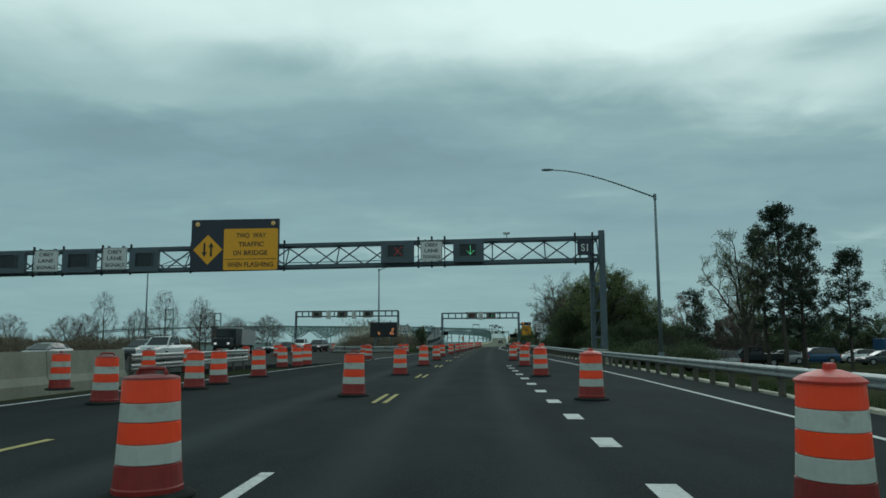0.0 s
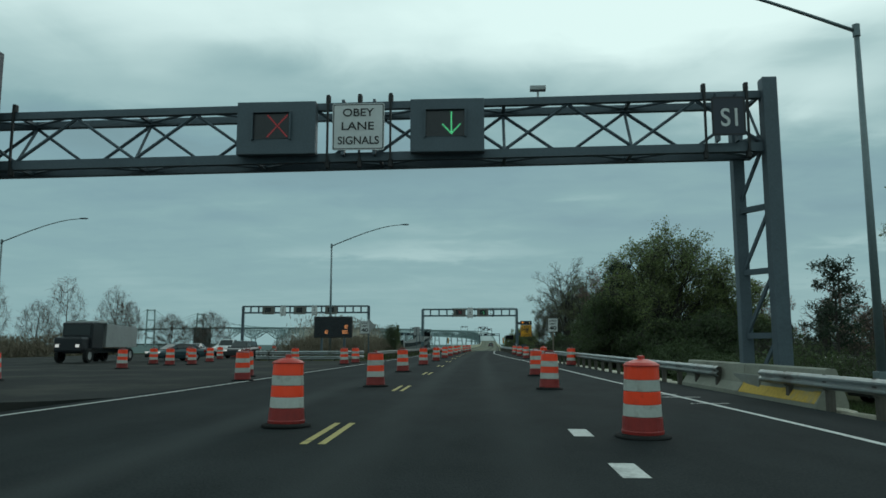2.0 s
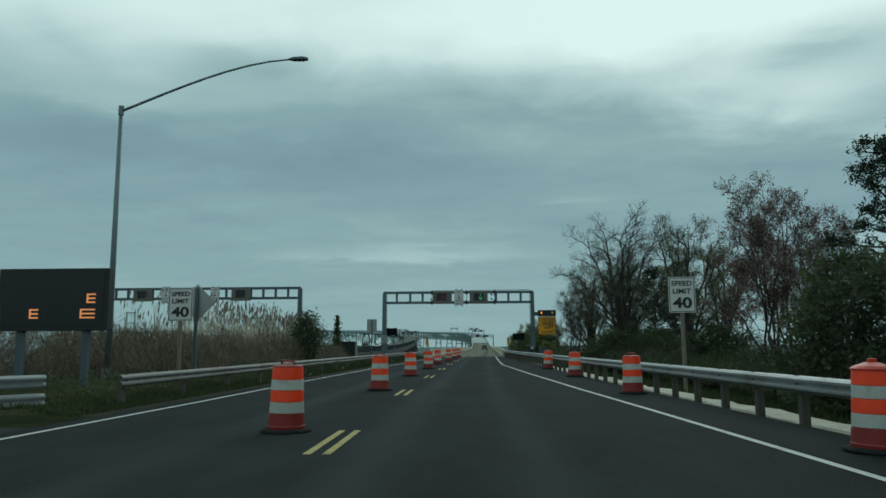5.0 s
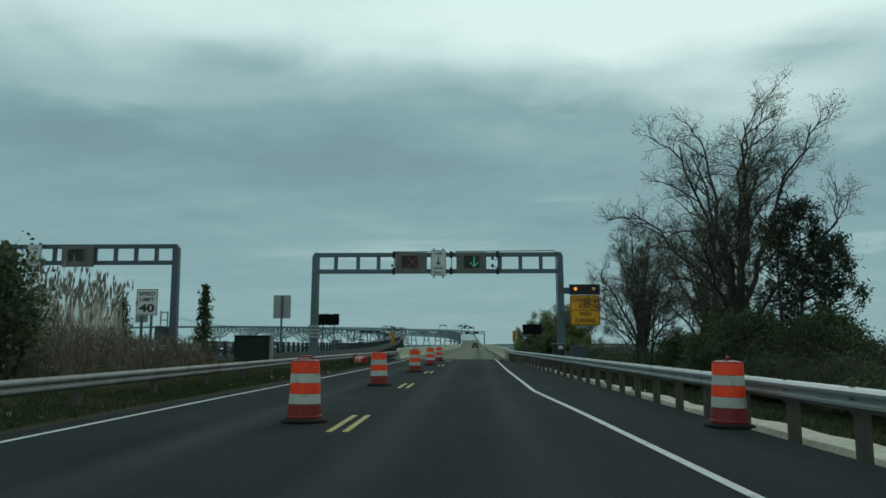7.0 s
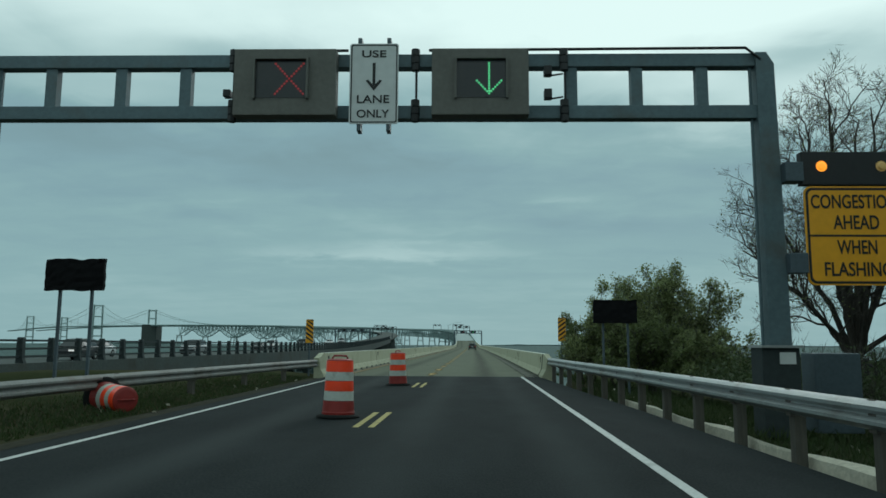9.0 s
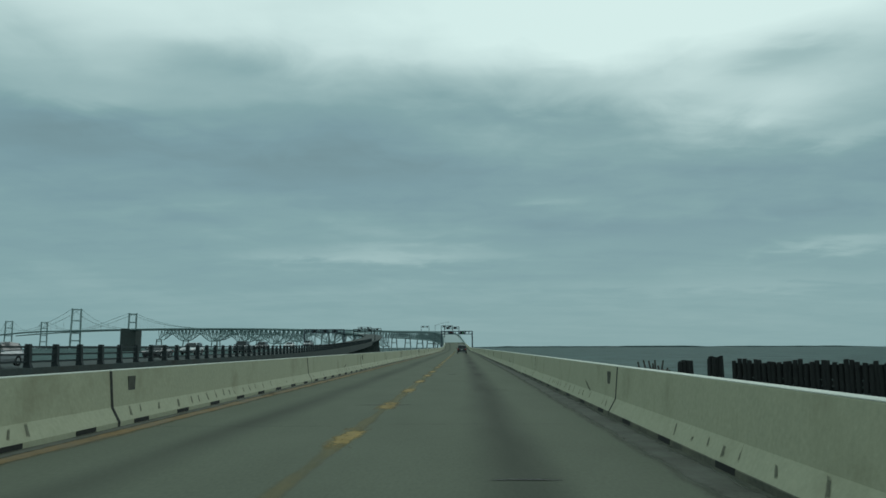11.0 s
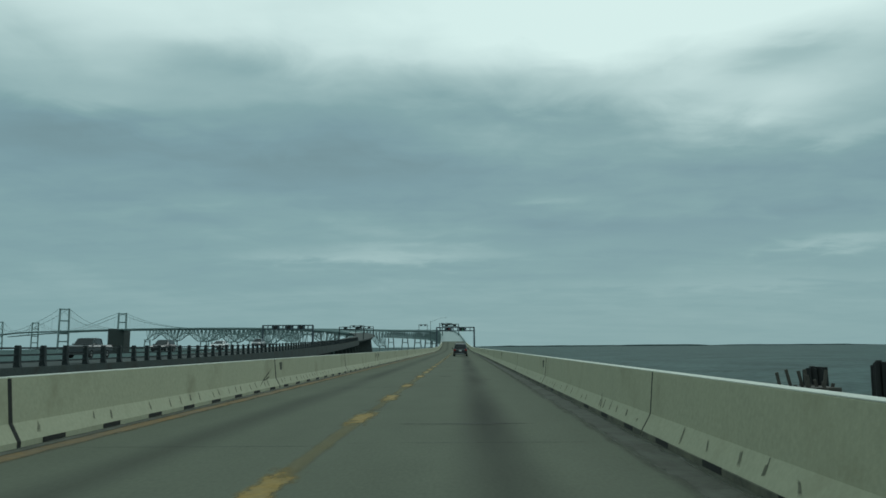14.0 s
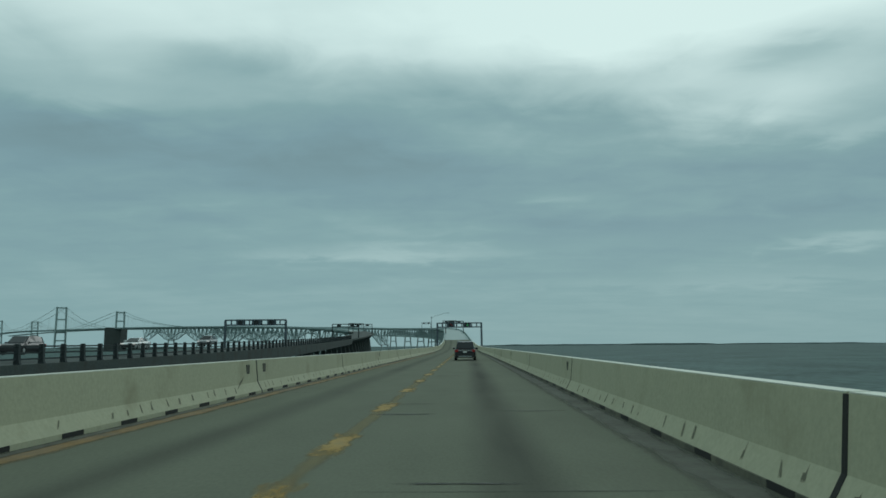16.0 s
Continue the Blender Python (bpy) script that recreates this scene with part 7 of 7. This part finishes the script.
def bare_tree(x, y, seed, height, spread, leaf, per, size, label, leaf_spread=0.10, twigs=2, **kw):
    """A spring tree whose limbs show through thin twigs and small leaves."""
    t = thing("tree", label, "tree", x, y, land(x, y), 0, group="roadside trees")
    segs, tips = limbs(seed, height, spread, **kw)
    part("trunk", seg_mesh("trunk", segs, "bark", 0.007), "", t)
    rng = np.random.default_rng(seed)
    ends = [q for q in segs if q[4] == 4]
    tw = leaf_mesh("twig_mass", [q[1] for q in ends], rng, 0.016, 0.10, twigs, "twig", long=24, dirs=[(q[1] - q[0]).normalized() for q in ends], jitter=0.5)
    tagged(part("twig_mass", tw, "", t), kind="stuff")
    if per:
        tagged(part("crown", leaf_mesh("crown", tips, rng, size, leaf_spread, per, leaf), "", t), kind="stuff")
    return t


def pine(x, y, seed, height, label, width=0.30, limbs=36, per=52, low=0.38):
    """A loblolly-like pine: bare lower trunk, tufts of needles at the branch ends."""
    rnd = random.Random(seed)
    t = thing("pine_tree", label, "tree", x, y, land(x, y), rnd.uniform(0, 360), group="roadside pines")
    segs, tufts = [], []
    n = 8
    pts = [Vector((rnd.uniform(-1, 1) * height * 0.008 * k ** 0.5, rnd.uniform(-1, 1) * height * 0.008, height * k / n - (0.4 if k == 0 else 0))) for k in range(n + 1)]
    for k in range(n):
        segs.append((pts[k], pts[k + 1], height * 0.016 * (1 - k / n * 0.85), height * 0.016 * (1 - (k + 1) / n * 0.85), 0))
    for k in range(limbs):
        u = low + (1 - low) * k / (limbs - 1)
        base = pts[0].lerp(pts[-1], u)
        ang = k * 2.4 + rnd.uniform(-0.5, 0.5)
        ln = height * width * (1.15 - u) * min(1.0, 3.2 * (u - 0.2)) * rnd.uniform(0.4, 1.15) + 0.45
        d = Vector((math.cos(ang), math.sin(ang), rnd.uniform(0.05, 0.5))).normalized()
        q = base
        for j in range(3):
            e = q + (d + Vector((0, 0, 0.14 * j))).normalized() * ln / 3
            segs.append((q, e, 0.06 * (1 - 0.25 * j), 0.06 * (0.75 - 0.22 * j), 2))
            q = e
            if j > 0 or u > 0.8:
                side = Vector((rnd.uniform(-1, 1), rnd.uniform(-1, 1), rnd.uniform(0.0, 0.7))).normalized()
                f = q + side * rnd.uniform(0.35, 0.8)
                segs.append((q, f, 0.03, 0.012, 3))
                tufts.append(f)
        tufts.append(q)
    tufts += [pts[-1] + Vector((0, 0, 0.2 * j)) for j in range(3)]
    part("trunk", seg_mesh("trunk", segs, "bark"), "", t)
    cr = part("crown", leaf_mesh("crown", tufts, np.random.default_rng(seed), 0.085, 0.17, int(per * 1.25), "needles", long=3.0), "", t)
    tagged(cr, kind="stuff")
    return t


# right of the road
LEAFY = "dense dark green tree behind the guard rail"
bare_tree(12.1, 83.0, 11, 9.9, 4.9, "leaf_olive", 3, 0.11, "large spreading tree with fresh olive-green spring leaves", leaf_spread=0.15, twigs=1, fork=0.3, mains=18, sub=8, centre=0.5, low=0, lump=0.1)
bare_tree(15.9, 82.0, 12, 7.6, 3.2, "leaf_olive", 3, 0.11, "spring tree with olive-green leaves behind the guard rail", leaf_spread=0.15, twigs=1, fork=0.28, mains=13, centre=0.5, lump=0.12)
for x, y, seed, h, sp in ((9.6, 90.0, 10, 6.2, 2.6), (12.6, 87.0, 13, 5.6, 3.2), (16.2, 84.5, 14, 5.2, 3.0), (14.0, 78.5, 9, 4.4, 2.6), (17.0, 79.0, 6, 4.0, 2.3), (8.6, 86.5, 1, 5.6, 2.2), (11.4, 80.5, 4, 3.8, 2.3)):
    tree(x, y, seed, h, sp, "leaf_dark", 6, 0.11, LEAFY, first=0.04, mid=0.42, count=460, lump=0.5, twigs=3)
pine(10.6, 92.5, 28, 8.4, "dark green pine among the roadside trees", 0.30)
tree(9.4, 98.0, 8, 4.6, 2.2, "leaf_dark", 5, 0.11, "dark leafy bush among the bare trees", first=0.05, mid=0.4, count=300)
pine(23.2, 61.5, 21, 12.9, "tall dark green pine with a bare lower trunk", 0.27, 42, 56, 0.36)
pine(23.4, 66.0, 22, 11.6, "tall dark green pine with a bare lower trunk", 0.28, 36, 54, 0.28)
pine(25.8, 64.0, 23, 11.6, "tall dark green pine with a bare lower trunk", 0.28, 36, 54, 0.28)
pine(30.2, 65.5, 24, 9.6, "dark green pine beside the parking lot", 0.30, 34, 52, 0.3)
pine(27.4, 68.5, 69, 8.4, "dark green pine beside the parking lot", 0.30, 30, 50, 0.3)
for x, y, seed, h, sp in ((30.5, 88.0, 91, 5.4, 3.4), (36.0, 92.0, 92, 5.0, 3.6), (41.5, 94.0, 93, 5.6, 3.8), (47.0, 92.0, 94, 5.2, 3.6), (53.0, 95.0, 95, 5.6, 4.0), (22.5, 92.0, 96, 4.4, 2.8)):
    tree(x, y, seed, h, sp, "leaf_dark", 4, 0.13, "dark scrubby tree behind the parked cars", first=0.05, mid=0.42, count=240, lump=0.5, twigs=3)
bare_tree(20.2, 61.8, 17, 11.2, 3.8, "leaf_olive", 2, 0.075, "thinly leafed spring tree beside the pines", fork=0.3, centre=0.55, mains=8)
bare_tree(36.5, 66.0, 18, 10.4, 3.8, "leaf_olive", 2, 0.075, "thinly leafed spring tree at the lot edge", fork=0.25, mains=8)
for x, y, seed, h, sp in ((26.0, 102.0, 19, 8.6, 3.6), (31.0, 98.0, 20, 7.8, 3.2)):
    bare_tree(x, y, seed, h, sp, "bud", 3, 0.09, "tree with pale pinkish spring buds", fork=0.2, mains=7, sub=6, fine=5)
pine(19.2, 73.0, 39, 6.9, "small dark green pine by the parked cars", 0.26, 17, 30)
pine(20.6, 77.0, 60, 4.6, "small dark green pine by the parked cars", 0.26, 12, 30)
tree(24.0, 76.0, 7, 5.0, 2.8, "bud", 1, 0.08, "low bare brushy tree beside the parking lot", first=0.08, mid=0.5)
bare_tree(13.4, 114.0, 31, 10.6, 4.2, "bud", 5, 0.07, "many-stemmed tree with reddish-brown buds", stems=4, fork=0.16, mains=14, sub=6, centre=0.5, low=10)
bare_tree(17.0, 117.0, 30, 9.6, 3.8, "bud", 3, 0.075, "many-stemmed tree with reddish-brown buds", stems=3, fork=0.16, mains=12, sub=6, centre=0.5, low=10)
pine(18.2, 112.0, 25, 11.8, "dark green pine behind the bare trees")
bare_tree(12.4, 125.5, 32, 11.4, 3.6, "leaf_olive", 2, 0.07, "tall bare spring tree with sparse small leaves", fork=0.24, mains=10, centre=0.45)
bare_tree(15.8, 129.0, 38, 10.0, 3.4, "bud", 2, 0.07, "tall bare spring tree with reddish buds", fork=0.2, mains=9, centre=0.45)
tree(13.4, 123.5, 66, 3.8, 2.0, "leaf_dark", 6, 0.11, "dark leafy bush under the bare trees", first=0.05, mid=0.4, count=300, lump=0.5, twigs=3)
bare_tree(12.4, 147.4, 33, 15.3, 6.6, "leaf_olive", 2, 0.055, "tall bare spreading tree with sparse small leaves", twigs=3, fork=0.24, mains=13, sub=7, fine=7, centre=0.42, low=-6, lump=0.15, leaf_spread=0.18)
bare_tree(8.4, 150.5, 34, 8.2, 2.6, "leaf_olive", 1, 0.06, "bare bushy tree behind the warning sign", twigs=4, stems=3, fork=0.14, mains=9, sub=5, fine=5, centre=0.4)
for x, y, seed, h, sp in ((10.8, 143.0, 29, 3.6, 2.1), (13.6, 142.5, 3, 3.4, 2.0), (16.2, 147.0, 2, 3.8, 2.2), (13.2, 149.5, 65, 4.4, 2.6), (15.4, 144.5, 67, 4.0, 2.3), (11.5, 153.5, 68, 3.0, 2.0), (14.5, 156.0, 71, 3.4, 2.2)):
    tree(x, y, seed, h, sp, "leaf_dark", 6, 0.11, "dark leafy bush under the bare trees", first=0.05, mid=0.4, count=320, lump=0.5, twigs=3)
for x, y, seed, h, sp in ((14.0, 133.0, 61, 2.3, 1.3), (16.2, 135.5, 62, 2.6, 1.5), (12.6, 137.0, 63, 2.0, 1.2)):
    tree(x, y, seed, h, sp, "leaf_olive", 6, 0.08, "low shrub with fresh green leaves", first=0.05, mid=0.45, count=180, leaf_spread=0.12)
pine(25.0, 172.0, 70, 12.5, "dark green pine near the shore", 0.28, 46, 50, 0.25)
pine(15.5, 147.2, 26, 9.3, "broad dark green pine beside the bare trees", 0.33, 38, 40, 0.26)
pine(17.6, 148.6, 27, 7.6, "broad dark green pine beside the bare trees", 0.34, 32, 40, 0.24)
bare_tree(13.3, 171.5, 35, 13.0, 5.4, "leaf_olive", 1, 0.06, "bare tree near the shore with fine twigs", twigs=5, fork=0.18, mains=14, centre=0.42, low=-14)
bare_tree(17.2, 167.0, 36, 12.6, 5.6, "leaf_olive", 2, 0.06, "bare tree near the shore with fine twigs", twigs=5, fork=0.2, mains=14, centre=0.42)
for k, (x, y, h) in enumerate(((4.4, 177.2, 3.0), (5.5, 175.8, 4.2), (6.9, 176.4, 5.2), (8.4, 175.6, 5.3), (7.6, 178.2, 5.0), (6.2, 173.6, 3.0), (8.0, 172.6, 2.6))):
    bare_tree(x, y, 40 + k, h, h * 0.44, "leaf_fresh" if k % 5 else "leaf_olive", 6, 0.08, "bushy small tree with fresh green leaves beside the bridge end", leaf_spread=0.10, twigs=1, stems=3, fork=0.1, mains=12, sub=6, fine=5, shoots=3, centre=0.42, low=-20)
# left, beyond the opposing lanes
for k, (x, y, h, sp) in enumerate(((-76, 139, 12.0, 2.6), (-70, 141, 8.5, 2.8), (-62.5, 136, 11.6, 3.2), (-57.5, 141, 10.4, 3.0), (-60, 150, 8.8, 3.0), (-90, 150, 8.0, 4.0), (-100, 146, 8.5, 4.2),
                                  (-58, 163, 7.0, 4.0), (-52, 166, 7.6, 4.2), (-83, 145, 8.0, 3.0))):
    tree(x, y, 50 + k, h, sp, "bud", 1, 0.08, "bare leafless tree beyond the opposing lanes", first=0.12, twigs=3, twig=0.026, mid=0.38, count=300)


def thicket(name, label, spots, rng, height, per, mat, size, cat="shrubs", z0=-0.25, long=2.2, upright=False):
    """Dense mixed twigs and blades over the given spots."""
    pts = []
    for x, y, r, h in spots:
        m = int(per * r * r)
        a, q = rng.uniform(0, 2 * math.pi, m), np.sqrt(rng.uniform(0, 1, m))
        zz = rng.uniform(0.02, 1, m) ** 0.8 * h * height * np.sqrt(np.clip(1.02 - q ** 2.4, 0, 1))
        pts.append(np.stack([x + r * q * np.cos(a), y + r * q * np.sin(a), z0 + zz], 1))
    total = sum(len(q) for q in pts)
    up = np.tile(np.array([[0.0, 0.0, 1.0]]), (total, 1)) if upright else None
    ob = part(name, leaf_mesh(name, np.concatenate(pts), rng, size, 0.06, 1, mat, long=long, dirs=up, jitter=0.5 if upright else 1), "", None)
    tagged(ob, label, cat, kind="stuff")
    return ob


rng = np.random.default_rng(3)
spots = [(x, y, 1.5 + rng.uniform(0, 0.9), rng.uniform(0.7, 1.1)) for y in np.arange(108, 146, 2.0) for x in (-14.5 - rng.uniform(0, 1.5), -18.0 - rng.uniform(0, 1.5), -21 - rng.uniform(0, 1))]
thicket("brushwood", "dense brown leafless brushwood on the median", spots, rng, 2.7, 620, "brush", 0.030, long=16, upright=True)
spots = [(x + rng.uniform(-0.6, 0.6), y, 1.2 + rng.uniform(0, 0.8), rng.uniform(0.2, 0.5)) for y in np.arange(98, 150, 2.6) for x in (-12.6, -15.5)]
thicket("shrubbery", "low dull green shrubs among the brushwood", spots, rng, 2.2, 150, "leaf_dark", 0.07)
for x, y, seed, h, sp in ((-13.0, 127.6, 81, 3.5, 0.95),):
    tree(x, y, seed, h, sp, "leaf_dark", 6, 0.10, "dull green bush on the median among dry reeds", first=0.05, mid=0.45, count=260, lump=0.5, twigs=4)
spots = [(at(RR, y) + at([(100, 4.6), (115, 6.4), (148, 6.0), (165, 4.0)], y) + rng.uniform(0, 4.6), y, 0.9 + rng.uniform(0, 1.3), max(0.15, 0.7 + 0.9 * noise.noise((y * 0.16, 3.3, 0)) + rng.uniform(-0.3, 0.4))) for y in np.arange(56, 170, 0.9)]
thicket("undergrowth", "dark green tangled undergrowth behind the guard rail", spots, rng, 1.35, 380, "leaf_dark", 0.075)
spots = [(at(RR, y) + 6.0 + rng.uniform(0, 6.0), y, 1.2 + rng.uniform(0, 0.9), rng.uniform(0.5, 1.2)) for y in np.arange(56, 172, 2.0)]
thicket("dead_brush", "brown leafless brush among the trees", spots, rng, 2.0, 160, "bark", 0.022, long=22, upright=True)
spots = [(-60 - rng.uniform(0, 60), 120 + rng.uniform(0, 40), 2.5 + rng.uniform(0, 2), rng.uniform(0.5, 1.2)) for _ in range(60)]
thicket("far_brush", "grey-brown brush beyond the opposing lanes", spots, rng, 3.0, 55, "brush", 0.10, long=12, upright=True)


def blades(name, label, cx, cy, h, w, mat, rng, lean=0.25, z0=-0.2, cat="grass"):
    """Upright tapering blades at the given places."""
    n = len(cx)
    a = rng.uniform(0, 2 * math.pi, n)
    lx, ly = rng.normal(0, lean, n) * h, rng.normal(0, lean, n) * h
    base = np.stack([cx, cy, np.zeros(n) + z0], 1)
    sx = np.stack([np.cos(a) * w, np.sin(a) * w, np.zeros(n)], 1)
    mid = base + np.stack([lx * 0.35, ly * 0.35, h * 0.6], 1)
    tip = base + np.stack([lx, ly, h], 1)
    v = np.stack([base - sx, base + sx, mid + sx * 0.8, tip, mid - sx * 0.8], 1).reshape(-1, 3)
    me = bpy.data.meshes.new(name)
    me.vertices.add(5 * n)
    me.vertices.foreach_set("co", v.ravel())
    me.loops.add(5 * n)
    me.loops.foreach_set("vertex_index", np.arange(5 * n))
    me.polygons.add(n)
    me.polygons.foreach_set("loop_start", np.arange(n) * 5)
    me.polygons.foreach_set("loop_total", np.full(n, 5))
    me.update()
    me.validate()
    me.materials.append(M[mat])
    ob = part(name, me, "", None)
    tagged(ob, label, cat, kind="stuff")
    return ob, tip


n = 26000
gy = rng.uniform(92, 174, n)
gx = np.array([at(LE, q) for q in gy]) - 1.05 - np.abs(rng.normal(0, 1.0, n)) * 1.2
blades("grass", "short green grass on the median verge", gx, gy, rng.uniform(0.05, 0.13, n), 0.016, "grass", rng, 0.4, np.array([land(a, b) for a, b in zip(gx, gy)]) - 0.02)
n = 9000
gy = rng.uniform(92, 174, n)
gx = np.array([at(LE, q) for q in gy]) - 1.0 - np.abs(rng.normal(0, 1.2, n)) * 1.4
blades("dry_grass", "dry straw-coloured grass tufts on the verge", gx, gy, rng.uniform(0.04, 0.14, n), 0.010, "dry_grass", rng, 0.5, np.array([land(a, b) for a, b in zip(gx, gy)]) - 0.02)
n = 30000
gy = np.concatenate([rng.uniform(-10, 174, 20000), rng.uniform(140, 187, 10000)])
gx = np.array([at(RR, q) + at([(50, 0.9), (84, 1.5), (140, 1.5), (158, 0.5)], q) for q in gy]) + rng.uniform(0, 1, n) ** 1.5 * 6
blades("roadside_grass", "rough green and brown grass behind the guard rail", gx, gy, rng.uniform(0.08, 0.3, n), 0.014, "grass", rng, 0.4, np.array([land(a, b) for a, b in zip(gx, gy)]) - 0.03)
n = 1300
gy = rng.uniform(126, 160, n)
gx = -15.2 - np.clip(gy - 139, 0, 30) * 0.47 - rng.uniform(0, 1, n) ** 1.3 * 11
hh = (3.3 + 2.6 * rng.beta(2.2, 1.8, n)) * (1 - 0.22 * np.clip((gy - 146) / 14, 0, 1)) * (0.75 + 0.25 * np.clip((-16 - gx) / 4, 0, 1))
reeds, tip = blades("reeds", "tall dry straw-coloured reeds with feathery heads", gx, gy, hh, 0.015, "reed", rng, 0.07, -0.3, "reeds")
plumes = part("reed_plumes", leaf_mesh("reed_plumes", tip - np.array([0, 0, 0.15]), rng, 0.10, 0.025, 2, "plume", long=4.6, dirs=np.tile([[0.08, 0.0, 1.0]], (len(tip), 1)), jitter=0.14), "", reeds)
tagged(plumes, kind="stuff")


def vine_pole(x, y, h, label):
    """A pole wrapped in ivy, reading as a narrow dark column."""
    t = thing("ivy_pole", label, "pole", x, y, -0.2)
    part("pole", tube(bmesh.new(), [(0, 0, -0.3), (0, 0, h)], 0.09, 8), "post_wood", t)
    r = np.random.default_rng(int(-x * 10))
    z = r.uniform(0, 1, 500)
    pts = np.stack([r.normal(0, 0.34, 500) * (1.15 - z), r.normal(0, 0.34, 500) * (1.15 - z), z * h], 1)
    tagged(part("ivy", leaf_mesh("ivy", pts, r, 0.11, 0.06, 5, "leaf_dark"), "", t), kind="stuff")


# old ivy-grown snag, utility pole and timber posts beyond the parking lot
snag = thing("snag", "dead tree stump thick with dark ivy and bare top branches", "tree", 26.8, 92, land(26.8, 92))
segs, tips = grow(71, 6.2, 1.5, first=0.62, mid=0.75, count=120, lean=-0.06)
part("trunk", seg_mesh("trunk", segs, "bark", 0.01), "", snag)
part("stump", tube(bmesh.new(), [(0.3, 0, -0.4), (0.2, 0, 2.4), (0.0, 0, 4.6)], 0.5, 9, 0.3), "bark", snag)
r = np.random.default_rng(8)
z = r.uniform(0, 1, 700)
pts = np.stack([0.3 + r.normal(0, 0.42, 700) * (1.2 - z * 0.7), r.normal(0, 0.42, 700) * (1.2 - z * 0.7), z * 4.9], 1)
tagged(part("ivy", leaf_mesh("ivy", pts, r, 0.10, 0.08, 7, "leaf_dark"), "", snag), kind="stuff")
up = thing("utility_pole", "grey timber utility pole with crossarm and transformer", "utility pole", 41.5, 120, -1.0)
part("pole", tube(bmesh.new(), [(0, 0, -0.5), (0, 0, 10.4)], 0.17, 9, 0.12), "post_wood", up)
part("crossarm", box(bmesh.new(), -1.3, 1.3, -0.07, 0.07, 9.85, 10.0), "post_wood", up)
part("transformer", tube(bmesh.new(), [(-0.45, 0, 7.6), (-0.45, 0, 8.7)], 0.27, 12), "gantry", up)
for u in (-1.1, -0.4, 0.5, 1.1):
    part("insulator", tube(bmesh.new(), [(u, 0, 9.98), (u, 0, 10.18)], 0.05, 7), "black", up)
for x, y, h in ((24.4, 92, 4.0), (23.4, 92, 3.8), (25.6, 92, 3.1), (29.5, 97, 3.4)):
    tp = thing("timber_post", "dark upright timber post by the shore", "post", x, y, land(x, y), group="timber posts")
    part("shaft", tube(bmesh.new(), [(0, 0, -0.4), (0, 0, h)], 0.15, 8, 0.13), "pile_wood", tp)
bo = thing("bollard", "short white marker post at the lot entrance", "bollard", 11.6, 65, land(11.6, 65))
part("shaft", tube(bmesh.new(), [(0, 0, -0.2), (0, 0, 1.35)], 0.07, 10), "sign_white", bo)
ct = thing("storage_container", "blue steel storage container at the back of the lot", "container", 44.5, 84, land(44.5, 84))
bm = bmesh.new()
box(bm, -3, 3, -1.2, 1.2, 0.1, 2.6, 0.04)
part("body", bm, "car_blue", ct)
for k in range(16):
    part("rib", box(bmesh.new(), -2.9 + k * 0.38, -2.75 + k * 0.38, -1.24, -1.2, 0.2, 2.5), "car_blue", ct)

vine_pole(-14.3, 146, 4.5, "old pole smothered in dark ivy")
vine_pole(-19.8, 149, 4.0, "shorter pole smothered in dark ivy")


# brush along the shore beyond the parking lot
spots = [(30 + rng.uniform(0, 95), 140 + rng.uniform(0, 38), 2.5 + rng.uniform(0, 2.5), rng.uniform(0.5, 1.3)) for _ in range(70)]
thicket("shore_brush", "grey-brown leafless brush along the shore", spots, rng, 3.2, 40, "twig", 0.10, long=12, upright=True, z0=-1.2)

# pale scraps of litter along both verges
n = 90
ly = np.concatenate([rng.uniform(105, 172, n // 2), rng.uniform(128, 176, n - n // 2)])
lx = np.concatenate([np.array([at(LE, q) for q in ly[:n // 2]]) - 0.7 - rng.uniform(0, 1.0, n // 2), np.array([at(RR, q) for q in ly[n // 2:]]) + rng.uniform(0.2, 2.2, n - n // 2)])
lz = np.array([land(a, b) for a, b in zip(lx, ly)]) + 0.06
scraps = leaf_mesh("litter", np.stack([lx, ly, lz], 1), rng, 0.065, 0.03, 2, "gravel", long=1.6)
tagged(part("litter", scraps, "", None), "pale scraps of paper and plastic litter on the verge", "litter", kind="stuff")
